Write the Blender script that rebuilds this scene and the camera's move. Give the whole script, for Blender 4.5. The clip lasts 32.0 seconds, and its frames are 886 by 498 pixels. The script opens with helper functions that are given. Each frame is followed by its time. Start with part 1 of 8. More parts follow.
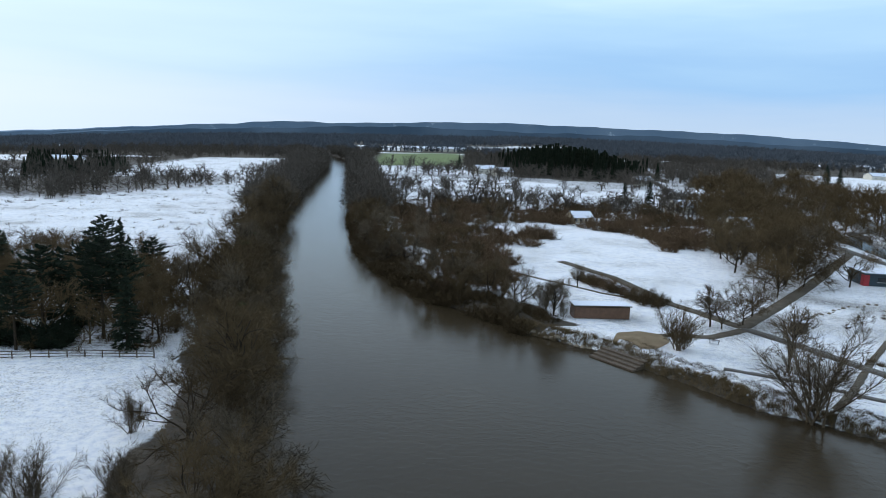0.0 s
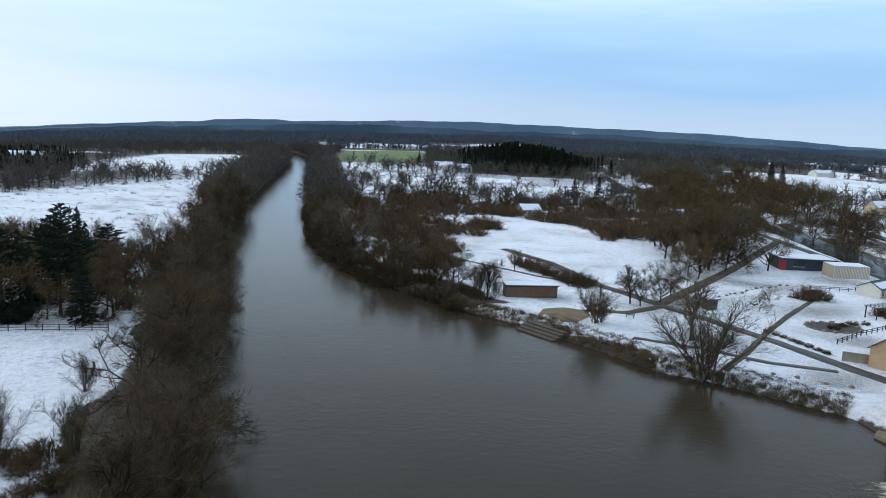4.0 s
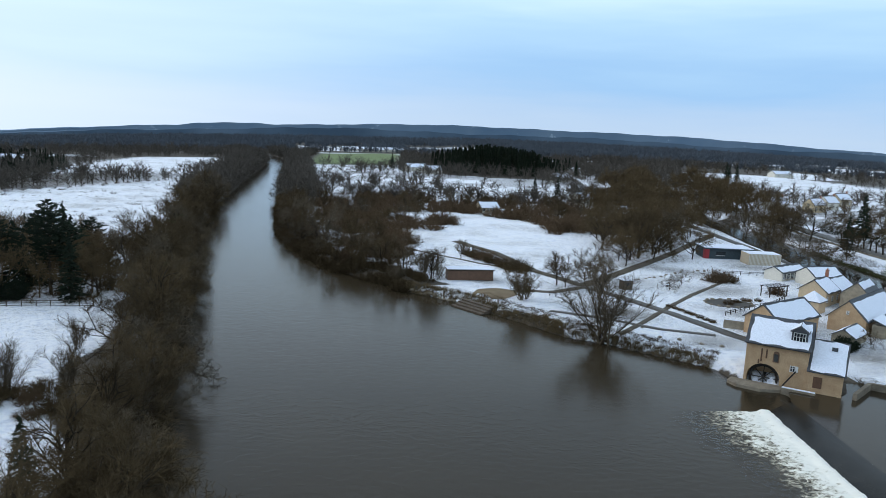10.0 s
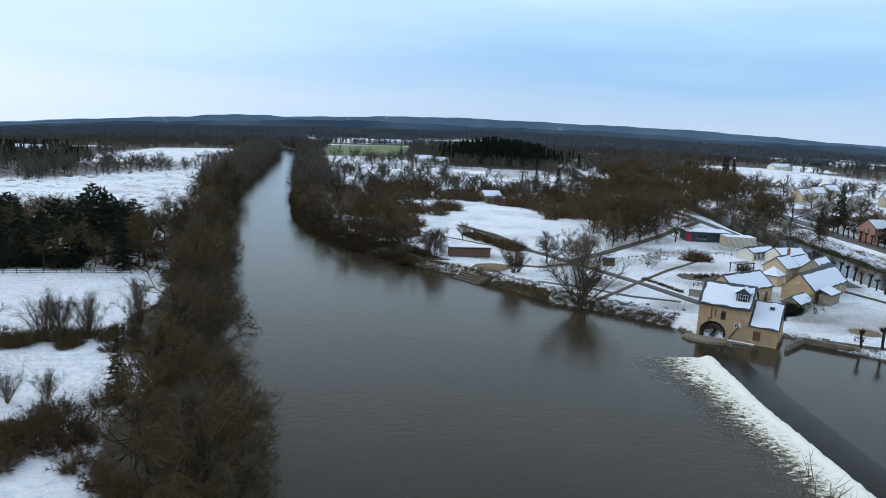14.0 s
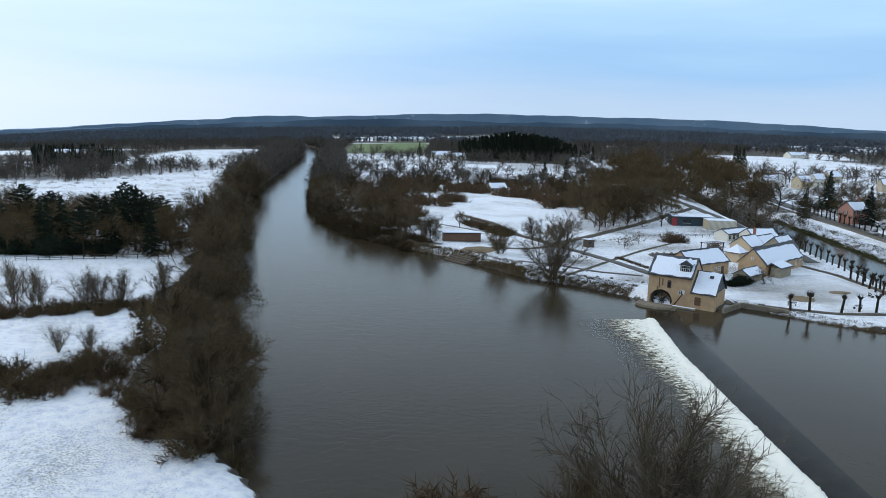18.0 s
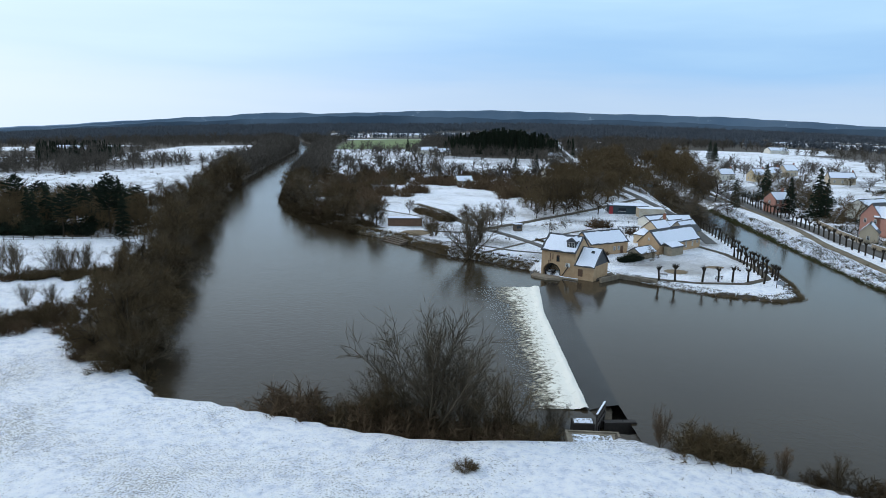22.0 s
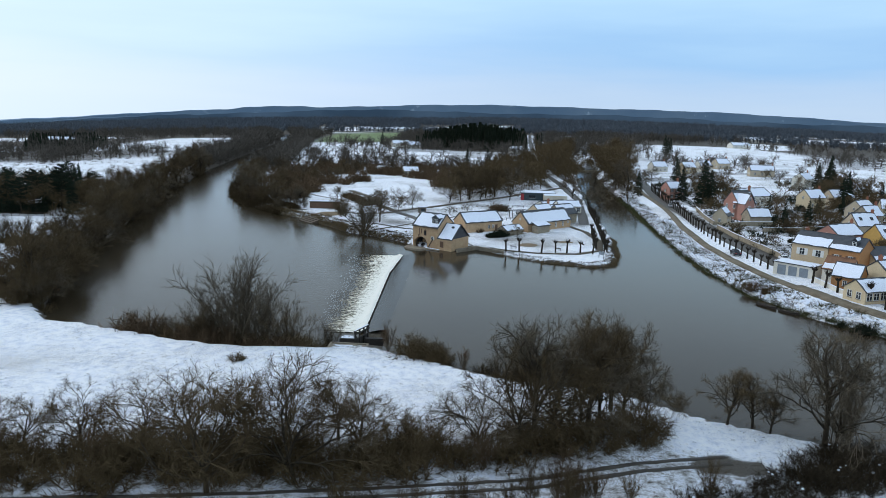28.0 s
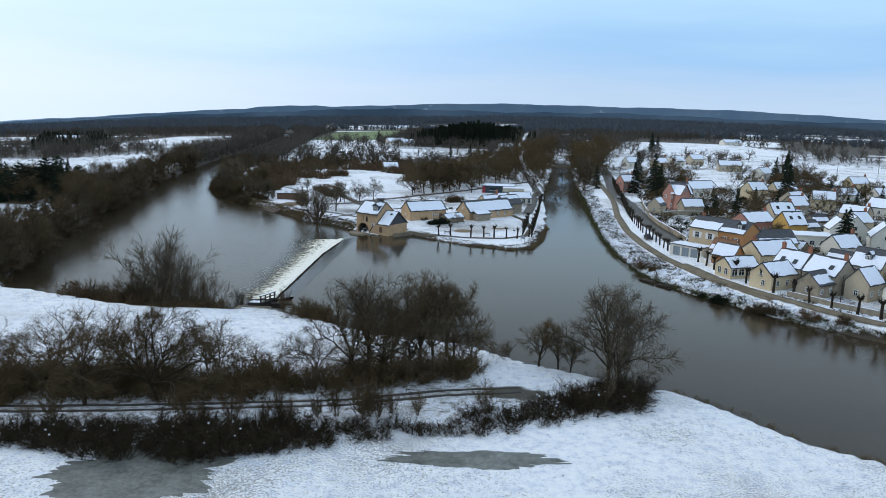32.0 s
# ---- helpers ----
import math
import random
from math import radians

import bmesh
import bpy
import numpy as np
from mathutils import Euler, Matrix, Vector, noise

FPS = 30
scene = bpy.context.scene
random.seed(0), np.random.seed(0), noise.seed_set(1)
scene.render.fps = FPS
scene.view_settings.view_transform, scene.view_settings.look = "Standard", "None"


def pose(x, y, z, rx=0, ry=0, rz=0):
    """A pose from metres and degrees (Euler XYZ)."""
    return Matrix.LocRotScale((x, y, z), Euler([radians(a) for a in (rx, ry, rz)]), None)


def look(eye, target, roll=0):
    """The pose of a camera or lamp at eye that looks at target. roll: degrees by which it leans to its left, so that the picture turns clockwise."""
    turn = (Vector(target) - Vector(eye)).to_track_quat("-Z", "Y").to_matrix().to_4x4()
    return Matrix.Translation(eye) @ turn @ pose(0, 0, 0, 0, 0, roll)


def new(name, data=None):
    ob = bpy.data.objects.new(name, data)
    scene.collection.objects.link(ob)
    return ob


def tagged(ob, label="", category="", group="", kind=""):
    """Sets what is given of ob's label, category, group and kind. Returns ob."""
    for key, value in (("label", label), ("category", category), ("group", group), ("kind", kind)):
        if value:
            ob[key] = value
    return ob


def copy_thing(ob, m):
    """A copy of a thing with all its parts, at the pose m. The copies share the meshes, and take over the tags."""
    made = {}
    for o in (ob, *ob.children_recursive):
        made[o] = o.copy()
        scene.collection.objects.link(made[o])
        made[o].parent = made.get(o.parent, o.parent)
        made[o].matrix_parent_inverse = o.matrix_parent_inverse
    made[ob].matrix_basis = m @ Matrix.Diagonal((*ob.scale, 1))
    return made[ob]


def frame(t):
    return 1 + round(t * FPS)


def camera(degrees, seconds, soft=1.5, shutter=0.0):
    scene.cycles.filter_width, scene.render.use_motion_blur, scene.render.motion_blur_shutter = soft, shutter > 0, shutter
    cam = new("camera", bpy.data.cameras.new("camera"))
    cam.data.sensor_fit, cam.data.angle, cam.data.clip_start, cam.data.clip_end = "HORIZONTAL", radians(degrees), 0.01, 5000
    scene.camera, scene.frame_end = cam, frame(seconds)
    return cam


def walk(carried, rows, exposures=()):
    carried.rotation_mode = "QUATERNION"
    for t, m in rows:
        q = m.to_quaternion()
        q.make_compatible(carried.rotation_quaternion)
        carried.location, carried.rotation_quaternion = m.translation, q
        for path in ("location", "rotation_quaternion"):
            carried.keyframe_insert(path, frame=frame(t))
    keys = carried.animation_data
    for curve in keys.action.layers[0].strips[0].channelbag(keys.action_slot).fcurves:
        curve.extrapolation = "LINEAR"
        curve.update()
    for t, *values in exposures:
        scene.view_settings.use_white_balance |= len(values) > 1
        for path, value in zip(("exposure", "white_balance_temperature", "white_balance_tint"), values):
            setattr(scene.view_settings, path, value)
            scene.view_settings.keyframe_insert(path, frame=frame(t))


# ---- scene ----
cam = camera(62.0, 32.0, soft=0.6)
# t, x, y, z, then the turn about x, y and z in degrees
ROWS = [
    (0.0, 0.84, -3.22, 37.35, 80.522, -2.459, -2.530),
    (0.5, 1.68, -4.68, 37.36, 80.438, -2.536, -2.563),
    (1.0, 2.30, -5.98, 37.35, 80.415, -2.762, -2.567),
    (1.5, 2.96, -7.17, 37.21, 80.421, -2.872, -2.507),
    (2.0, 3.34, -8.33, 37.12, 80.517, -2.932, -2.587),
    (2.5, 3.98, -9.92, 36.95, 80.593, -2.863, -2.746),
    (3.0, 4.72, -11.49, 36.86, 80.648, -2.714, -3.484),
    (3.5, 5.17, -13.05, 36.59, 80.535, -2.716, -4.367),
    (5.5, 7.91, -18.34, 36.03, 80.574, -2.266, -6.206),
    (6.0, 8.49, -19.71, 36.06, 80.561, -2.088, -6.248),
    (6.5, 9.31, -21.17, 35.98, 80.562, -1.899, -6.364),
    (7.0, 10.11, -22.73, 35.75, 80.514, -2.001, -6.559),
    (7.5, 10.78, -24.43, 35.79, 80.563, -2.145, -6.710),
    (8.0, 11.16, -26.27, 35.89, 80.673, -2.299, -6.771),
    (8.5, 11.37, -28.33, 36.09, 80.768, -2.366, -6.815),
    (9.0, 11.65, -30.48, 36.30, 80.864, -2.514, -6.709),
    (9.5, 11.59, -33.05, 36.59, 80.856, -2.616, -6.593),
    (10.0, 11.74, -35.54, 36.61, 80.858, -2.598, -6.527),
    (10.5, 11.66, -38.14, 36.78, 80.806, -2.644, -6.452),
    (11.0, 11.40, -40.73, 36.88, 80.803, -2.671, -6.368),
    (11.5, 11.42, -43.68, 36.94, 80.823, -2.721, -6.216),
    (12.0, 11.18, -46.32, 37.01, 80.814, -2.821, -6.123),
    (12.5, 10.98, -49.21, 37.06, 80.735, -2.822, -6.041),
    (13.0, 10.87, -51.91, 36.90, 80.586, -2.804, -5.950),
    (13.5, 11.04, -54.29, 36.91, 80.419, -2.822, -5.882),
    (14.0, 10.87, -57.02, 36.66, 80.262, -2.770, -5.834),
    (14.5, 11.08, -59.59, 36.74, 80.172, -2.802, -5.712),
    (15.0, 11.23, -61.92, 36.46, 80.141, -2.835, -5.649),
    (15.5, 11.43, -64.67, 36.49, 79.999, -2.140, -5.135),
    (17.5, 17.51, -75.55, 37.09, 79.912, -1.390, -3.787),
    (18.0, 19.24, -78.27, 37.26, 79.930, -1.404, -3.653),
    (18.5, 21.54, -81.70, 37.44, 80.045, -1.406, -3.392),
    (19.0, 23.74, -85.19, 37.51, 80.070, -1.407, -3.252),
    (19.5, 26.07, -88.56, 37.41, 79.983, -1.477, -3.078),
    (20.0, 28.44, -91.67, 37.38, 79.856, -1.478, -3.044),
    (20.5, 30.84, -95.03, 37.50, 79.807, -1.510, -2.965),
    (21.0, 33.59, -98.78, 37.60, 79.749, -1.372, -2.955),
    (21.5, 36.24, -101.76, 37.86, 79.716, -1.409, -2.929),
    (22.0, 38.76, -104.76, 37.95, 79.663, -1.335, -2.903),
    (22.5, 41.97, -107.92, 38.19, 79.417, -1.398, -2.808),
    (23.0, 44.56, -110.78, 38.32, 79.290, -1.471, -2.853),
    (23.5, 47.49, -113.80, 38.59, 79.218, -1.563, -2.945),
    (24.0, 50.19, -116.71, 38.79, 79.216, -1.624, -3.027),
    (24.5, 52.80, -119.86, 38.94, 79.188, -1.654, -2.967),
    (25.0, 55.45, -123.08, 39.00, 79.070, -1.704, -2.977),
    (25.5, 58.17, -125.86, 39.27, 78.972, -1.700, -2.917),
    (27.5, 68.62, -137.53, 39.59, 79.261, -1.612, -2.488),
    (28.0, 71.29, -140.52, 39.70, 79.194, -1.597, -2.308),
    (28.5, 74.07, -143.36, 39.72, 79.150, -1.543, -2.101),
    (29.0, 77.06, -146.28, 39.76, 79.155, -1.398, -1.974),
    (29.5, 79.94, -148.79, 39.80, 79.009, -1.358, -1.859),
    (30.0, 82.99, -151.38, 39.75, 78.912, -1.409, -1.634),
    (30.5, 85.83, -153.72, 39.75, 78.939, -1.370, -1.396),
    (31.0, 88.86, -156.23, 39.83, 79.005, -1.382, -1.237),
    (31.5, 91.78, -158.70, 39.72, 79.086, -1.416, -1.025),
    (32.0, 94.81, -161.19, 39.76, 79.087, -1.400, -0.883),
]
walk(cam, [(t, pose(x, y, z, rx, ry, rz)) for t, x, y, z, rx, ry, rz in ROWS], [(0.0, 0.17)])

# ---- world and light ----
SUN_EL, SUN_AZ = 24.0, -62.0          # degrees; azimuth from +y, negative towards -x
world = bpy.data.worlds.new("overcast_sky")
scene.world = world
world.use_nodes = True
wn = world.node_tree.nodes
wl = world.node_tree.links
wn.clear()
w_out = wn.new("ShaderNodeOutputWorld")
w_bg = wn.new("ShaderNodeBackground")
w_sky = wn.new("ShaderNodeTexSky")
w_sky.sky_type = 'NISHITA'
w_sky.sun_disc = False
w_sky.sun_elevation = radians(SUN_EL)
w_sky.sun_rotation = radians(SUN_AZ)
w_sky.dust_density = 2.0
w_gain = wn.new("ShaderNodeVectorMath")
w_gain.operation = 'SCALE'
w_gain.inputs["Scale"].default_value = 0.10
wl.new(w_sky.outputs[0], w_gain.inputs[0])
w_tc = wn.new("ShaderNodeTexCoord")
w_sep = wn.new("ShaderNodeSeparateXYZ")
wl.new(w_tc.outputs["Generated"], w_sep.inputs[0])
# the cloud deck: pale overhead, a bluer layer low down, paler again on the horizon
w_ramp = wn.new("ShaderNodeValToRGB")
w_map = wn.new("ShaderNodeMapping")
w_map.inputs["Scale"].default_value = (1.1, 1.1, 9.0)
wl.new(w_tc.outputs["Generated"], w_map.inputs["Vector"])
w_noise = wn.new("ShaderNodeTexNoise")
w_noise.inputs["Scale"].default_value = 1.6
w_noise.inputs["Detail"].default_value = 5.0
w_noise.inputs["Roughness"].default_value = 0.5
wl.new(w_map.outputs[0], w_noise.inputs["Vector"])
w_off = wn.new("ShaderNodeMath")
w_off.operation = 'MULTIPLY_ADD'
w_off.inputs[1].default_value = 0.16
w_off.inputs[2].default_value = -0.08
wl.new(w_noise.outputs["Fac"], w_off.inputs[0])
w_lift = wn.new("ShaderNodeMath")
w_lift.operation = 'ADD'
wl.new(w_sep.outputs["Z"], w_lift.inputs[0])
wl.new(w_off.outputs[0], w_lift.inputs[1])
wl.new(w_lift.outputs[0], w_ramp.inputs[0])
SKY_STOPS = [(0.0, (0.53, 0.70, 0.92)), (0.035, (0.47, 0.66, 0.92)), (0.085, (0.34, 0.59, 0.93)),
             (0.14, (0.47, 0.73, 1.00)), (0.20, (0.72, 0.96, 1.14)), (0.32, (0.66, 0.84, 1.02)), (0.6, (0.60, 0.76, 0.94))]
while len(w_ramp.color_ramp.elements) < len(SKY_STOPS):
    w_ramp.color_ramp.elements.new(0.5)
for e, (at, c) in zip(w_ramp.color_ramp.elements, SKY_STOPS):
    e.position = at
    e.color = (*c, 1)
w_mix = wn.new("ShaderNodeMix")
w_mix.data_type = 'RGBA'
w_mix.inputs["Factor"].default_value = 0.86
wl.new(w_gain.outputs[0], w_mix.inputs["A"])
wl.new(w_ramp.outputs[0], w_mix.inputs["B"])
# the deck is thinner, and so paler, towards the hidden sun
w_dot = wn.new("ShaderNodeVectorMath")
w_dot.operation = 'DOT_PRODUCT'
w_dot.inputs[1].default_value = (math.sin(radians(SUN_AZ)) * 0.97, math.cos(radians(SUN_AZ)) * 0.97, 0.24)
wl.new(w_tc.outputs["Generated"], w_dot.inputs[0])
w_glow = wn.new("ShaderNodeMapRange")
w_glow.interpolation_type = 'SMOOTHSTEP'
w_glow.inputs["From Min"].default_value = 0.24
w_glow.inputs["From Max"].default_value = 1.0
w_glow.inputs["To Max"].default_value = 0.52
wl.new(w_dot.outputs["Value"], w_glow.inputs["Value"])
w_pale = wn.new("ShaderNodeMix")
w_pale.data_type = 'RGBA'
w_pale.inputs["B"].default_value = (0.91, 1.04, 1.20, 1)
wl.new(w_glow.outputs[0], w_pale.inputs["Factor"])
wl.new(w_mix.outputs["Result"], w_pale.inputs["A"])
wl.new(w_pale.outputs["Result"], w_bg.inputs["Color"])
w_bg.inputs["Strength"].default_value = 1.0
wl.new(w_bg.outputs[0], w_out.inputs[0])

sun_data = bpy.data.lights.new("sun", 'SUN')
sun_data.energy = 0.7
sun_data.angle = radians(25)
sun_data.color = (1.0, 0.95, 0.88)
sun = new("sun", sun_data)
_el, _az = radians(SUN_EL), radians(SUN_AZ)
sun.matrix_world = look((0, 0, 0), (-math.sin(_az) * math.cos(_el), -math.cos(_az) * math.cos(_el), -math.sin(_el)))
sun.location = (-200, 100, 200)


# ---- materials ----
def node_material(name, rough=0.8, metal=0.0):
    m = bpy.data.materials.new(name)
    m.use_nodes = True
    nt_ = m.node_tree
    b = nt_.nodes["Principled BSDF"]
    b.inputs["Roughness"].default_value = rough
    b.inputs["Metallic"].default_value = metal
    return m, nt_.nodes, nt_.links, b


def noise_node(n, l, scale, detail=4.0, rough=0.55, coord="Object"):
    tc = n.new("ShaderNodeTexCoord")
    t = n.new("ShaderNodeTexNoise")
    t.inputs["Scale"].default_value = scale
    t.inputs["Detail"].default_value = detail
    t.inputs["Roughness"].default_value = rough
    l.new(tc.outputs[coord], t.inputs["Vector"])
    return t


def ramp_node(n, l, src, stops):
    r = n.new("ShaderNodeValToRGB")
    while len(r.color_ramp.elements) < len(stops):
        r.color_ramp.elements.new(0.5)
    for e, (at, c) in zip(r.color_ramp.elements, stops):
        e.position = at
        e.color = (*c, 1) if len(c) == 3 else c
    l.new(src, r.inputs[0])
    return r


def bump_node(n, l, b, src, strength, dist):
    u = n.new("ShaderNodeBump")
    u.inputs["Strength"].default_value = strength
    u.inputs["Distance"].default_value = dist
    l.new(src, u.inputs["Height"])
    l.new(u.outputs[0], b.inputs["Normal"])
    return u


def mix_color(n, l, fac, a, c, mode='MIX'):
    x = n.new("ShaderNodeMix")
    x.data_type = 'RGBA'
    x.blend_type = mode
    for key, v in (("Factor", fac), ("A", a), ("B", c)):
        if isinstance(v, (int, float)):
            x.inputs[key].default_value = v
        elif isinstance(v, tuple):
            x.inputs[key].default_value = (*v, 1)
        else:
            l.new(v, x.inputs[key])
    return x.outputs["Result"]


def mottled(name, c1, c2, scale=1.0, rough=0.85, bump=0.3, dist=0.03, fine=9.0, vary=0.0, metal=0.0):
    """A surface of two tones at a coarse and a fine scale, with relief; vary: how far objects differ from one another."""
    m, n, l, b = node_material(name, rough, metal)
    if rough >= 0.9:
        b.inputs["Specular IOR Level"].default_value = 0.12
    t1 = noise_node(n, l, scale, 5)
    t2 = noise_node(n, l, scale * fine, 6, 0.65)
    r1 = ramp_node(n, l, t1.outputs["Fac"], [(0.35, c1), (0.68, c2)])
    dark = tuple(v * 0.72 for v in c1)
    r2 = ramp_node(n, l, t2.outputs["Fac"], [(0.38, dark), (0.66, c2)])
    col = mix_color(n, l, 0.4, r1.outputs[0], r2.outputs[0])
    if vary:
        oi = n.new("ShaderNodeObjectInfo")
        hs = n.new("ShaderNodeHueSaturation")
        mp = n.new("ShaderNodeMapRange")
        mp.inputs["To Min"].default_value = 1 - vary
        mp.inputs["To Max"].default_value = 1 + vary
        l.new(oi.outputs["Random"], mp.inputs["Value"])
        l.new(mp.outputs[0], hs.inputs["Value"])
        l.new(col, hs.inputs["Color"])
        col = hs.outputs[0]
    l.new(col, b.inputs["Base Color"])
    bump_node(n, l, b, t2.outputs["Fac"], bump, dist)
    return m


def snow_material(name, tint=(0.82, 0.86, 0.95), poke=(0.16, 0.13, 0.09), amount=0.36, scale=1.4):
    """Thin snow through which grass and grit show in specks."""
    m, n, l, b = node_material(name, 0.75)
    big = noise_node(n, l, scale * 0.06, 4)
    mid = noise_node(n, l, scale, 6, 0.7)
    fine = noise_node(n, l, scale * 5.0, 3, 0.6)
    add = n.new("ShaderNodeMath")
    add.operation = 'MULTIPLY_ADD'
    add.inputs[1].default_value = 0.35
    l.new(big.outputs["Fac"], add.inputs[0])
    l.new(mid.outputs["Fac"], add.inputs[2])
    mask = ramp_node(n, l, add.outputs[0], [(amount + 0.13, (1, 1, 1)), (amount + 0.2, (0, 0, 0))])
    tone = ramp_node(n, l, fine.outputs["Fac"], [(0.3, tuple(v * 0.86 for v in tint)), (0.6, tint)])
    col = mix_color(n, l, mask.outputs[0], tone.outputs[0], poke)
    l.new(col, b.inputs["Base Color"])
    bump_node(n, l, b, mid.outputs["Fac"], 0.35, 0.12)
    return m


def ground_material():
    """Snow over grass; the masks tell where leaf litter, green crop and trodden earth lie."""
    m, n, l, b = node_material("snowy_ground", 0.8)
    at = n.new("ShaderNodeAttribute")
    at.attribute_name = "cover"
    sep = n.new("ShaderNodeSeparateColor")
    l.new(at.outputs["Color"], sep.inputs[0])
    big = noise_node(n, l, 0.05, 4)
    mid = noise_node(n, l, 0.8, 7, 0.72)
    fine = noise_node(n, l, 4.6, 6, 0.72)
    # specks of grass through the snow
    speck = n.new("ShaderNodeMath")
    speck.operation = 'MULTIPLY_ADD'
    speck.inputs[1].default_value = 0.5
    l.new(big.outputs["Fac"], speck.inputs[0])
    l.new(fine.outputs["Fac"], speck.inputs[2])
    sp = ramp_node(n, l, speck.outputs[0], [(0.61, (1, 1, 1)), (0.72, (0, 0, 0))])
    snow = ramp_node(n, l, mid.outputs["Fac"], [(0.34, (0.66, 0.70, 0.80)), (0.48, (0.88, 0.895, 0.945)), (0.60, (0.965, 0.965, 0.975))])
    grass = ramp_node(n, l, fine.outputs["Fac"], [(0.3, (0.10, 0.085, 0.05)), (0.7, (0.26, 0.23, 0.17))])
    half = n.new("ShaderNodeMath")
    half.operation = 'MULTIPLY'
    half.inputs[1].default_value = 0.74
    l.new(sp.outputs[0], half.inputs[0])
    col = mix_color(n, l, half.outputs[0], snow.outputs[0], grass.outputs[0])
    # leaf litter, with snow left in patches
    litter = ramp_node(n, l, mid.outputs["Fac"], [(0.3, (0.030, 0.024, 0.017)), (0.55, (0.065, 0.050, 0.034)), (0.78, (0.12, 0.10, 0.07))])
    lm = n.new("ShaderNodeMath")
    lm.operation = 'ADD'
    l.new(sep.outputs["Red"], lm.inputs[0])
    l.new(mid.outputs["Fac"], lm.inputs[1])
    lr = ramp_node(n, l, lm.outputs[0], [(0.78, (0, 0, 0)), (0.98, (1, 1, 1))])
    col = mix_color(n, l, lr.outputs[0], col, litter.outputs[0])
    green = ramp_node(n, l, mid.outputs["Fac"], [(0.3, (0.10, 0.15, 0.045)), (0.7, (0.17, 0.22, 0.07))])
    col = mix_color(n, l, sep.outputs["Green"], col, green.outputs[0])
    earth = ramp_node(n, l, fine.outputs["Fac"], [(0.3, (0.05, 0.042, 0.032)), (0.7, (0.13, 0.11, 0.085))])
    em = n.new("ShaderNodeMath")
    em.operation = 'ADD'
    l.new(sep.outputs["Blue"], em.inputs[0])
    l.new(fine.outputs["Fac"], em.inputs[1])
    er = ramp_node(n, l, em.outputs[0], [(0.85, (0, 0, 0)), (1.0, (1, 1, 1))])
    col = mix_color(n, l, er.outputs[0], col, earth.outputs[0])
    l.new(col, b.inputs["Base Color"])
    bump_node(n, l, b, mid.outputs["Fac"], 0.95, 0.55)
    return m


def water_material(name, wave=1.0):
    m, n, l, b = node_material(name, 0.11)
    b.inputs["IOR"].default_value = 1.333
    b.inputs["Specular IOR Level"].default_value = 0.23
    big = noise_node(n, l, 0.03, 3)
    r = ramp_node(n, l, big.outputs["Fac"], [(0.3, (0.031, 0.0228, 0.0130)), (0.7, (0.044, 0.0335, 0.0205))])
    l.new(r.outputs[0], b.inputs["Base Color"])
    t = noise_node(n, l, 0.9, 6, 0.6)
    t.inputs["Distortion"].default_value = 0.6
    bump_node(n, l, b, t.outputs["Fac"], 0.30 * wave, 0.14)
    return m


M_GROUND = ground_material()
M_WATER = water_material("brown_river_water")
M_POOL = water_material("brown_pool_water", 0.45)
M_SLIDE, _n, _l, _b = node_material("dark_sliding_water", 0.22)
_t = noise_node(_n, _l, 0.35, 5, 0.6)
_l.new(ramp_node(_n, _l, _t.outputs["Fac"], [(0.3, (0.010, 0.0095, 0.0080)), (0.7, (0.024, 0.0215, 0.0170))]).outputs[0], _b.inputs["Base Color"])
_b.inputs["Specular IOR Level"].default_value = 0.12
bump_node(_n, _l, _b, _t.outputs["Fac"], 0.2, 0.06)
M_SNOW = snow_material("roof_snow", amount=0.18, scale=0.8, poke=(0.3, 0.3, 0.32))
M_SNOW_BANK = snow_material("bank_snow", amount=0.44, scale=1.6, poke=(0.10, 0.085, 0.05))
M_BARK = mottled("bark", (0.026, 0.020, 0.014), (0.065, 0.050, 0.034), 1.5, 0.95, 0.6, 0.05, vary=0.25)
M_TWIG = mottled("twigs", (0.061, 0.042, 0.021), (0.118, 0.083, 0.044), 0.4, 0.95, 0.0, 0.01, vary=0.3)
M_TWIG_RED = mottled("willow_twigs", (0.080, 0.052, 0.030), (0.150, 0.100, 0.060), 0.4, 0.95, 0.0, 0.01, vary=0.3)
M_TWIG_GREY = mottled("grey_twigs", (0.084, 0.065, 0.044), (0.160, 0.127, 0.087), 0.4, 0.95, 0.0, 0.01, vary=0.25)
M_NEEDLE = mottled("conifer_needles", (0.010, 0.016, 0.010), (0.028, 0.038, 0.022), 0.6, 0.9, 0.2, 0.05, vary=0.3)
M_OLIVE = mottled("olive_leaves", (0.030, 0.034, 0.014), (0.075, 0.080, 0.034), 0.8, 0.95, 0.2, 0.03)
# far crowns: blue-grey haze of the distance is put into the base colour
M_HAZY_FARWOOD = mottled("far_wood_canopy", (0.074, 0.086, 0.102), (0.124, 0.142, 0.165), 0.02, 0.95, 0.0, 0.1, vary=0.3)
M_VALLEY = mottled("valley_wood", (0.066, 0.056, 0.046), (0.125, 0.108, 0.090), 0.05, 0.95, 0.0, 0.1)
M_STONE = mottled("cream_render", (0.45, 0.29, 0.165), (0.62, 0.44, 0.275), 0.7, 0.9, 0.6, 0.06)
M_RUBBLE = mottled("quay_stone", (0.16, 0.13, 0.10), (0.34, 0.29, 0.22), 0.9, 0.9, 0.6, 0.08)
M_RUST = mottled("rust_brown_tiles", (0.16, 0.075, 0.040), (0.27, 0.14, 0.08), 1.4, 0.85, 0.4, 0.03)
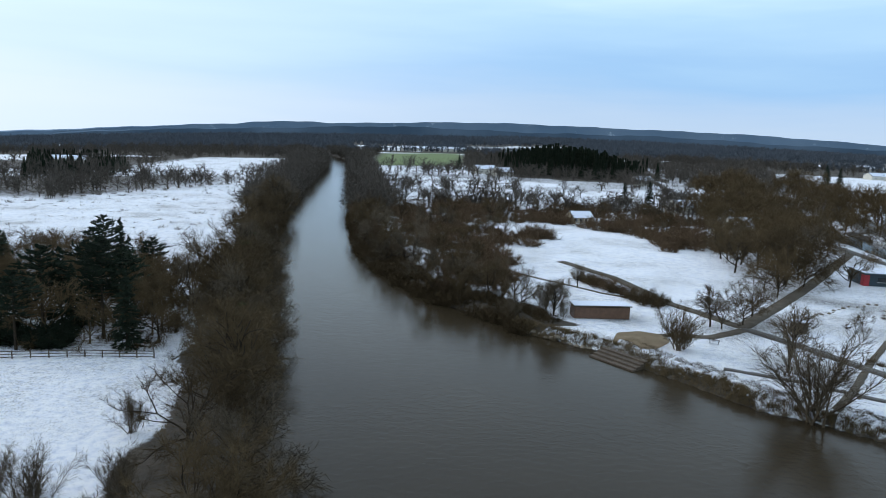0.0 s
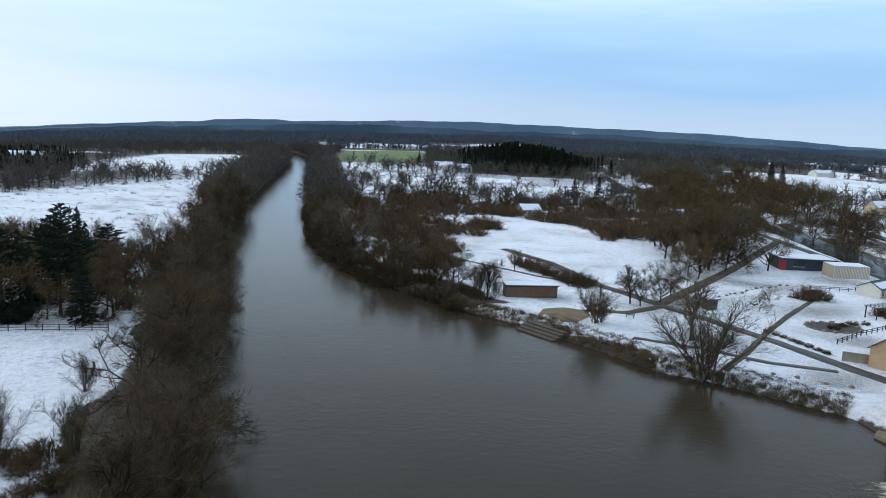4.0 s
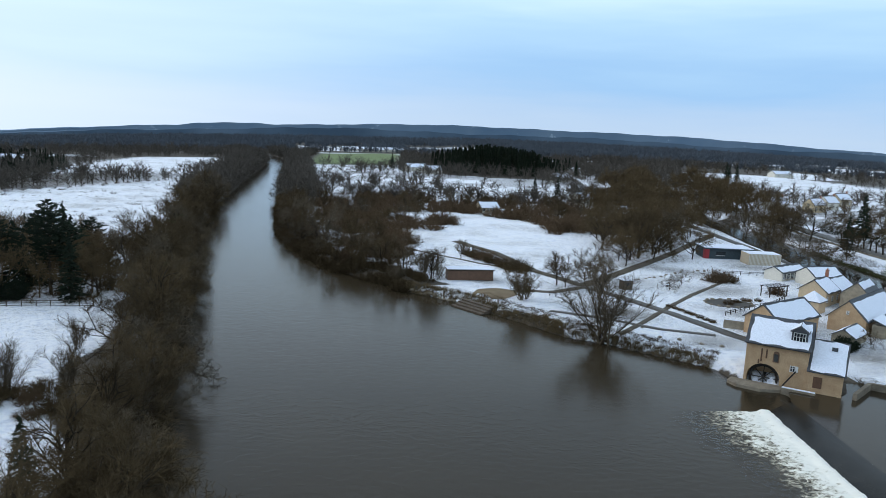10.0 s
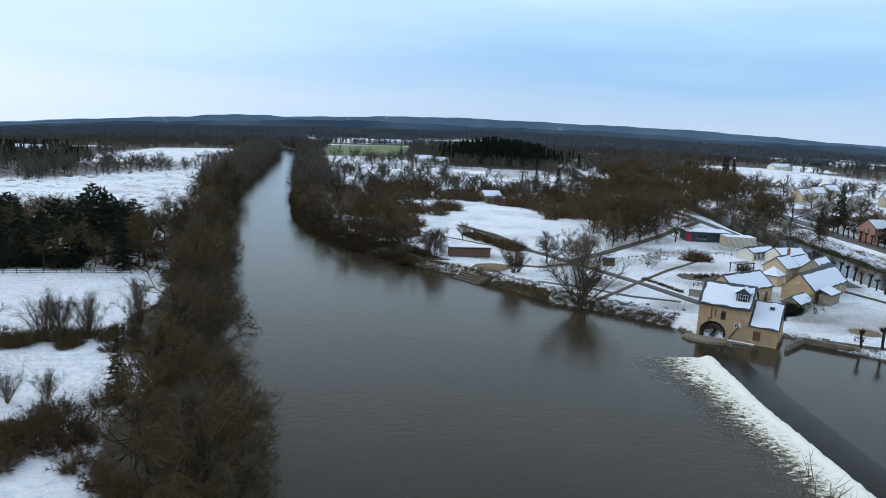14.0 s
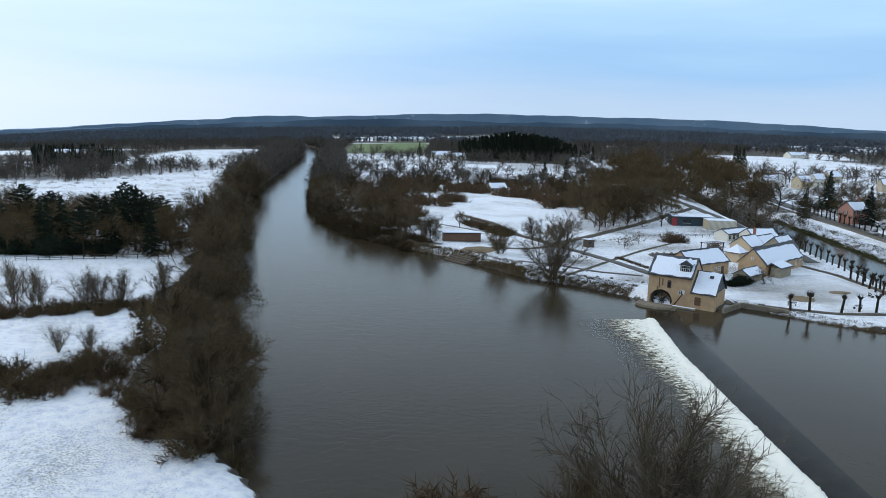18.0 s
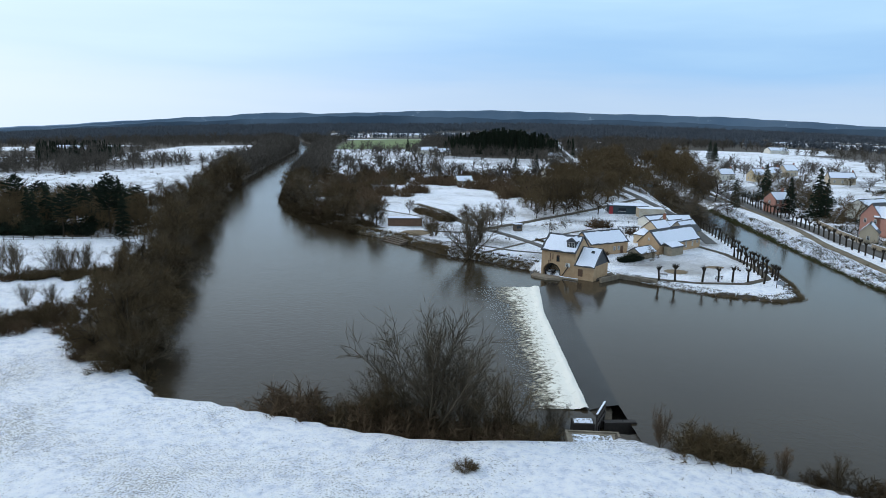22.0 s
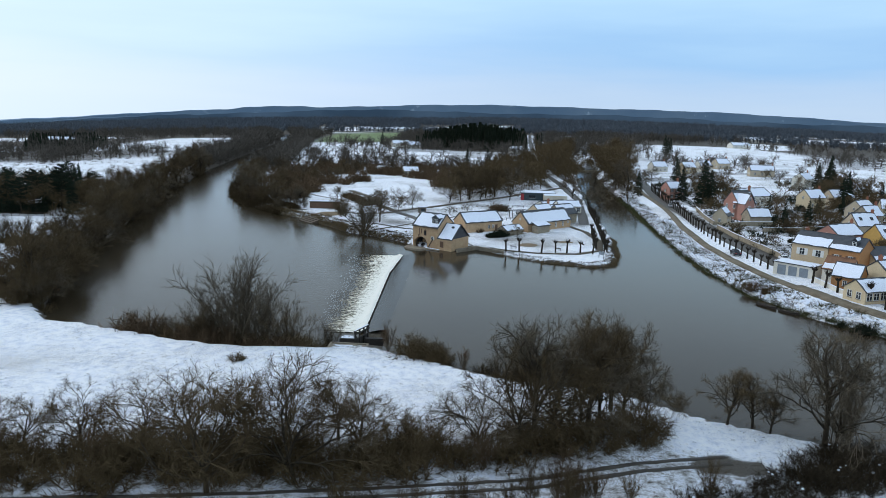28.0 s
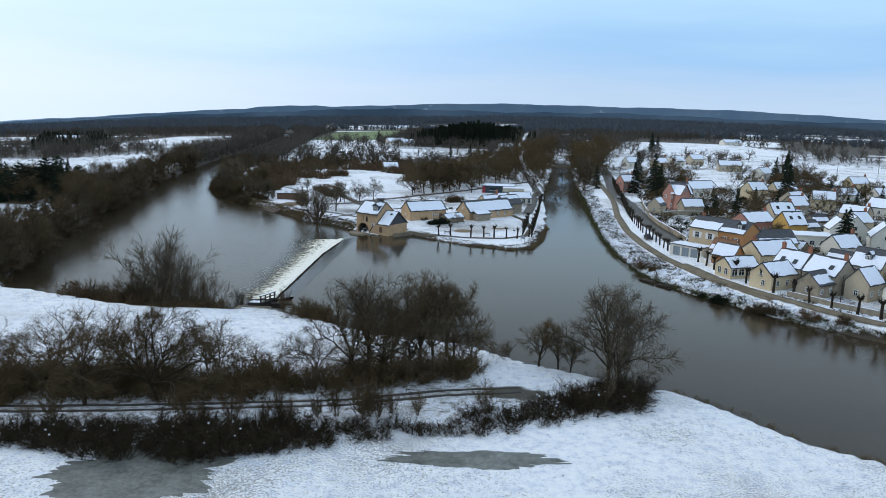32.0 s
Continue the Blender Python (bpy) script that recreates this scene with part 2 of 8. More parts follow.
M_SLATE = mottled("slate", (0.035, 0.038, 0.045), (0.075, 0.08, 0.09), 1.2, 0.6, 0.4, 0.03)
M_WOOD = mottled("weathered_timber", (0.06, 0.045, 0.032), (0.14, 0.105, 0.075), 1.5, 0.85, 0.4, 0.03)
M_DARKWOOD = mottled("dark_timber", (0.018, 0.014, 0.012), (0.045, 0.036, 0.03), 1.5, 0.8, 0.4, 0.03)
M_BROWNDOOR = mottled("brown_painted_wood", (0.11, 0.055, 0.030), (0.17, 0.09, 0.05), 1.5, 0.6, 0.2, 0.02)
M_WHITE = mottled("white_paint", (0.66, 0.66, 0.63), (0.80, 0.80, 0.78), 0.8, 0.6, 0.1, 0.01)
M_ASPHALT = mottled("wet_asphalt", (0.040, 0.033, 0.026), (0.088, 0.074, 0.059), 0.3, 0.6, 0.3, 0.02)
M_GRAVEL = mottled("damp_gravel_path", (0.075, 0.062, 0.047), (0.15, 0.128, 0.10), 0.35, 0.9, 0.4, 0.03)
M_TOWPATH = mottled("trodden_tan_gravel", (0.13, 0.105, 0.075), (0.25, 0.21, 0.155), 0.35, 0.9, 0.4, 0.03)
M_SAND = mottled("brown_sand", (0.17, 0.125, 0.078), (0.28, 0.215, 0.14), 0.5, 0.95, 0.3, 0.03)
M_REED = mottled("dry_reeds", (0.10, 0.072, 0.036), (0.21, 0.155, 0.085), 0.8, 0.95, 0.2, 0.03, vary=0.2)
M_METAL = mottled("dark_metal", (0.03, 0.03, 0.032), (0.07, 0.07, 0.07), 2.0, 0.45, 0.1, 0.01, metal=0.6)


def glass_material(name, tint=(0.02, 0.025, 0.03)):
    m, n, l, b = node_material(name, 0.06)
    b.inputs["Base Color"].default_value = (*tint, 1)
    b.inputs["Specular IOR Level"].default_value = 0.6
    return m


M_GLASS = glass_material("window_glass")


from mathutils.geometry import tessellate_polygon


# ---- mesh helpers ----
def mesh_from(name, verts, faces, mat, smooth=False):
    me = bpy.data.meshes.new(name)
    me.from_pydata([tuple(v) for v in verts], [], [tuple(f) for f in faces])
    me.materials.append(mat)
    if smooth:
        me.polygons.foreach_set("use_smooth", [True] * len(me.polygons))
    me.update()
    return me


def part(name, me, parent, label="", m=None):
    """One mesh object under a thing or under a part; me is a mesh or a bmesh with its material."""
    if isinstance(me, tuple):
        bm, mat = me
        bmesh.ops.recalc_face_normals(bm, faces=bm.faces)
        me = bpy.data.meshes.new(name)
        bm.to_mesh(me)
        bm.free()
        me.materials.append(mat)
    ob = new(name, me)
    ob.parent = parent
    if m is not None:
        ob.matrix_basis = m
    if label:
        tagged(ob, label)
    return ob


def thing(name, m, label, category, group="", kind="", me=None):
    ob = new(name, me)
    ob.matrix_basis = m
    return tagged(ob, label, category, group, kind)


def box_bm(bm, x0, x1, y0, y1, z0, z1, m=None, bevel=0.0):
    r = bmesh.ops.create_cube(bm, size=1.0)
    vs = r["verts"]
    bmesh.ops.scale(bm, vec=(x1 - x0, y1 - y0, z1 - z0), verts=vs)
    bmesh.ops.translate(bm, vec=((x0 + x1) / 2, (y0 + y1) / 2, (z0 + z1) / 2), verts=vs)
    if bevel:
        es = list({e for v in vs for e in v.link_edges})
        g = bmesh.ops.bevel(bm, geom=es, offset=bevel, segments=1, affect='EDGES')
        vs = g["verts"]
    if m is not None:
        bmesh.ops.transform(bm, matrix=m, verts=[v for v in vs if v.is_valid])
    return vs


def box(x0, x1, y0, y1, z0, z1, mat, m=None, bevel=0.0):
    bm = bmesh.new()
    box_bm(bm, x0, x1, y0, y1, z0, z1, m, bevel)
    return bm, mat


def smooth01(x):
    x = np.clip(x, 0.0, 1.0)
    return x * x * (3 - 2 * x)


# ---- the plan: banks and levels ----
LOW, HIGH = 0.0, 0.7                   # the river below the weir and the mill pool above it
LEFT_BANK = [(-120, 860), (-82, 740), (-66, 620), (-56, 420), (-48, 290), (-38, 205), (-28, 140), (-21, 100), (-14, 60), (-8, 30),
             (-2, 10), (2, -3), (8, -12), (14, -12.5), (20, -15.5), (33, -22), (45, -25), (57, -25), (63, -24)]
WEIR_FOOT = [(63, -14), (64.5, 10), (66, 34), (69, 56)]
RIGHT_BANK = [(71, 67), (70, 75), (63, 82), (57, 88), (51, 92), (47, 99), (42, 106), (39, 110), (36, 118), (30, 123), (23, 129),
              (19, 138), (12, 145), (4, 157), (-5, 182), (-13, 216), (-21, 290), (-33, 430), (-44, 580), (-58, 720), (-90, 850)]
WEIR_CREST = [(74, 58), (71.5, 34), (69.5, 10), (67.5, -14), (67, -24)]
POOL_SOUTH = [(75, -30), (88, -38.5), (102, -43), (111, -51), (120, -56), (126, -60), (131, -63), (137, -70), (142, -79), (152, -87),
              (180, -104), (260, -140)]
POOL_EAST = [(270, -90), (205, -62), (176, -38.5), (165, -26), (157, -14), (150, -2), (145.5, 14), (145, 36), (147, 62), (152, 98), (159, 145),
             (167, 200), (184, 310), (208, 420)]
CANAL_WEST = [(196, 420), (173, 305), (156, 215), (148, 170), (141, 125), (135, 82), (129.4, 58), (125, 44.5), (118, 41), (106, 46.5),
              (95, 57), (89, 66), (83, 58)]
RIVER = LEFT_BANK + WEIR_FOOT + RIGHT_BANK
POOL = WEIR_CREST + POOL_SOUTH + POOL_EAST + CANAL_WEST


def signed_distance(poly, x, y):
    """Distance to a polygon's outline, negative inside."""
    p = np.array(poly, float)
    q = np.roll(p, -1, 0)
    if x.size == 1:
        x0, y0 = float(x.flat[0]), float(y.flat[0])
        e = q - p
        t = np.clip(((x0 - p[:, 0]) * e[:, 0] + (y0 - p[:, 1]) * e[:, 1]) / ((e * e).sum(1) + 1e-9), 0, 1)
        d = ((x0 - p[:, 0] - t * e[:, 0]) ** 2 + (y0 - p[:, 1] - t * e[:, 1]) ** 2).min()
        cut = (p[:, 1] <= y0) != (q[:, 1] <= y0)
        xi = p[cut, 0] + (y0 - p[cut, 1]) / e[cut, 1] * e[cut, 0]
        return np.full(x.shape, (-1 if (x0 < xi).sum() % 2 else 1) * math.sqrt(d))
    d = np.full(x.shape, 1e9)
    inside = np.zeros(x.shape, bool)
    for (ax, ay), (bx, by) in zip(p, q):
        ex, ey = bx - ax, by - ay
        t = np.clip(((x - ax) * ex + (y - ay) * ey) / (ex * ex + ey * ey + 1e-9), 0, 1)
        d = np.minimum(d, (x - ax - t * ex) ** 2 + (y - ay - t * ey) ** 2)
        cond = ((ay <= y) & (by > y)) | ((by <= y) & (ay > y))
        with np.errstate(divide='ignore', invalid='ignore'):
            xi = ax + (y - ay) / (by - ay if by != ay else 1e-9) * ex
        inside ^= cond & (x < xi)
    return np.where(inside, -1, 1) * np.sqrt(d)


def line_distance(line, x, y):
    p = np.array(line, float)
    d = np.full(x.shape, 1e9)
    for (ax, ay), (bx, by) in zip(p[:-1], p[1:]):
        ex, ey = bx - ax, by - ay
        t = np.clip(((x - ax) * ex + (y - ay) * ey) / (ex * ex + ey * ey + 1e-9), 0, 1)
        d = np.minimum(d, (x - ax - t * ex) ** 2 + (y - ay - t * ey) ** 2)
    return np.sqrt(d)


def waves(x, y, s, seed=0.0):
    """Cheap smooth unevenness between -1 and 1."""
    return (np.sin(x / s + 1.3 * np.sin(y / (1.7 * s) + seed) + seed) + np.sin(y / (0.83 * s) + 1.1 * np.sin(x / (1.4 * s) - seed) + 2 * seed)) / 2


def land_height(x, y):
    """The lie of the land without its waters."""
    x, y = np.asarray(x, float), np.asarray(y, float)
    h = 1.55 + 0.25 * waves(x, y, 23.0, 0.7) + 0.12 * waves(x, y, 7.0, 2.1)
    east = smooth01((x - (146 + 0.06 * np.clip(y, 0, 400))) / 16) * smooth01((y + 75) / 30)
    h = h + 1.5 * east + 2.5 * smooth01((x - 185) / 110) * smooth01((y + 60) / 60)
    h = h + 0.9 * smooth01((-x - 45) / 60) * smooth01((y - 150) / 60)
    d = np.hypot(x - 30, y + 80)
    a = np.degrees(np.arctan2(x - 30, y + 80))
    far = np.clip((d - 300) / 2700, 0, 1.3) ** 1.25
    bend = np.where(np.abs(a) < 75, 17 - 0.046 * (np.clip(a, -45, 50) - 14) ** 2, -45)
    h = h + bend * far
    # wooded hills that close the view
    h = h - 45 * smooth01((d - 1960) / 240)
    rise = smooth01((d - 1900) / 1300)
    shape = 6 + 6 * np.sin(a / 9.0 + 0.6) + 3 * np.sin(a / 3.1) + 1.6 * np.sin(a / 1.3 + 1)
    h = h + shape * rise * np.where(d < 3300, 1.0, np.clip(1 - (d - 3300) / 1500, 0.3, 1))
    return h


def ground_height(x, y):
    x, y = np.asarray(x, float), np.asarray(y, float)
    h = land_height(x, y)
    d1, d2 = signed_distance(RIVER, x, y), signed_distance(POOL, x, y)
    wob = 0.8 * waves(x, y, 4.0, 1.0)
    steep = 2.6 + 3.0 * smooth01((x - 140) / 5) * smooth01((y + 40) / 30)
    for d, level in ((d1, LOW), (d2, HIGH)):
        k = smooth01((d + wob * 0.5 + 0.4) / steep)
        h = np.where(d < 14, np.minimum(h, (level - 0.5) + k * (h - level + 0.5) + 0 * h), h)
        h = np.where(d < -1.2, level - 1.6, h)
    # the water before the mill
    ux, uy = x - 72.1, y - 68.0
    mu, mv = ux * 0.7986 - uy * 0.6018, ux * 0.6018 + uy * 0.7986
    h = np.where((mu > -1.0) & (mu < 14.6) & (mv < 0.6) & (mv > -14), np.minimum(h, -1.2), h)
    # the weir's own bed
    w = line_distance(WEIR_FOOT, x, y)
    h = np.where((x > 60) & (x < 78) & (y < 57) & (y > -22) & (w < 9), -1.4, h)
    return h


# ---- ground sheet ----
def axis(pieces):
    out = []
    for a, b, s in pieces:
        out += list(np.arange(a, b, s))
    return np.array(out + [pieces[-1][1]])


GX = axis([(-4600, -1400, 200), (-1400, -500, 60), (-500, -140, 14), (-140, -70, 3.5), (-70, 190, 1.6), (190, 300, 4), (300, 700, 18), (700, 1400, 60), (1400, 4600, 200)])
GY = axis([(-600, -200, 50), (-200, -105, 6), (-105, 160, 1.6), (160, 300, 3), (300, 700, 9), (700, 1500, 30), (1500, 4700, 100)])
gx, gy = np.meshgrid(GX, GY)
gz = ground_height(gx, gy)

# ---- plan of the plant cover ----
MEADOW = [(40, 172), (35, 196), (42, 222), (54, 254), (70, 280), (80, 256), (86, 228), (97, 211), (80, 180), (64, 163), (50, 165)]
SCRUB = [(24, 150), (10, 170), (4, 200), (-4, 260), (-8, 330), (40, 345), (118, 335), (128, 262), (112, 225), (96, 214), (84, 240), (76, 272),
         (48, 272), (28, 232), (26, 165)]
LEFT_WOOD = [(-125, 106), (-38, 106), (-40, 150), (-62, 168), (-125, 168)]
PARK_WOOD = [(86, 152), (112, 168), (128, 205), (150, 255), (170, 330), (130, 330), (108, 240), (84, 184)]
CANAL_WOOD_W = [(152, 196), (166, 300), (190, 420), (160, 420), (140, 300), (136, 215)]
CANAL_WOOD_E = [(170, 205), (186, 300), (210, 420), (236, 420), (200, 290), (180, 205)]
PINE_WOOD = [(60, 560), (120, 520), (190, 520), (206, 600), (214, 800), (150, 860), (90, 780)]
SOUTH_STRIP = [(-10, -52), (30, -57), (60, -60), (96, -58), (112, -62), (126, -64), (122, -71), (106, -76), (60, -83), (-10, -84)]
GREEN_FIELD = [(-32, 640), (48, 660), (66, 930), (-30, 900)]
FIELDS = [[(-330, 40), (-190, 120), (-66, 178), (-66, 300), (-82, 430), (-93, 405), (-126, 330), (-154, 280), (-200, 225), (-330, 110)], [(-190, 440), (-92, 470), (-98, 690), (-190, 690)],
          [(-32, 340), (130, 355), (140, 395), (-36, 395)], [(60, 330), (130, 340), (130, 430), (64, 440)], [(-20, 420), (60, 430), (66, 480), (-30, 470)],
          [(-75, 1000), (20, 960), (30, 1180), (-90, 1180)], [(90, 1000), (260, 1050), (260, 1300), (80, 1250)],
          [(258, 440), (322, 648), (421, 657), (430, 505), (357, 381), (320, 410)], [(419, 625), (496, 785), (535, 745), (467, 622)], [(300, 235), (370, 380), (420, 350), (440, 300), (400, 230), (295, 172)], [(420, 240), (900, 420), (900, 520), (480, 330)],
          [(600, 800), (900, 820), (880, 1050), (560, 1000)], [(-480, 420), (-240, 380), (-220, 440), (-480, 520)], [(-520, 620), (-300, 600), (-290, 680), (-540, 760)],
          [(-700, 1000), (-420, 960), (-430, 1050), (-720, 1120)], [(-30, 560), (52, 560), (40, 625), (-34, 625)]]
VILLAGE = [(150, -60), (150, 40), (160, 120), (178, 230), (200, 330), (420, 300), (500, 120), (420, -120), (240, -120)]
TRACK = [(-60, -78), (0, -76), (42, -74), (69, -72), (84, -70), (97, -66), (108, -64)]

LANE = [(131, 108), (135, 128), (139, 150), (145.5, 183), (150, 250), (152.5, 304), (159.6, 403), (182, 543), (214, 757), (232, 870)]
VILLAGE_FIELDS = [[(300, 235), (370, 380), (420, 350), (440, 300), (400, 230), (295, 172)], [(257, 293), (273, 285), (253, 198), (218, 182)]]


def inside(poly, x, y, margin=0.0):
    return signed_distance(poly, np.atleast_1d(np.asarray(x, float)), np.atleast_1d(np.asarray(y, float))) < margin


def soft_inside(poly, x, y, edge=3.0):
    return smooth01(0.5 - signed_distance(poly, x, y) / edge)


d_river, d_pool = signed_distance(RIVER, gx, gy), signed_distance(POOL, gx, gy)
wob = 3.0 * waves(gx, gy, 9.0, 0.3) + 1.5 * waves(gx, gy, 3.5, 1.9)
west = gx < np.interp(gy, [-30, 0, 60, 290, 620, 860], [40, 30, 25, -32, -55, -100])
litter = np.zeros_like(gx)
belt = west & (gy > 0) & (gy < 900)
litter = np.where(belt, smooth01((11.5 + wob - d_river) / 4), litter)
litter = np.where(~west & (gy > 128) & (gx < 60), np.maximum(litter, smooth01((11 + wob - d_river) / 4)), litter)
for poly, amount in ((SCRUB, 0.25), (LEFT_WOOD, 0.33), (PARK_WOOD, 0.33), (CANAL_WOOD_W, 0.5), (CANAL_WOOD_E, 0.5), (PINE_WOOD, 1.0), (SOUTH_STRIP, 0.33)):
    litter = np.maximum(litter, amount * soft_inside(poly, gx + wob, gy + wob, 8.0))
litter = np.maximum(litter, 0.38 * soft_inside(VILLAGE, gx, gy, 20) * (waves(gx, gy, 6.5, 0.9) > -0.35) * (gx > 166) * smooth01((d_pool - 11) / 3))
# dry reeds and mud along every shore
shore = np.minimum(d_river, d_pool)
litter = np.maximum(litter, 0.95 * smooth01((1.7 + 0.5 * wob - shore) / 1.6) * (shore > -2))
# beyond the near land all is wood but for the fields
d_far = np.hypot(gx - 30, gy + 80)
away = np.maximum(smooth01((gy - 330) / 60), smooth01((-gx - 70) / 60) * smooth01((gy - 270) / 60))
away = np.maximum(away, smooth01((gx - 380) / 60))
away = np.where(soft_inside(VILLAGE, gx, gy, 20) > 0.5, 0, away)
open_land = np.zeros_like(gx)
for poly in FIELDS:
    open_land = np.maximum(open_land, soft_inside(poly, gx, gy, 12.0 + d_far * 0.02))


def far_field(x, y):
    """Where, beyond the near land, hedged snowfields lie between the woods."""
    d = np.hypot(x - 30, y + 80)
    v = waves(x, y * 2.3, 95.0, 0.4) + 0.6 * waves(x, y * 3.0, 41.0, 2.0) + 0.35 * waves(x, y, 260.0, 1.0)
    side = 0.12 * smooth01((-x - 90) / 120) + 0.25 * smooth01((x - 260) / 150)
    return smooth01((v + side - 0.66 - 0.75 * smooth01((d - 800) / 700)) / 0.16) * smooth01((d - 420) / 60)


open_land = np.maximum(open_land, far_field(gx, gy))
far_mask = np.clip(away * (1 - open_land), 0, 1)
litter = np.maximum(litter, far_mask * (0.36 + 0.12 * smooth01((-gx - 90) / 60) + 0.55 * smooth01((d_far - 650) / 400)))
litter = np.where(soft_inside(MEADOW, gx, gy, 6) > 0.5, 0.0, litter)
litter = litter * (1 - 0.9 * soft_inside(FIELDS[0], gx + wob, gy + wob, 10))
for poly in VILLAGE_FIELDS:
    litter = litter * (1 - 0.92 * soft_inside(poly, gx, gy, 8))
litter = litter * smooth01((line_distance(LANE, gx, gy) - 3.5) / 3)
green = soft_inside(GREEN_FIELD, gx, gy, 14)
earth = 0.36 * smooth01((2.6 - line_distance(TRACK, gx, gy)) / 1.5)
rr = ((gx - 108.5 + wob) / 5.5) ** 2 + ((gy + 65.5 + 0.3 * wob) / 2.6) ** 2
earth = np.maximum(earth, 0.75 * smooth01((1.15 - rr) / 0.4))
# trodden, patchy snow round the mill and along the park shore
earth = np.maximum(earth, 0.30 * smooth01((6.5 + wob - d_river) / 5) * (gx > 40) * (gy > 60) * (gy < 130))
earth = np.maximum(earth, 0.38 * soft_inside([(88, 66), (112, 62), (124, 72), (126, 96), (104, 92), (92, 84)], gx + wob, gy, 8))
earth = np.maximum(earth, (0.33 + 0.12 * waves(gx, gy, 5.0, 0.5)) * soft_inside([(44, 112), (60, 88), (88, 70), (128, 66), (140, 130), (150, 190), (112, 176), (70, 160), (46, 150), (28, 142)], gx + wob, gy + wob, 8))

nx, ny = len(GX), len(GY)
gv = np.stack([gx.ravel(), gy.ravel(), gz.ravel()], 1)
ii, jj = np.meshgrid(np.arange(nx - 1), np.arange(ny - 1))
q0 = (jj * nx + ii).ravel()
gf = np.stack([q0, q0 + 1, q0 + nx + 1, q0 + nx], 1)
ground_me = bpy.data.meshes.new("ground")
ground_me.vertices.add(len(gv))
ground_me.vertices.foreach_set("co", gv.ravel())
ground_me.loops.add(gf.size)
ground_me.loops.foreach_set("vertex_index", gf.ravel().astype(np.int32))
ground_me.polygons.add(len(gf))
ground_me.polygons.foreach_set("loop_start", np.arange(0, gf.size, 4, dtype=np.int32))
ground_me.polygons.foreach_set("use_smooth", np.ones(len(gf), bool))
ground_me.update()
ground_me.validate()
ca = ground_me.color_attributes.new("cover", 'FLOAT_COLOR', 'POINT')
ca.data.foreach_set("color", np.stack([litter.ravel(), green.ravel(), earth.ravel(), np.ones(gx.size)], 1).ravel())
ground_me.materials.append(M_GROUND)
ground = tagged(new("ground", ground_me), "snow-covered valley floor with bare earth and leaf litter", "ground", kind="structure")


def mesh_height(x, y):
    """The height of the ground sheet itself."""
    i = int(np.clip(np.searchsorted(GX, x) - 1, 0, nx - 2))
    j = int(np.clip(np.searchsorted(GY, y) - 1, 0, ny - 2))
    u, v = (x - GX[i]) / (GX[i + 1] - GX[i]), (y - GY[j]) / (GY[j + 1] - GY[j])
    return float((gz[j, i] * (1 - u) + gz[j, i + 1] * u) * (1 - v) + (gz[j + 1, i] * (1 - u) + gz[j + 1, i + 1] * u) * v)


# ---- water ----
def resample(line, n):
    p = np.array(line, float)
    s = np.r_[0, np.cumsum(np.hypot(*np.diff(p, axis=0).T))]
    t = np.linspace(0, s[-1], n)
    return [(float(a), float(b)) for a, b in zip(np.interp(t, s, p[:, 0]), np.interp(t, s, p[:, 1]))]


def poly_mesh(name, pts, z, mat):
    """A level sheet over any outline."""
    tris = tessellate_polygon([[Vector((x, y, 0)) for x, y in pts]])
    return mesh_from(name, [(x, y, z) for x, y in pts], tris, mat)


low_edge = [(x - 7, y) for x, y in LEFT_BANK[:12]] + [(-6, -16), (10, -30), (66, -30)] + [(x + 0.6, y) for x, y in WEIR_FOOT] + [(76, 60), (77, 80), (70, 90), (58, 100), (46, 118)]
low_edge += [(x + 7, y) for x, y in RIGHT_BANK if y > 128]
tagged(new("river_water", poly_mesh("river_water", low_edge, LOW, M_WATER)), "brown swollen river below the weir, ruffled", "river", kind="structure")
pool_edge = [(66.8, -31)] + WEIR_CREST[::-1][1:] + [(76, 62), (90, 72), (100, 62), (112, 52), (122, 52), (127, 62), (131, 90), (137, 130), (146, 180), (170, 306), (193, 424)]
pool_edge += [(214, 424), (190, 312), (173, 200), (165, 145), (158, 98), (153, 62), (151, 36), (151, 16), (155, 2), (162, -9), (170, -20), (181, -32), (212, -54), (290, -84), (290, -150), (190, -118), (148, -98), (134, -78), (110, -58), (86, -45)]
tagged(new("mill_pool_water", poly_mesh("mill_pool_water", pool_edge, HIGH, M_POOL)), "still brown water of the mill pool and canal", "river", kind="structure")


# ---- plants ----
def frame_of(d):
    x, y, z = float(d[0]), float(d[1]), float(d[2])
    n = 1.0 / (math.sqrt(x * x + y * y + z * z) + 1e-9)
    x, y, z = x * n, y * n, z * n
    ax, ay, az = (y, -x, 0.0) if abs(z) < 0.9 else (0.0, z, -y)
    n = 1.0 / math.sqrt(ax * ax + ay * ay + az * az)
    ax, ay, az = ax * n, ay * n, az * n
    return np.array((x, y, z)), np.array((ax, ay, az)), np.array((y * az - z * ay, z * ax - x * az, x * ay - y * ax))


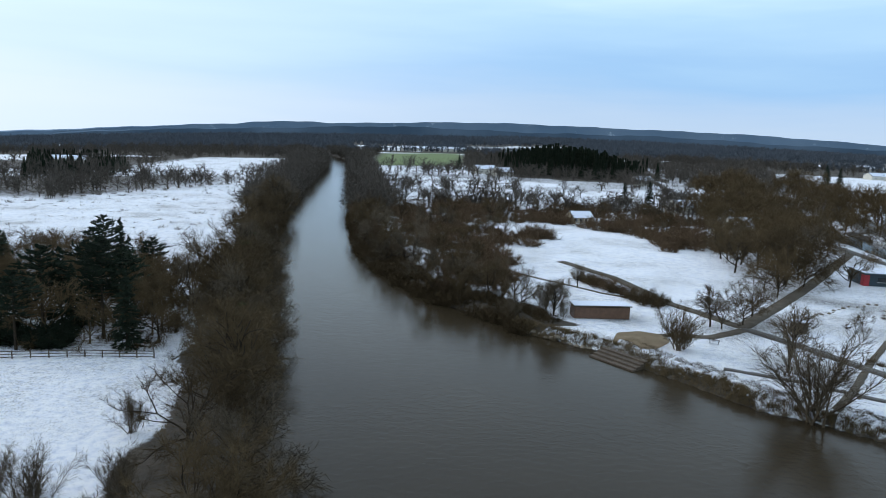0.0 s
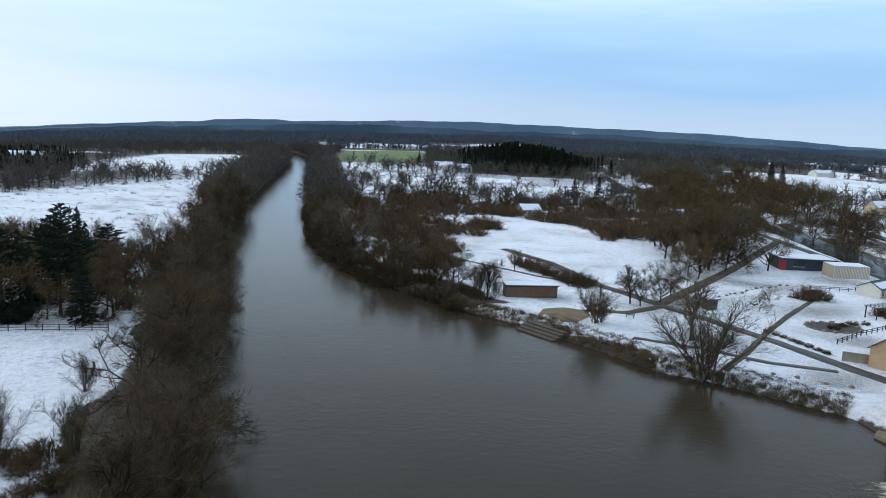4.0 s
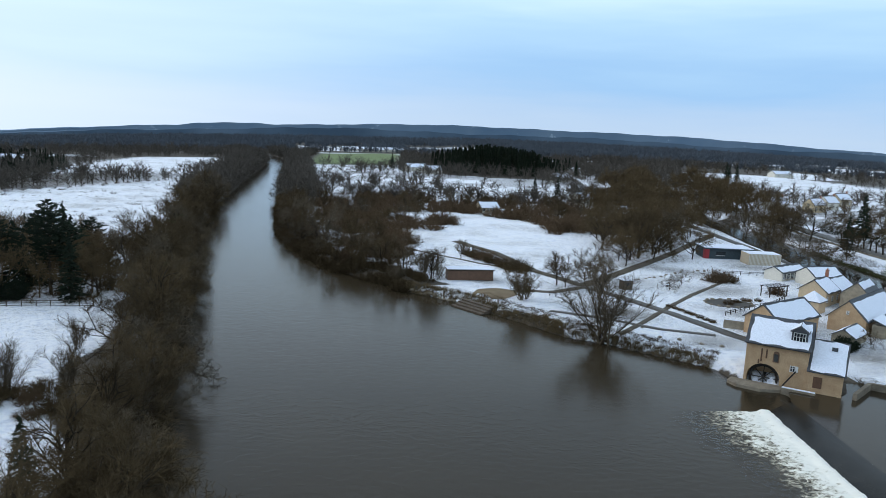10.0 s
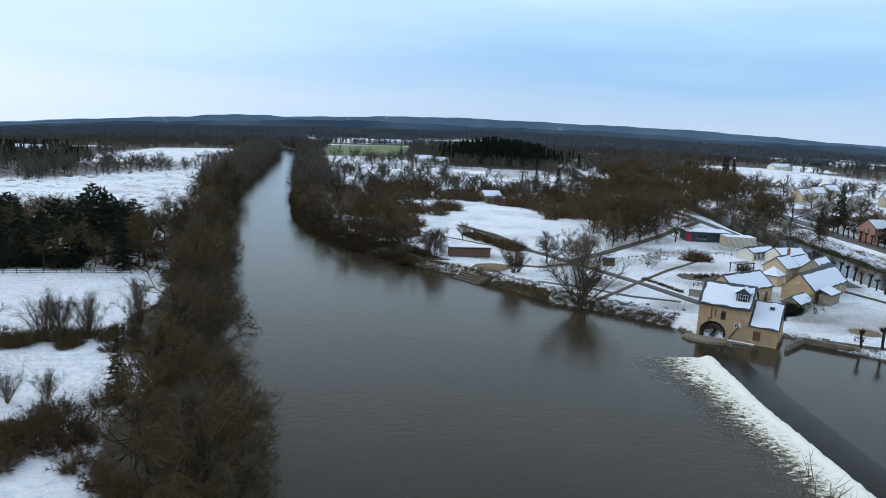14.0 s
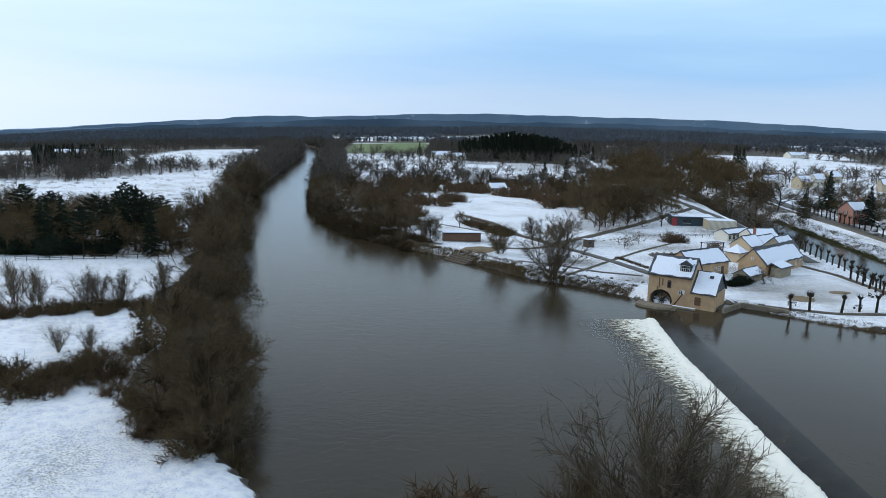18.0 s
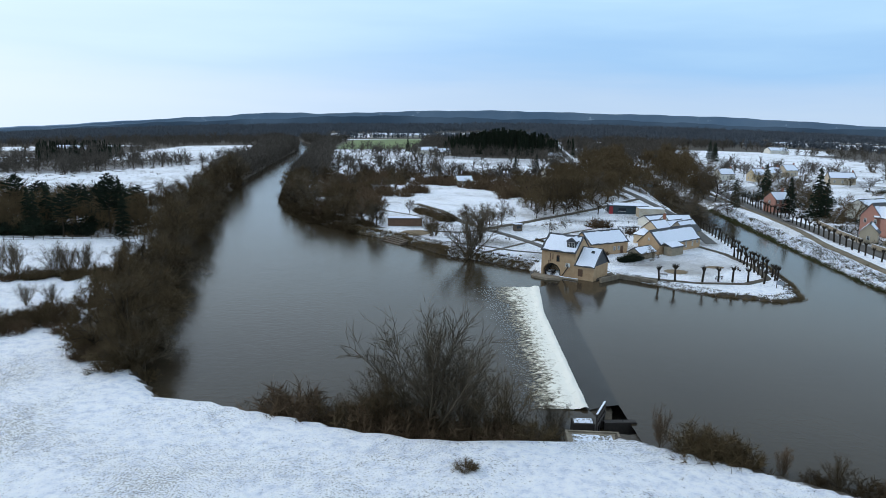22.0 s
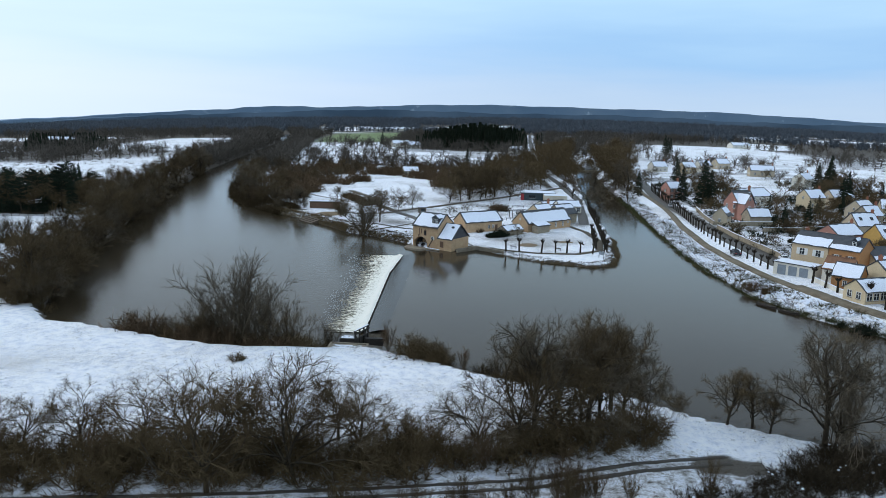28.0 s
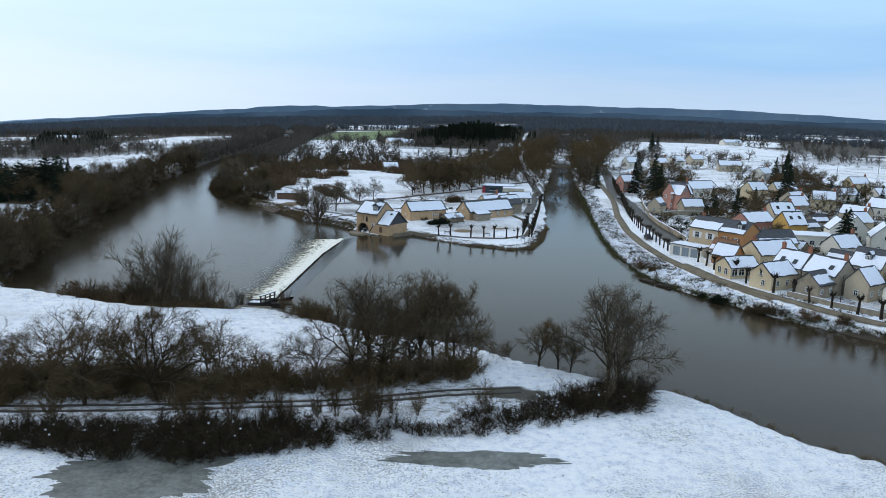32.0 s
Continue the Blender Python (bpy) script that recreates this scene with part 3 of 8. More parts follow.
class Wood:
    """Collects tapered branches as tubes and spikes."""

    def __init__(self):
        self.v, self.f, self.n = [], [], 0

    def tube(self, pts, radii, sides):
        rings = []
        for i, (p, r) in enumerate(zip(pts, radii)):
            d, a, b = frame_of(pts[min(i + 1, len(pts) - 1)] - pts[max(i - 1, 0)])
            th = np.arange(sides) * 2 * np.pi / sides
            self.v.append(p + r * (np.cos(th)[:, None] * a + np.sin(th)[:, None] * b))
            rings.append(self.n)
            self.n += sides
        for r0, r1 in zip(rings[:-1], rings[1:]):
            for k in range(sides):
                self.f.append((r0 + k, r0 + (k + 1) % sides, r1 + (k + 1) % sides, r1 + k))

    def spike(self, p, q, r):
        d, a, b = frame_of(q - p)
        self.v.append(np.array([p + r * a, p - 0.5 * r * a + 0.87 * r * b, p - 0.5 * r * a - 0.87 * r * b, q]))
        n = self.n
        self.f += [(n, n + 1, n + 3), (n + 1, n + 2, n + 3), (n + 2, n, n + 3)]
        self.n += 4

    def blade(self, p, q, r):
        """The finest twigs: one slim triangle each, turned every way."""
        d, a, b = frame_of(q - p)
        k = (self.n * 0.754) % 3.14
        c = (math.cos(k) * a + math.sin(k) * b) * r
        self.v.append(np.array([p + c, p - c, q]))
        self.f.append((self.n, self.n + 1, self.n + 2))
        self.n += 3

    def mesh(self, name, mat, smooth=False):
        return mesh_from(name, np.concatenate(self.v), self.f, mat, smooth)


def turned(rng, d, spread):
    d, a, b = frame_of(d)
    th, ph = spread * (0.6 + 0.7 * rng.random()), rng.random() * 2 * np.pi
    return np.cos(th) * d + np.sin(th) * (np.cos(ph) * a + np.sin(ph) * b)


def limb(rng, w, p, d, length, r0, r1, segs, sides, wander, lift):
    pts = [p]
    for i in range(segs):
        d = d + rng.normal(0, wander, 3) + np.array([0, 0, lift])
        d /= np.linalg.norm(d)
        pts.append(pts[-1] + d * length / segs)
    w.tube(pts, np.linspace(r0, r1, segs + 1), sides)
    return pts, d


def branched(rng, wood, crown, height, kind, counts, twig_r, twig_len):
    """A tree that forks again and again: limbs first, then twigs fanning out from the last forks."""
    first, kids, depth, twigs, sub = counts
    r = height * 0.020
    top = 0.30 if kind == "oak" else 0.62
    pts, e = limb(rng, wood, np.array([0, 0, -0.3]), np.array([rng.normal(0, 0.06), rng.normal(0, 0.06), 1.0]), height * top, r, r * 0.62, 5, 6, 0.05, 0.05)
    todo = []
    for k in range(first):
        s = (0.50 if kind == "oak" else 0.25) + (0.50 if kind == "oak" else 0.75) * (k + rng.random() * 0.5) / first
        i = min(int(s * 5), 4)
        ph = k * 2.4 + rng.normal(0, 0.25)
        tilt = rng.uniform(0.5, 1.25) if kind == "oak" else rng.uniform(0.35, 0.8)
        if k >= first - 2:
            tilt = rng.uniform(0.05, 0.3)
        d = np.array([np.cos(ph) * math.sin(tilt), np.sin(ph) * math.sin(tilt), math.cos(tilt)])
        ln = height * (rng.uniform(0.28, 0.36) if kind == "oak" else rng.uniform(0.20, 0.28) * (1.25 - 0.5 * s))
        todo.append((pts[i] + (pts[i + 1] - pts[i]) * (s * 5 - i), d, ln, r * 0.54, depth))
    while todo:
        p, d, ln, rad, level = todo.pop()
        thick = wood if level >= depth - 1 else crown
        lp, e = limb(rng, thick, p, d, ln, rad, rad * 0.55, 3 if level >= depth - 1 else 2, 4 if level == depth else 3, 0.15, 0.02)
        if level:
            for j in range(kids):
                i = len(lp) - 2 if j else rng.integers(0, len(lp) - 1)
                q = lp[-1] if j else lp[i] + (lp[i + 1] - lp[i]) * rng.uniform(0.4, 1.0)
                todo.append((q, turned(rng, e, 0.60), ln * rng.uniform(0.58, 0.80), rad * 0.66, level - 1))
        for _ in range(twigs if level == 0 else (twigs // 2 if level == 1 else 0)):
            i = rng.integers(0, len(lp) - 1)
            q = lp[i] + (lp[i + 1] - lp[i]) * rng.uniform(0.2, 1.0)
            sd = turned(rng, e, 0.85)
            q2 = q + sd * twig_len * rng.uniform(0.6, 1.4)
            crown.blade(q, q2, twig_r * 1.3)
            for _ in range(sub):
                u = q + (q2 - q) * rng.uniform(0.15, 0.95)
                crown.blade(u, u + turned(rng, sd, 0.75) * twig_len * rng.uniform(0.45, 1.0), twig_r)


def grown_tree(seed, height, kind, counts, twig_r, twig_len):
    """Trunk with limbs, and the crown of branches and twigs, as two meshes of a tree."""
    rng = np.random.default_rng(seed)
    wood, crown = Wood(), Wood()
    starts = []
    r = height * 0.021
    if kind == "fan":
        feet = []
        for k in range(counts[0]):
            feet.append(wood.n)
            d = np.array([rng.normal(0, 0.34), rng.normal(0, 0.34), 1.0])
            pts, e = limb(rng, wood, np.array([rng.normal(0, 0.4), rng.normal(0, 0.4), -0.3]), d, height * rng.uniform(0.7, 1.0), r * 0.5, r * 0.1, 5, 4, 0.07, 0.03)
            starts += [(pts[i] + (pts[i + 1] - pts[i]) * rng.random(), pts[i + 1] - pts[i], height * 0.26) for i in range(1, 5) for _ in range(counts[1])]
        # the stems rise from one stool below the ground
        wood.f += [(a, a + 1, b) for a, b in zip(feet[:-1], feet[1:])]
    else:
        branched(rng, wood, crown, height, kind, counts, twig_r, twig_len)
    for p, d, ln in starts:
        d = turned(rng, d, 0.45)
        d[2] += 0.15
        ln = ln * rng.uniform(0.6, 1.1)
        bp, e = limb(rng, crown, p, d / np.linalg.norm(d), ln, r * 0.13, r * 0.05, 2, 3, 0.2, 0.05)
        for _ in range(counts[2]):
            k = rng.integers(0, 2)
            q = bp[k] + (bp[k + 1] - bp[k]) * rng.random()
            sd = turned(rng, bp[k + 1] - bp[k], 0.6)
            sl = twig_len * rng.uniform(0.7, 1.5)
            q2 = q + sd * sl
            crown.blade(q, q2, twig_r * 1.4)
            for _ in range(counts[3]):
                u = q + (q2 - q) * rng.uniform(0.1, 0.9)
                crown.blade(u, u + turned(rng, sd, 0.5) * twig_len * rng.uniform(0.5, 1.1), twig_r)
    k = height / max(v[:, 2].max() for v in crown.v)
    for w in (wood, crown):
        w.v = [v * k for v in w.v]
    return wood, crown


def shrub_wood(seed, width, height, stems, twigs, twig_r):
    """A thicket: stems from a wide foot, each with twigs."""
    rng = np.random.default_rng(seed)
    w = Wood()
    for _ in range(stems):
        a, rr = rng.random() * 2 * np.pi, math.sqrt(rng.random())
        p = np.array([np.cos(a) * rr * width * 0.36, np.sin(a) * rr * width * 0.36, -0.2])
        d = np.array([np.cos(a) * rr * 0.9 + rng.normal(0, 0.4), np.sin(a) * rr * 0.9 + rng.normal(0, 0.4), 1.0])
        pts, e = limb(rng, w, p, d / np.linalg.norm(d), height * rng.uniform(0.55, 1.05) * (1.1 - 0.45 * rr), 0.05, 0.02, 3, 3, 0.16, 0.0)
        for _ in range(twigs):
            i = rng.integers(0, 3)
            q = pts[i] + (pts[i + 1] - pts[i]) * rng.random()
            w.blade(q, q + turned(rng, pts[i + 1] - pts[i], 1.0) * height * rng.uniform(0.16, 0.40), twig_r)
    return w


def conifer_wood(seed, height, width, layers, per, pine=False):
    """Whorls of drooping boughs clad in needle sprays."""
    rng = np.random.default_rng(seed)
    trunk, w = Wood(), Wood()
    limb(rng, trunk, np.array([0, 0, -0.3]), np.array([0, 0, 1.0]), height * 0.97, height * 0.02, 0.03, 4, 6, 0.01, 0.1)
    low = 0.48 if pine else 0.06
    for k in range(layers):
        s = k / (layers - 1)
        z = height * (low + (0.98 - low) * s)
        reach = width * (math.sin(math.pi * (0.25 + 0.7 * s)) if pine else (1 - s) ** 0.8 + 0.05)
        for j in range(per):
            a = j * 2 * np.pi / per + k * 1.1 + rng.normal(0, 0.15)
            rch = reach * rng.uniform(0.7, 1.15)
            d = np.array([np.cos(a), np.sin(a), 0.25 if pine else -0.22])
            p = np.array([0, 0, z + rng.normal(0, height * 0.022)])
            d[2] += rng.normal(0, 0.14)
            q = p + d * rch
            w.spike(p, q, 0.10)
            for _ in range(9):
                u = p + (q - p) * rng.uniform(0.25, 1.0)
                e = turned(rng, d, 0.9)
                e[2] = e[2] * 0.5 + (0.25 if pine else -0.1)
                w.spike(u, u + e * rng.uniform(0.5, 1.0) * (0.35 + 0.28 * rch), 0.17)
    return trunk, w


def tree_kind(name, label, category, seed, height, kind, counts, twig_r, twig_len, twig_mat):
    wood, crown = grown_tree(seed, height, kind, counts, twig_r, twig_len)
    ob = thing(name, pose(0, 0, -500), label, category)
    part("trunk", wood.mesh("trunk", M_TWIG_GREY if kind == "fan" else M_BARK, True), ob)
    part("crown", crown.mesh("crown", twig_mat), ob, "fine leafless twigs")
    return ob


PROTOTYPES = []


def proto(ob):
    PROTOTYPES.append(ob)
    return ob


OAKS = [proto(tree_kind("bare_tree", "leafless broadleaf tree with spreading brown crown", "tree", 11 + k, 13.0, "oak", (8, 3, 3, 7, 2), 0.020, 1.15, (M_TWIG, M_TWIG, M_TWIG_GREY, M_TWIG)[k])) for k in range(4)]
LITES = [proto(tree_kind("bare_tree", "leafless broadleaf tree with brown crown", "tree", 21 + k, 13.0, "oak", (7, 3, 2, 9, 3), 0.031, 1.4, (M_TWIG, M_TWIG_GREY, M_TWIG)[k])) for k in range(3)]
TALLS = [proto(tree_kind("tall_tree", "tall leafless tree with upright grey-brown crown", "tree", 31 + k, 15.0, "tall", (13, 3, 2, 8, 3), 0.020, 1.1, (M_TWIG_GREY, M_TWIG, M_TWIG)[k])) for k in range(3)]
FANS = [proto(tree_kind("willow", "many-stemmed leafless willow tree", "tree", 51 + k, 9.0, "fan", (15, 4, 5, 3), 0.0165, 1.05, (M_TWIG_GREY, M_TWIG, M_TWIG_RED)[k])) for k in range(3)]


def shrub_kind(name, label, seed, width, height, stems, twigs, r, mat):
    me = shrub_wood(seed, width, height, stems, twigs, r).mesh(name, mat)
    return proto(thing(name, pose(0, 0, -500), label, "shrub", me=me))


EVERGREENS = [shrub_kind("evergreen_shrub", "dense dark evergreen shrub by the wood", 81 + k, 5.4, 4.6, 110, 30, 0.085, M_NEEDLE) for k in range(2)]
BUSHES = [shrub_kind("bush", "dense leafless brown thicket", 71 + k, 5.2, 3.6, 60, 34, 0.034, (M_TWIG, M_TWIG, M_TWIG_RED, M_TWIG_RED)[k]) for k in range(4)]
CONIFERS = []
for k in range(2):
    tr, nd = conifer_wood(91 + k, 12.0, 2.9, 17, 9)
    ob = proto(thing("conifer", pose(0, 0, -500), "dark green spruce with drooping boughs", "tree"))
    part("trunk", tr.mesh("trunk", M_BARK, True), ob)
    part("crown", nd.mesh("crown", M_NEEDLE), ob, "dark green needle boughs")
    CONIFERS.append(ob)
tr, nd = conifer_wood(97, 12.5, 3.6, 8, 9, True)
PINE = proto(thing("pine", pose(0, 0, -500), "dark pine with a high rounded crown", "tree"))
part("trunk", tr.mesh("trunk", M_BARK, True), PINE)
part("crown", nd.mesh("crown", M_NEEDLE), PINE, "dark green needle clumps")


def arrays_of(*woods):
    """Vertices and four-cornered faces of some woods together."""
    V, F, off = [], [], 0
    for w in woods:
        v = np.concatenate(w.v)
        V.append(v)
        F.append(np.array([f if len(f) == 4 else (*f, f[2]) for f in w.f]) + off)
        off += len(v)
    return np.concatenate(V), np.concatenate(F)


def low_tree(seed, height, twigs=2, arms=24):
    """A far tree: trunk and a brush of coarse twigs."""
    rng = np.random.default_rng(seed)
    w = Wood()
    w.tube([np.array([0, 0, -0.3]), np.array([0, 0, height * 0.5])], [height * 0.02, height * 0.01], 3)
    for _ in range(arms):
        a, e = rng.random() * 6.283, rng.uniform(0.05, 1.3)
        p = np.array([0, 0, height * rng.uniform(0.06, 0.48)])
        q = p + np.array([np.cos(a) * np.cos(e), np.sin(a) * np.cos(e), np.sin(e)]) * height * rng.uniform(0.3, 0.55)
        w.blade(p, q, height * (0.016 if twigs else 0.035))
        for _ in range(twigs):
            u = p + (q - p) * rng.uniform(0.35, 1.0)
            w.blade(u, u + turned(rng, q - p, 0.8) * height * rng.uniform(0.1, 0.24), height * 0.012)
    return np.concatenate(w.v), np.array([f if len(f) == 4 else (*f, f[2]) for f in w.f])


def stuff_of(name, label, category, variants, spots, mat):
    """Many plants as one mesh; spots: x, y, z, scale, turn."""
    V, F, off = [], [], 0
    for i, (x, y, z, s, th) in enumerate(spots):
        v, f = variants[i % len(variants)]
        c, sn = math.cos(th), math.sin(th)
        vv = np.stack([(v[:, 0] * c - v[:, 1] * sn) * s + x, (v[:, 0] * sn + v[:, 1] * c) * s + y, v[:, 2] * s + z], 1)
        V.append(vv)
        F.append(f + off)
        off += len(v)
    V, F = np.concatenate(V), np.concatenate(F)
    me = bpy.data.meshes.new(name)
    tri = F[:, 2] == F[:, 3]
    t3, t4 = F[tri][:, :3], F[~tri]
    me.vertices.add(len(V))
    me.vertices.foreach_set("co", V.ravel())
    loops = np.concatenate([t3.ravel(), t4.ravel()]).astype(np.int32)
    me.loops.add(len(loops))
    me.loops.foreach_set("vertex_index", loops)
    me.polygons.add(len(t3) + len(t4))
    me.polygons.foreach_set("loop_start", np.r_[np.arange(len(t3)) * 3, len(t3) * 3 + np.arange(len(t4)) * 4].astype(np.int32))
    me.update()
    me.validate()
    me.materials.append(mat)
    return tagged(new(name, me), label, category, kind="stuff")


RNG = random.Random(5)
KEEP_OUT = []                          # circles that buildings and paths keep free of plants: x, y, radius


def dry(x, y, margin=0.6):
    return float(signed_distance(RIVER, np.array([x]), np.array([y]))[0]) > margin and float(signed_distance(POOL, np.array([x]), np.array([y]))[0]) > margin


def plant(protos, x, y, size, group="", label="", sink=0.1, wide=1.0):
    ob = RNG.choice(protos) if isinstance(protos, list) else protos
    z = mesh_height(x, y) - sink
    th = RNG.random() * 360
    c = copy_thing(ob, pose(x, y, z, 0, 0, th) @ Matrix.Diagonal((size * wide, size * wide, size * RNG.uniform(0.92, 1.08), 1)))
    tagged(c, label, group=group)
    return c


def scatter(poly, spacing, rnd=None):
    """Jittered places inside a polygon."""
    rnd = rnd or RNG
    p = np.array(poly)
    out = []
    y = p[:, 1].min()
    while y < p[:, 1].max():
        x = p[:, 0].min()
        while x < p[:, 0].max():
            out.append((x + rnd.uniform(-0.5, 0.5) * spacing, y + rnd.uniform(-0.5, 0.5) * spacing))
            x += spacing
        y += spacing
    a = np.array(out)
    ok = inside(poly, a[:, 0], a[:, 1]) & (signed_distance(RIVER, a[:, 0], a[:, 1]) > 0.8) & (signed_distance(POOL, a[:, 0], a[:, 1]) > 0.8)
    return [(float(x), float(y)) for (x, y), k in zip(out, ok) if k and all((x - cx) ** 2 + (y - cy) ** 2 > r * r for cx, cy, r in KEEP_OUT)]


def bank_point(line, s):
    p = np.array(line, float)
    c = np.r_[0, np.cumsum(np.hypot(*np.diff(p, axis=0).T))]
    x, y = np.interp(s, c, p[:, 0]), np.interp(s, c, p[:, 1])
    x2, y2 = np.interp(s + 1, c, p[:, 0]), np.interp(s + 1, c, p[:, 1])
    return x, y, np.array([x2 - x, y2 - y]) / (math.hypot(x2 - x, y2 - y) + 1e-9)

# ---- building blocks of houses ----
def paint(name, c, vary=0.12):
    return mottled(name, tuple(v * (1 - vary) for v in c), c, 0.4, 0.9, 0.25, 0.02)


W_CREAM = paint("cream_wall", (0.66, 0.54, 0.36))
W_YELLOW = paint("yellow_render", (0.62, 0.48, 0.32))
W_GOLD = paint("gold_render", (0.55, 0.34, 0.11))
W_ORANGE = paint("orange_render", (0.46, 0.23, 0.10))
W_PINK = paint("pink_render", (0.46, 0.24, 0.19))
W_WHITE = paint("white_render", (0.74, 0.70, 0.61))
W_BEIGE = paint("beige_render", (0.54, 0.45, 0.33))
W_STONE = mottled("old_stone", (0.25, 0.21, 0.155), (0.42, 0.36, 0.27), 1.2, 0.9, 0.5, 0.04)
W_BRICK = mottled("brick_wall", (0.26, 0.10, 0.065), (0.40, 0.19, 0.12), 1.5, 0.9, 0.4, 0.02)
M_GREY = mottled("grey_blue_paint", (0.16, 0.19, 0.22), (0.24, 0.28, 0.32), 0.8, 0.6, 0.1, 0.01)
M_TEAL = mottled("dark_teal_cladding", (0.018, 0.035, 0.045), (0.035, 0.06, 0.075), 0.6, 0.5, 0.2, 0.02)
M_RED = mottled("red_panel", (0.33, 0.02, 0.03), (0.45, 0.04, 0.045), 0.6, 0.5, 0.1, 0.01)


def gable_mesh(L, D, eave, ridge, mat, base=-0.6):
    """Walls with their gables, closed at the bottom."""
    x, y = L / 2, D / 2
    v = []
    for s in (-x, x):
        v += [(s, -y, base), (s, y, base), (s, y, eave), (s, 0, ridge - 0.12), (s, -y, eave)]
    f = [(0, 4, 3, 2, 1), (5, 6, 7, 8, 9), (0, 5, 9, 4), (1, 2, 7, 6), (4, 9, 8, 3), (3, 8, 7, 2), (0, 1, 6, 5)]
    return mesh_from("wall", v, f, mat)


def slope_slab(L, D, eave, ridge, side, over, thick, mat):
    """One roof slope as a slab with overhang."""
    run = D / 2
    pitch = (ridge - eave) / run
    y0, y1 = side * (run + over), 0.0
    z0, z1 = eave - over * pitch, ridge
    x = L / 2 + over * 0.7
    v = [(-x, y0, z0), (x, y0, z0), (x, y1, z1), (-x, y1, z1), (-x, y0, z0 + thick), (x, y0, z0 + thick), (x, y1, z1 + thick), (-x, y1, z1 + thick)]
    f = [(0, 1, 2, 3), (4, 5, 6, 7), (0, 1, 5, 4), (1, 2, 6, 5), (2, 3, 7, 6), (3, 0, 4, 7)]
    return mesh_from("roof_slope", v, f, mat)


def snow_slab(L, D, eave, ridge, side, over, base, seed, lo=0.01, hi=0.96, a=0.025, b=0.975, depth=0.06):
    """Snow lying on a slope between shares lo and hi of its height, with an uneven melted edge."""
    rng = np.random.default_rng(seed)
    nxx, nyy = max(8, int(L * 1.6)), 8
    run = D / 2 + over
    pitch = (ridge - eave) / (D / 2)
    lx = L + 1.4 * over
    V, F = [], []
    ph = rng.random(4) * 6
    for j in range(nyy + 1):
        for i in range(nxx + 1):
            u, w = i / nxx, j / nyy
            top = hi - 0.016 * (math.sin(u * L * 0.9 + ph[0]) + math.sin(u * L * 2.3 + ph[1])) - rng.random() * 0.02
            bot = lo + 0.02 * math.sin(u * L * 1.7 + ph[2]) + rng.random() * 0.012
            ww = bot + (top - bot) * w
            uu = a + (b - a) * u
            if i in (0, nxx):
                uu += (0.012 if i == 0 else -0.012) * (1 + math.sin(w * 7 + ph[3])) * rng.random()
            edge = i in (0, nxx) or j in (0, nyy)
            y = side * run * (1 - ww)
            z = eave - over * pitch + ww * (ridge - eave + over * pitch) + base + (0.015 if edge else depth * (0.75 + 0.4 * rng.random()))
            V.append(((uu - 0.5) * lx, y, z))
    for j in range(nyy):
        for i in range(nxx):
            k = j * (nxx + 1) + i
            F.append((k, k + 1, k + nxx + 2, k + nxx + 1))
    return mesh_from("snow", V, F, M_SNOW, True)


WINDOW_MESHES = {}


def lattice(xs, zs, y0, y1):
    """Crossing bars as one solid: every second strip between the cuts is a bar."""
    bm = bmesh.new()
    vs = {}

    def vert(i, k, y):
        if (i, k, y) not in vs:
            vs[i, k, y] = bm.verts.new((xs[i], y, zs[k]))
        return vs[i, k, y]

    nx_, nz_ = len(xs) - 1, len(zs) - 1
    full = {(i, k) for i in range(nx_) for k in range(nz_) if i % 2 == 0 or k % 2 == 0}
    for i, k in full:
        bm.faces.new([vert(i, k, y0), vert(i + 1, k, y0), vert(i + 1, k + 1, y0), vert(i, k + 1, y0)])
        bm.faces.new([vert(i, k, y1), vert(i, k + 1, y1), vert(i + 1, k + 1, y1), vert(i + 1, k, y1)])
        for di, dk, a, b in ((-1, 0, (i, k), (i, k + 1)), (1, 0, (i + 1, k + 1), (i + 1, k)), (0, -1, (i + 1, k), (i, k)), (0, 1, (i, k + 1), (i + 1, k + 1))):
            if (i + di, k + dk) not in full:
                bm.faces.new([vert(*a, y0), vert(*b, y0), vert(*b, y1), vert(*a, y1)])
    bmesh.ops.recalc_face_normals(bm, faces=bm.faces)
    return bm


def window_meshes(w, h, frame_mat, bars):
    key = (w, h, frame_mat.name, bars)
    if key not in WINDOW_MESHES:
        t = 0.09
        xs, zs = [-w / 2, -w / 2 + t], [0, t]
        for k in range(1, bars + 1):
            xc = -w / 2 + w * k / (bars + 1)
            xs += [xc - 0.035, xc + 0.035]
        if bars:
            zs += [h * 0.58, h * 0.58 + 0.05]
        bm = lattice(xs + [w / 2 - t, w / 2], zs + [h - t, h], -0.07, 0.02)
        fm = bpy.data.meshes.new("window")
        bm.to_mesh(fm)
        bm.free()
        fm.materials.append(frame_mat)
        bm = bmesh.new()
        box_bm(bm, -w / 2 + 0.05, w / 2 - 0.05, -0.02, 0.015, 0.05, h - 0.05)
        pm = bpy.data.meshes.new("pane")
        bm.to_mesh(pm)
        bm.free()
        pm.materials.append(M_GLASS)
        bm = bmesh.new()
        box_bm(bm, -0.03 - w / 2, w / 2 + 0.03, -0.16, 0.02, -0.1, -0.02)
        sm = bpy.data.meshes.new("sill")
        bm.to_mesh(sm)
        bm.free()
        sm.materials.append(M_RUBBLE)
        WINDOW_MESHES[key] = (fm, pm, sm)
    return WINDOW_MESHES[key]


SHUTTERS = {}


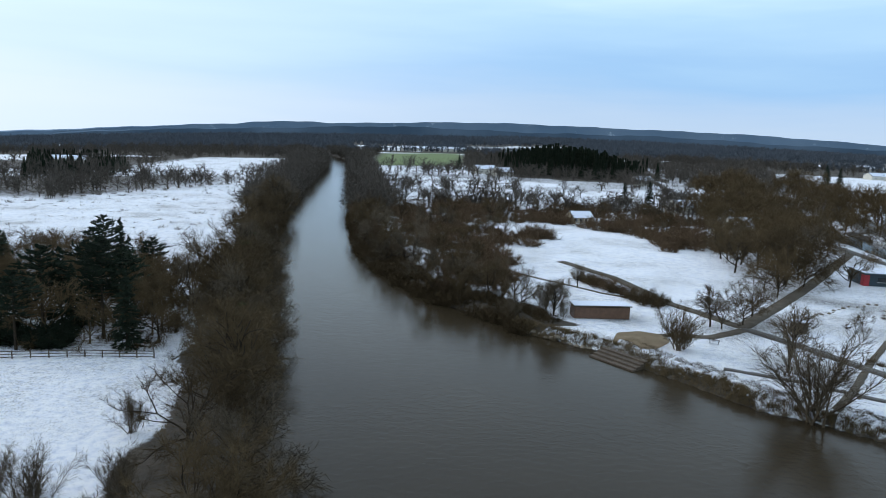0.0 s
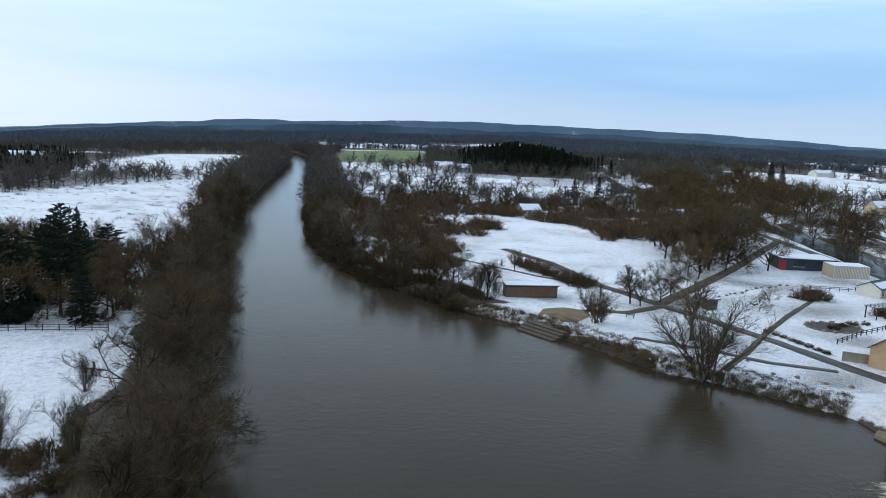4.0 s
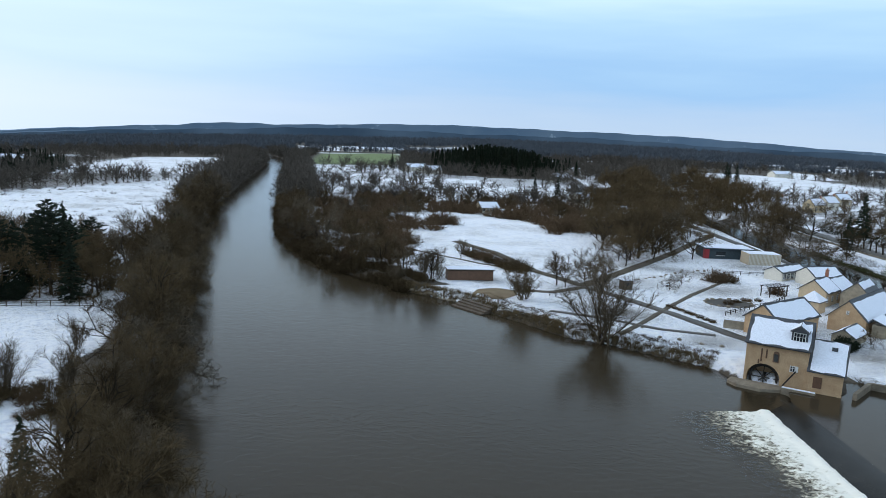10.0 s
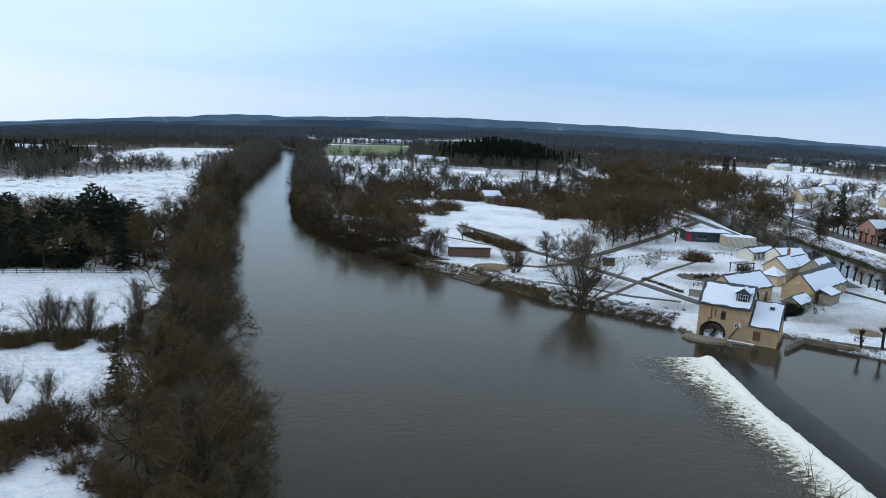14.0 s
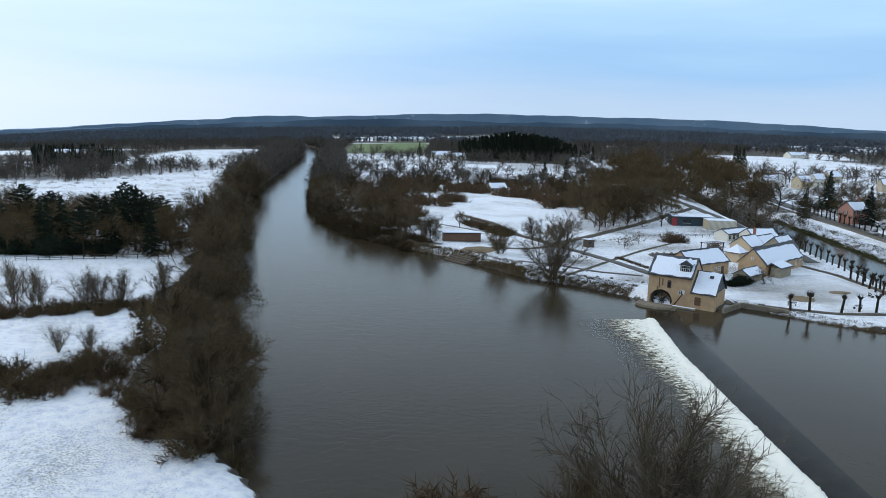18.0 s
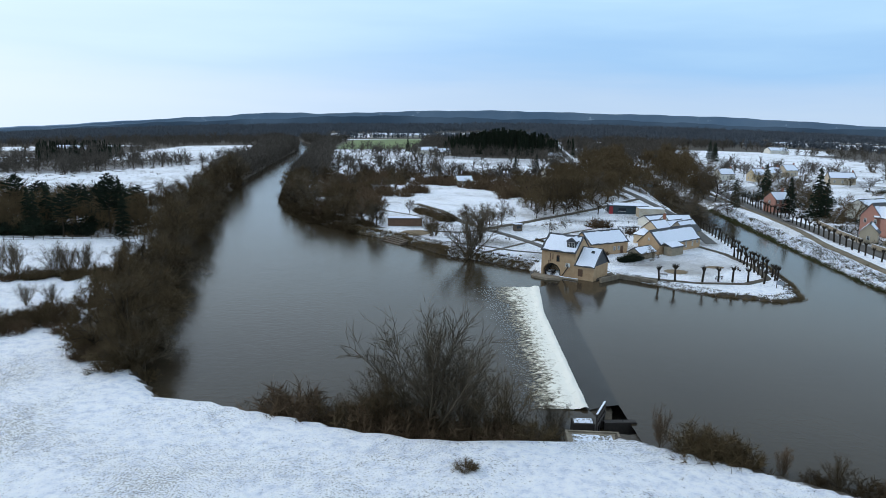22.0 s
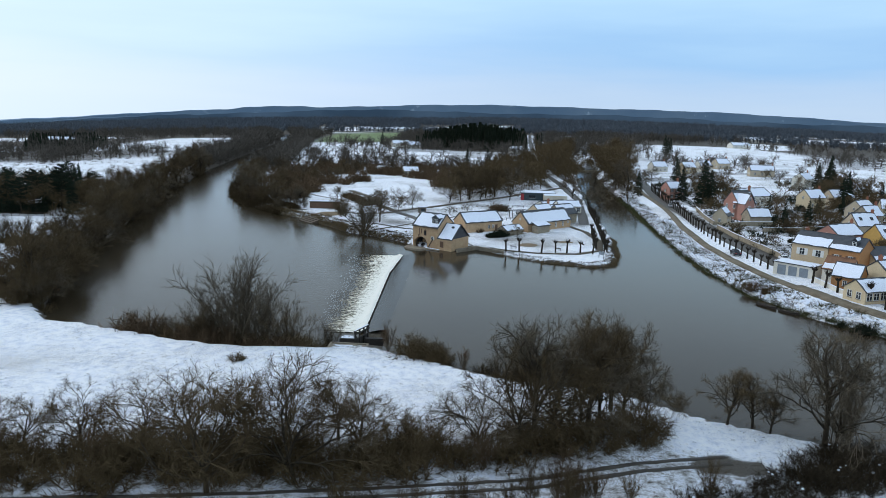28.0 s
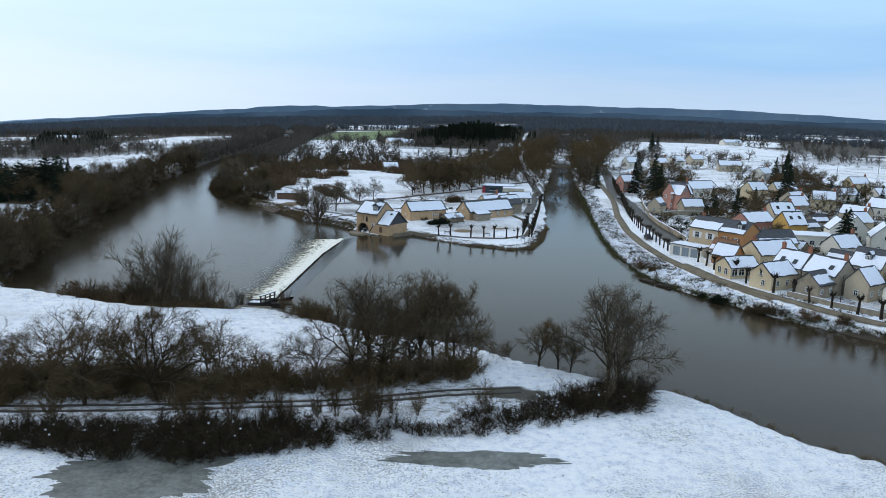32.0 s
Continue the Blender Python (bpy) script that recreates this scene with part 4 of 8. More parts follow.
def shutter_mesh(w, h, mat):
    key = (w, h, mat.name)
    if key not in SHUTTERS:
        bm = bmesh.new()
        box_bm(bm, -w / 2, w / 2, -0.06, 0.0, 0, h, bevel=0.012)
        for z in (0.15 * h, 0.8 * h):
            box_bm(bm, -w / 2 + 0.03, w / 2 - 0.03, -0.08, -0.055, z, z + 0.08)
        me = bpy.data.meshes.new("shutter")
        bm.to_mesh(me)
        bm.free()
        me.materials.append(mat)
        SHUTTERS[key] = me
    return SHUTTERS[key]


def wall_pose(L, D, side, u, z):
    """A pose on one of the four walls: x along the wall, -y outward."""
    if side == "f":
        return pose(u, -D / 2 - 0.012, z)
    if side == "b":
        return pose(-u, D / 2 + 0.012, z, 0, 0, 180)
    if side == "l":
        return pose(-L / 2 - 0.012, -u, z, 0, 0, -90)
    return pose(L / 2 + 0.012, u, z, 0, 0, 90)


def add_window(ob, L, D, side, u, z, w=1.0, h=1.35, mat=None, bars=1, shutters=None):
    fm, pm, sm = window_meshes(w, h, mat or M_WHITE, bars)
    m = wall_pose(L, D, side, u, z)
    win = part("window", fm, ob, m=m)
    part("pane", pm, win)
    part("sill", sm, win)
    if shutters:
        me = shutter_mesh(w * 0.5, h, shutters)
        for s in (-1, 1):
            part("shutter", me, ob, m=m @ pose(s * (w * 0.76), 0, 0))


def add_door(ob, L, D, side, u, z=0.0, w=1.0, h=2.05, mat=None):
    bm = bmesh.new()
    box_bm(bm, -w / 2, w / 2, -0.05, 0.02, 0, h, bevel=0.01)
    for k in range(2):
        box_bm(bm, -w * 0.36, w * 0.36, -0.07, -0.04, h * (0.1 + 0.45 * k), h * (0.48 + 0.45 * k))
    d = part("door", (bm, mat or M_BROWNDOOR), ob, m=wall_pose(L, D, side, u, z))
    part("handle", box(w * 0.36, w * 0.42, -0.11, -0.05, h * 0.5, h * 0.53, M_METAL), d)


def add_chimney(ob, x, y, z0, z1, mat=None, w=0.75, d=0.55):
    bm = bmesh.new()
    box_bm(bm, -w / 2, w / 2, -d / 2, d / 2, z0, z1)
    box_bm(bm, -w / 2 - 0.07, w / 2 + 0.07, -d / 2 - 0.07, d / 2 + 0.07, z1, z1 + 0.14)
    c = part("chimney", (bm, mat or W_BRICK), ob, m=pose(x, y, 0))
    bm = bmesh.new()
    for s in (-0.2, 0.2):
        bmesh.ops.create_cone(bm, cap_ends=True, segments=8, radius1=0.13, radius2=0.1, depth=0.35, matrix=pose(s, 0, z1 + 0.3))
    part("chimney_pot", (bm, W_BRICK), c)


def add_dormer(ob, D, eave, ridge, side, u, w=1.5, h=1.4, share=0.35, wall=None):
    """A gabled dormer standing on a slope, with its own window and snowy roof."""
    run = D / 2
    yb = side * run * (1 - share)
    zb = eave + (ridge - eave) * share
    back = side * -min(run * (1 - share), h * 1.15 * run / (ridge - eave))
    turn = pose(u, yb, zb, 0, 0, 0 if side < 0 else 180)
    dep = abs(back)
    v = [(-w / 2, 0, -0.3), (w / 2, 0, -0.3), (w / 2, 0, h * 0.75), (0, 0, h * 1.25), (-w / 2, 0, h * 0.75),
         (-w / 2, dep, h * 0.4), (w / 2, dep, h * 0.4), (w / 2, dep, h * 0.75), (0, dep, h * 1.25), (-w / 2, dep, h * 0.75)]
    f = [(0, 1, 2, 3, 4), (5, 9, 8, 7, 6), (0, 4, 9, 5), (1, 6, 7, 2), (2, 7, 8, 3), (3, 8, 9, 4), (0, 5, 6, 1)]
    dm = part("dormer", mesh_from("dormer", v, f, wall or M_SLATE), ob, m=turn)
    bm = bmesh.new()
    for s in (-1, 1):
        q = [(0, -0.25, h * 1.25 + 0.10), (s * (w / 2 + 0.2), -0.25, h * 0.75 - 0.12), (s * (w / 2 + 0.2), dep, h * 0.75 - 0.12), (0, dep, h * 1.25 + 0.10)]
        a = [bm.verts.new(p) for p in q]
        b = [bm.verts.new((p[0], p[1], p[2] + 0.12)) for p in q]
        bm.faces.new(a)
        bm.faces.new(b)
        for k in range(4):
            bm.faces.new((a[k], a[(k + 1) % 4], b[(k + 1) % 4], b[k]))
    part("dormer_roof", (bm, M_SLATE), dm)
    bm = bmesh.new()
    for s in (-1, 1):
        q = [(s * 0.05, -0.1, h * 1.25 + 0.23), (s * (w / 2 + 0.14), -0.1, h * 0.75 + 0.04), (s * (w / 2 + 0.14), dep, h * 0.75 + 0.04), (s * 0.05, dep, h * 1.25 + 0.23)]
        bm.faces.new([bm.verts.new(p) for p in q])
    part("dormer_snow", (bm, M_SNOW), dm)
    fm, pm, sm = window_meshes(w * 0.72, h * 0.8, M_WHITE, 2)
    win = part("dormer_window", fm, dm, m=pose(0, -0.03, -0.05))
    part("pane", pm, win)


VG = "village houses"
HOUSE_SEED = [1000]


def house(label, x, y, yaw, L, D, eave, ridge, wall, snow=(0.0, 0.94), back_snow=True, rows=(), chimneys=(), dormers=(), door=None,
          category="house", group="", name="house", shutters=None, roof=None, skylights=(), z=None, gutter=True):
    """A gabled house; rows: (side, sill height, count, window width, window height, from, to)."""
    HOUSE_SEED[0] += 7
    if group == VG:
        L, D = L * 0.86, D * 0.86
        rows = [(a_, b_, c_, w_, h_, lo_ * 0.86, hi_ * 0.86) for a_, b_, c_, w_, h_, lo_, hi_ in rows]
        chimneys = [(a_ * 0.86, b_, c_) for a_, b_, c_ in chimneys]
    seed = HOUSE_SEED[0]
    zz = mesh_height(x, y) if z is None else z
    ob = thing(name, pose(x, y, zz, 0, 0, yaw), label, category, group)
    KEEP_OUT.append((x, y, max(L, D) * 0.62 + 1.5))
    part("wall", gable_mesh(L, D, eave, ridge, wall), ob)
    for side, who in ((-1, "front"), (1, "back")):
        rf = part("roof_slope", slope_slab(L, D, eave, ridge, side, 0.32, 0.14, roof or M_SLATE), ob)
        if who == "front" and snow:
            part("snow", snow_slab(L, D, eave, ridge, side, 0.32, 0.145, seed, snow[0], snow[1]), rf, "thin white snow")
        if who == "back" and back_snow:
            part("snow", snow_slab(L, D, eave, ridge, side, 0.32, 0.145, seed + 3), rf, "thin white snow")
        if gutter:
            pitch = (ridge - eave) / (D / 2)
            bm = bmesh.new()
            box_bm(bm, -L / 2 - 0.2, L / 2 + 0.2, -0.07, 0.07, -0.06, 0.06, bevel=0.02)
            part("gutter", (bm, M_METAL), ob, m=pose(0, side * (D / 2 + 0.4), eave - 0.32 * pitch + 0.02))
    bm = bmesh.new()
    for k in range(int(L / 0.45)):
        bmesh.ops.create_cone(bm, cap_ends=True, segments=6, radius1=0.13, radius2=0.12, depth=0.46, matrix=pose(-L / 2 + 0.22 + k * 0.45, 0, ridge + 0.13, 0, 90, 0))
    part("ridge_tiles", (bm, roof or M_SLATE), ob)
    for side, sill, count, w, h, lo, hi in rows:
        for k in range(count):
            u = (lo + hi) / 2 if count == 1 else lo + (hi - lo) * k / (count - 1)
            add_window(ob, L, D, side, u, sill, w, h, shutters=shutters)
    if door:
        add_door(ob, L, D, door[0], door[1])
    for cx, cy, top in chimneys:
        base = ridge - abs(cy) / (D / 2) * (ridge - eave) - 0.3
        add_chimney(ob, cx, cy, base, top)
    for side, u, w in dormers:
        add_dormer(ob, D, eave, ridge, side, u, w)
    for side, u, share in skylights:
        bm = bmesh.new()
        box_bm(bm, -0.45, 0.45, -0.6, 0.6, 0, 0.3)
        tilt = math.degrees(math.atan2(ridge - eave, D / 2))
        part("skylight", (bm, M_GLASS), ob, "dark roof window", m=pose(u, side * D / 2 * (1 - share), eave + share * (ridge - eave), -side * tilt))
    return ob


def flat_slab(name, x0, x1, y0, y1, z, h, mat, parent, label=""):
    return part(name, box(x0, x1, y0, y1, z, z + h, mat, bevel=min(0.03, h / 3)), parent, label)


# ---- ribbons laid on the ground ----
def ribbon(name, label, category, line, width, mat, lift=0.07, kind="structure", step=1.5, ragged=0.12, crown=0.0):
    n = max(2, int(sum(math.dist(a, b) for a, b in zip(line[:-1], line[1:])) / step))
    pts = resample(line, n)
    rnd = random.Random(len(line) * 31 + n)
    V, F = [], []
    for i, (x, y) in enumerate(pts):
        ax, ay = pts[max(i - 1, 0)]
        bx, by = pts[min(i + 1, n - 1)]
        d = math.hypot(bx - ax, by - ay) + 1e-9
        px, py = (by - ay) / d, -(bx - ax) / d
        wl_, wr = width / 2 + rnd.uniform(-ragged, ragged), width / 2 + rnd.uniform(-ragged, ragged)
        row = [(-wl_, -0.12), (-wl_ * 0.97, 0.0), (0.0, crown), (wr * 0.97, 0.0), (wr, -0.12)]
        hs = [mesh_height(x + px * o, y + py * o) for o, _ in row]
        for (o, dz), h in zip(row, hs):
            V.append((x + px * o, y + py * o, h + lift + dz))
        if i:
            k = (i - 1) * 5
            F += [(k + c, k + c + 1, k + c + 6, k + c + 5) for c in range(4)]
    for x, y in pts[::2]:
        KEEP_OUT.append((x, y, width / 2 + 0.8))
    return tagged(new(name, mesh_from(name, V, F, mat, True)), label, category, kind=kind)


ribbon("road", "wet dark asphalt village road", "road", [(262, 826), (232, 560), (207, 318), (190, 225), (179, 172), (169, 88), (167, 64), (165.5, 40), (165, 26)], 6.0, M_ASPHALT, 0.09)
ribbon("towpath", "damp gravel path along the canal bank", "path", [(196, 300), (182, 215), (171, 142), (162.5, 100), (158, 69), (156.5, 49), (156.2, 28), (157, 14), (158.6, 0), (161.5, -10), (165, -17.5)], 2.3, M_TOWPATH, 0.10)
ribbon("road", "narrow wet riverside street before the houses", "road", [(157.4, 16), (159.5, 0), (162.5, -9.5), (166, -17), (170.5, -25), (176, -33), (190, -48), (215, -66)], 2.7, M_TOWPATH, 0.26, step=0.8)
ribbon("path", "muddy path through the park to the woods", "path", [(44, 196), (52.9, 177), (58.4, 150), (65.7, 131), (79.6, 147), (96.2, 166.5), (120, 196), (149, 232)], 3.0, M_GRAVEL)
ribbon("path", "dark path from the park to the mill", "path", [(65.7, 130.5), (71.5, 119.5), (76.6, 106), (81.2, 91), (85.5, 80)], 2.9, M_ASPHALT)
ribbon("path", "muddy path from the beach to the junction", "path", [(43, 122), (49.5, 123.7), (56.5, 123.4), (65.5, 129.5)], 2.2, M_GRAVEL)
ribbon("path", "narrow dark path near the shore", "path", [(51.1, 105.2), (61.3, 99.8), (68.8, 93.5), (78.3, 89.3)], 1.5, M_ASPHALT)
ribbon("path", "straight path crossing the park", "path", [(58.2, 87.6), (67.8, 97.9), (79.8, 112.5), (92, 126), (105.7, 140.4)], 1.2, M_GRAVEL)
ribbon("path", "faint track along the edge of the meadow", "path", [(22, 190), (34, 172), (45, 158), (57, 150)], 1.1, M_GRAVEL)
ribbon("path", "sandy path round the tip of the island", "path", [(85, 74), (90, 64.5), (97, 60.4), (106, 56), (117, 55.2), (124.5, 60.5), (128.5, 76), (128, 92), (124, 108)], 1.9, M_GRAVEL)
ribbon("road", "grey lane between snowy verges beside the canal", "road", LANE, 3.6, M_ASPHALT, 0.1)
KEEP_OUT += [(x, y, 5.5) for x, y in resample(LANE[3:], 70)]

# ---- weir ----
def weir_meshes():
    crest, foot = resample(WEIR_CREST[:4], 60), resample(WEIR_FOOT[::-1], 60)
    rng = np.random.default_rng(3)
    V, F = [], []
    for (cx, cy), (fx, fy) in zip(crest, foot):
        for k in range(7):
            t = k / 6
            z = HIGH + 0.02 - (HIGH + 0.16) * (t ** 1.6) + rng.normal(0, 0.012)
            V.append((cx + (fx - cx) * t, cy + (fy - cy) * t, z))
    F = [(i * 7 + k, i * 7 + k + 1, i * 7 + k + 8, i * 7 + k + 7) for i in range(59) for k in range(6)]
    apron = mesh_from("weir_apron", V, F, M_SLIDE, True)
    # foam thrown up at the foot, thinning downstream
    n, m = 220, 40
    foot = resample(WEIR_FOOT, n)
    V, A = [], []
    for i, (fx, fy) in enumerate(foot):
        s = i / (n - 1)
        wide = 10.5 + 4.5 * smooth01((s - 0.6) / 0.4) + 0.7 * math.sin(s * 23) + 0.4 * math.sin(s * 61 + 1)
        for k in range(m):
            t = k / (m - 1)
            x, y = fx + 0.5 - wide * t, fy + 0.05 * wide * t + 0.4 * math.sin(s * 50) * t
            h = 0.30 * math.exp(-((t - 0.05) / 0.06) ** 2) + 0.10 * (1 - t) * (0.5 + 0.5 * math.sin(x * 2.6 + 2.0 * math.sin(y * 0.9))) + abs(rng.normal(0, 0.10)) * (1 - t) ** 0.7
            V.append((x, y, LOW + 0.03 + h * (1 - t ** 4)))
            A.append(1 - t)
    F = [(i * m + k, i * m + k + 1, (i + 1) * m + k + 1, (i + 1) * m + k) for i in range(n - 1) for k in range(m - 1)]
    mat, nn, ll, b = node_material("foam", 0.6)
    at = nn.new("ShaderNodeAttribute")
    at.attribute_name = "spread"
    tc = nn.new("ShaderNodeTexCoord")
    mp = nn.new("ShaderNodeMapping")
    mp.inputs["Scale"].default_value = (0.75, 1.15, 1.0)
    ll.new(tc.outputs["Object"], mp.inputs["Vector"])
    ns = nn.new("ShaderNodeTexNoise")
    ns.inputs["Scale"].default_value = 1.25
    ns.inputs["Detail"].default_value = 8.0
    ns.inputs["Roughness"].default_value = 0.68
    ns.inputs["Distortion"].default_value = 0.8
    ll.new(mp.outputs[0], ns.inputs["Vector"])
    ad = nn.new("ShaderNodeMath")
    ad.operation = 'MULTIPLY_ADD'
    ad.inputs[1].default_value = 0.66
    ll.new(at.outputs["Fac"], ad.inputs[0])
    ll.new(ns.outputs["Fac"], ad.inputs[2])
    rp = ramp_node(nn, ll, ad.outputs[0], [(0.66, (0, 0, 0)), (0.92, (1, 1, 1))])
    tone = ramp_node(nn, ll, ad.outputs[0], [(0.64, (0.26, 0.22, 0.15)), (0.86, (0.50, 0.45, 0.34)), (1.0, (0.86, 0.83, 0.74))])
    col = mix_color(nn, ll, rp.outputs[0], (0.030, 0.026, 0.020), tone.outputs[0])
    ll.new(col, b.inputs["Base Color"])
    thin = ramp_node(nn, ll, ad.outputs[0], [(0.52, (0, 0, 0)), (0.72, (0.32, 0.32, 0.32)), (0.94, (1, 1, 1))])
    ll.new(thin.outputs[0], b.inputs["Alpha"])
    rr = ramp_node(nn, ll, rp.outputs[0], [(0.0, (0.12, 0.12, 0.12)), (0.6, (0.8, 0.8, 0.8))])
    ll.new(rr.outputs[0], b.inputs["Roughness"])
    bump_node(nn, ll, b, ns.outputs["Fac"], 0.5, 0.2)
    foam = mesh_from("foam", V, F, mat, True)
    c = foam.attributes.new("spread", 'FLOAT', 'POINT')
    c.data.foreach_set("value", A)
    return apron, foam


apron_me, foam_me = weir_meshes()
weir = thing("weir", pose(0, 0, 0), "long oblique weir with white water at its foot", "weir", kind="structure")
part("weir_apron", apron_me, weir, "smooth dark water sliding over the sill")
part("foam", foam_me, weir, "creamy white foam trailing downstream")
bm = bmesh.new()
for (ax, ay), (bx, by) in zip(WEIR_CREST[:3], WEIR_CREST[1:4]):
    L_ = math.dist((ax, ay), (bx, by))
    box_bm(bm, -L_ / 2, L_ / 2, -2.4, 0.4, -1.6, HIGH - 0.9, pose((ax + bx) / 2 - 1.2, (ay + by) / 2, 0, 0, 0, math.degrees(math.atan2(by - ay, bx - ax))))
part("weir_sill", (bm, M_RUBBLE), weir)

# ---- sluice at the south end of the weir ----
sluice = thing("sluice_gate", pose(63.4, -20.0, 0.0, 0, 0, 63), "dark timber sluice gate at the weir, snow on its cap", "sluice")
for k in range(4):
    part("post", box(-2.1 + k * 1.4 - 0.12, -2.1 + k * 1.4 + 0.12, -0.12, 0.12, -1.5, 2.7, M_DARKWOOD, bevel=0.02), sluice)
for z in (1.3, 2.15):
    part("beam", box(-2.4, 2.4, -0.2, -0.06, z, z + 0.22, M_DARKWOOD, bevel=0.02), sluice)
for k in range(3):
    part("gate_board", box(-1.95 + 1.4 * k, -0.85 + 1.4 * k, 0.04, 0.11, -1.2, 1.25, M_DARKWOOD), sluice)
cap = part("cap", box(-2.4, 2.4, -0.15, 0.15, 2.7, 2.84, M_DARKWOOD), sluice)
part("snow", box(-2.3, 2.3, -0.12, 0.12, 2.842, 2.9, M_SNOW, bevel=0.02), cap, "thin white snow")
abutment = thing("sluice_abutment", pose(61.2, -20.3, 0.0, 0, 0, -4), "dark wet timber-faced block beside the sluice gate", "abutment", kind="structure")
part("block", box(-1.4, 1.3, -0.9, 0.9, -1.5, 1.25, M_DARKWOOD, bevel=0.05), abutment)
flat_slab("snow", -1.2, 1.1, -0.7, 0.75, 1.254, 0.05, M_SNOW_BANK, abutment, "patchy thin snow")
walkway = thing("footbridge", pose(66.0, -19.6, 0.85, 0, 0, 2), "short dark plank footbridge by the sluice", "footbridge")
for k in range(5):
    part("plank", box(-2.0 + k * 0.8, -1.26 + k * 0.8, -0.45, 0.45, 0.0, 0.08, M_DARKWOOD, bevel=0.01), walkway)
for s in (-1, 1):
    part("joist", box(-2.1, 2.1, s * 0.36 - 0.07, s * 0.36 + 0.07, -1.6, -0.005, M_DARKWOOD), walkway)
quay = thing("sluice_platform", pose(61.4, -24.8, 0, 0, 0, -6), "low concrete platform with a rim and patches of snow", "platform", kind="structure")
part("slab", box(-3.2, 3.2, -1.9, 2.0, -1.5, 0.95, M_RUBBLE, bevel=0.05), quay)
for x0, x1, y0, y1 in ((-3.2, 3.2, -1.9, -1.6), (-3.2, 3.2, 1.7, 2.0), (-3.2, -2.9, -1.598, 1.698), (2.9, 3.2, -1.598, 1.698)):
    part("rim", box(x0, x1, y0, y1, 0.953, 1.12, M_RUBBLE, bevel=0.02), quay)
flat_slab("snow", -2.5, 2.2, -1.2, 1.1, 0.954, 0.05, M_SNOW_BANK, quay, "patchy thin snow")

# ---- the water mill ----
MILL_YAW = -37.0
mill_m = pose(72.1, 68.0, 0, 0, 0, MILL_YAW)
mill = thing("water_mill", mill_m, "cream-rendered old water mill with slate roof under snow", "mill")
KEEP_OUT += [(78, 70, 12), (84, 66, 9)]


ML, MD, ME_, MR = 8.7, 8.0, 6.9, 10.2
# front wall with the wheel's arch cut through it
WHEEL_U, WHEEL_Z, WHEEL_R = 2.75, 1.35, 2.35


def arch_wall(L, z0, z1, t, u, zc, r):
    n = 18
    V, F = [], []
    arc = [(u - r * math.cos(math.pi * k / n), zc + r * math.sin(math.pi * k / n)) for k in range(n + 1)]
    for y in (0.0, t):
        V += [(0, y, z0), (0, y, z1), (L, y, z1), (L, y, z0), (u - r, y, z0), (u + r, y, z0)] + [(x, y, z) for x, z in arc]
    o = 6 + n + 1
    for b in (0, o):
        F.append((b + 0, b + 4, b + 6, b + 1))
        F.append((b + 5, b + 3, b + 2, b + 6 + n))
        for k in range(n):
            F.append((b + 6 + k, b + 7 + k, b + 2) if k >= n // 2 else (b + 6 + k, b + 7 + k, b + 1))
        F.append((b + 6 + n // 2, b + 2, b + 1))
    for k in range(n):
        F.append((6 + k, 7 + k, o + 7 + k, o + 6 + k))
    F += [(4, 6, o + 6, o + 4), (5, 6 + n, o + 6 + n, o + 5), (1, 2, o + 2, o + 1), (0, 1, o + 1, o), (3, 2, o + 2, o + 3)]
    return mesh_from("front_wall", V, F, M_STONE)


part("front_wall", arch_wall(ML, -1.0, ME_, 0.7, WHEEL_U, WHEEL_Z, WHEEL_R), mill)
bm = bmesh.new()
box_bm(bm, 0, ML, 3.4, MD, -1.0, ME_)
part("wall", (bm, M_STONE), mill)
part("wheel_chamber", box(WHEEL_U + 2.5, ML, 0.7, 3.4, -1.0, ME_, M_STONE), mill)
part("wheel_chamber", box(0, 0.4, 0.7, 3.4, -1.0, ME_, M_STONE), mill)
part("wheel_chamber", box(0.4, WHEEL_U + 2.5, 0.7, 3.4, 4.6, ME_, M_STONE), mill)
for s in (0.0, ML - 0.5):
    v = [(s, 0, ME_), (s + 0.5, 0, ME_), (s, MD, ME_), (s + 0.5, MD, ME_), (s, MD / 2, MR - 0.15), (s + 0.5, MD / 2, MR - 0.15)]
    part("gable", mesh_from("gable", v, [(0, 2, 4), (1, 5, 3), (0, 4, 5, 1), (2, 3, 5, 4), (0, 1, 3, 2)], M_STONE), mill)
for side in (-1, 1):
    rf = part("roof_slope", slope_slab(ML, MD, ME_, MR, side, 0.35, 0.16, M_SLATE), mill, m=pose(ML / 2, MD / 2, 0))
    part("snow", snow_slab(ML, MD, ME_, MR, side, 0.35, 0.165, 40 + side, 0.03, 0.90 if side < 0 else 0.96, 0.05, 0.97), rf, "thin white snow")
part("gutter", box(-0.2, ML + 0.2, -0.48, -0.36, ME_ - 0.30, ME_ - 0.16, M_METAL, bevel=0.02), mill)
part("eave_board", box(-0.1, ML + 0.1, -0.1, -0.004, ME_ - 0.45, ME_ - 0.2, M_STONE), mill)
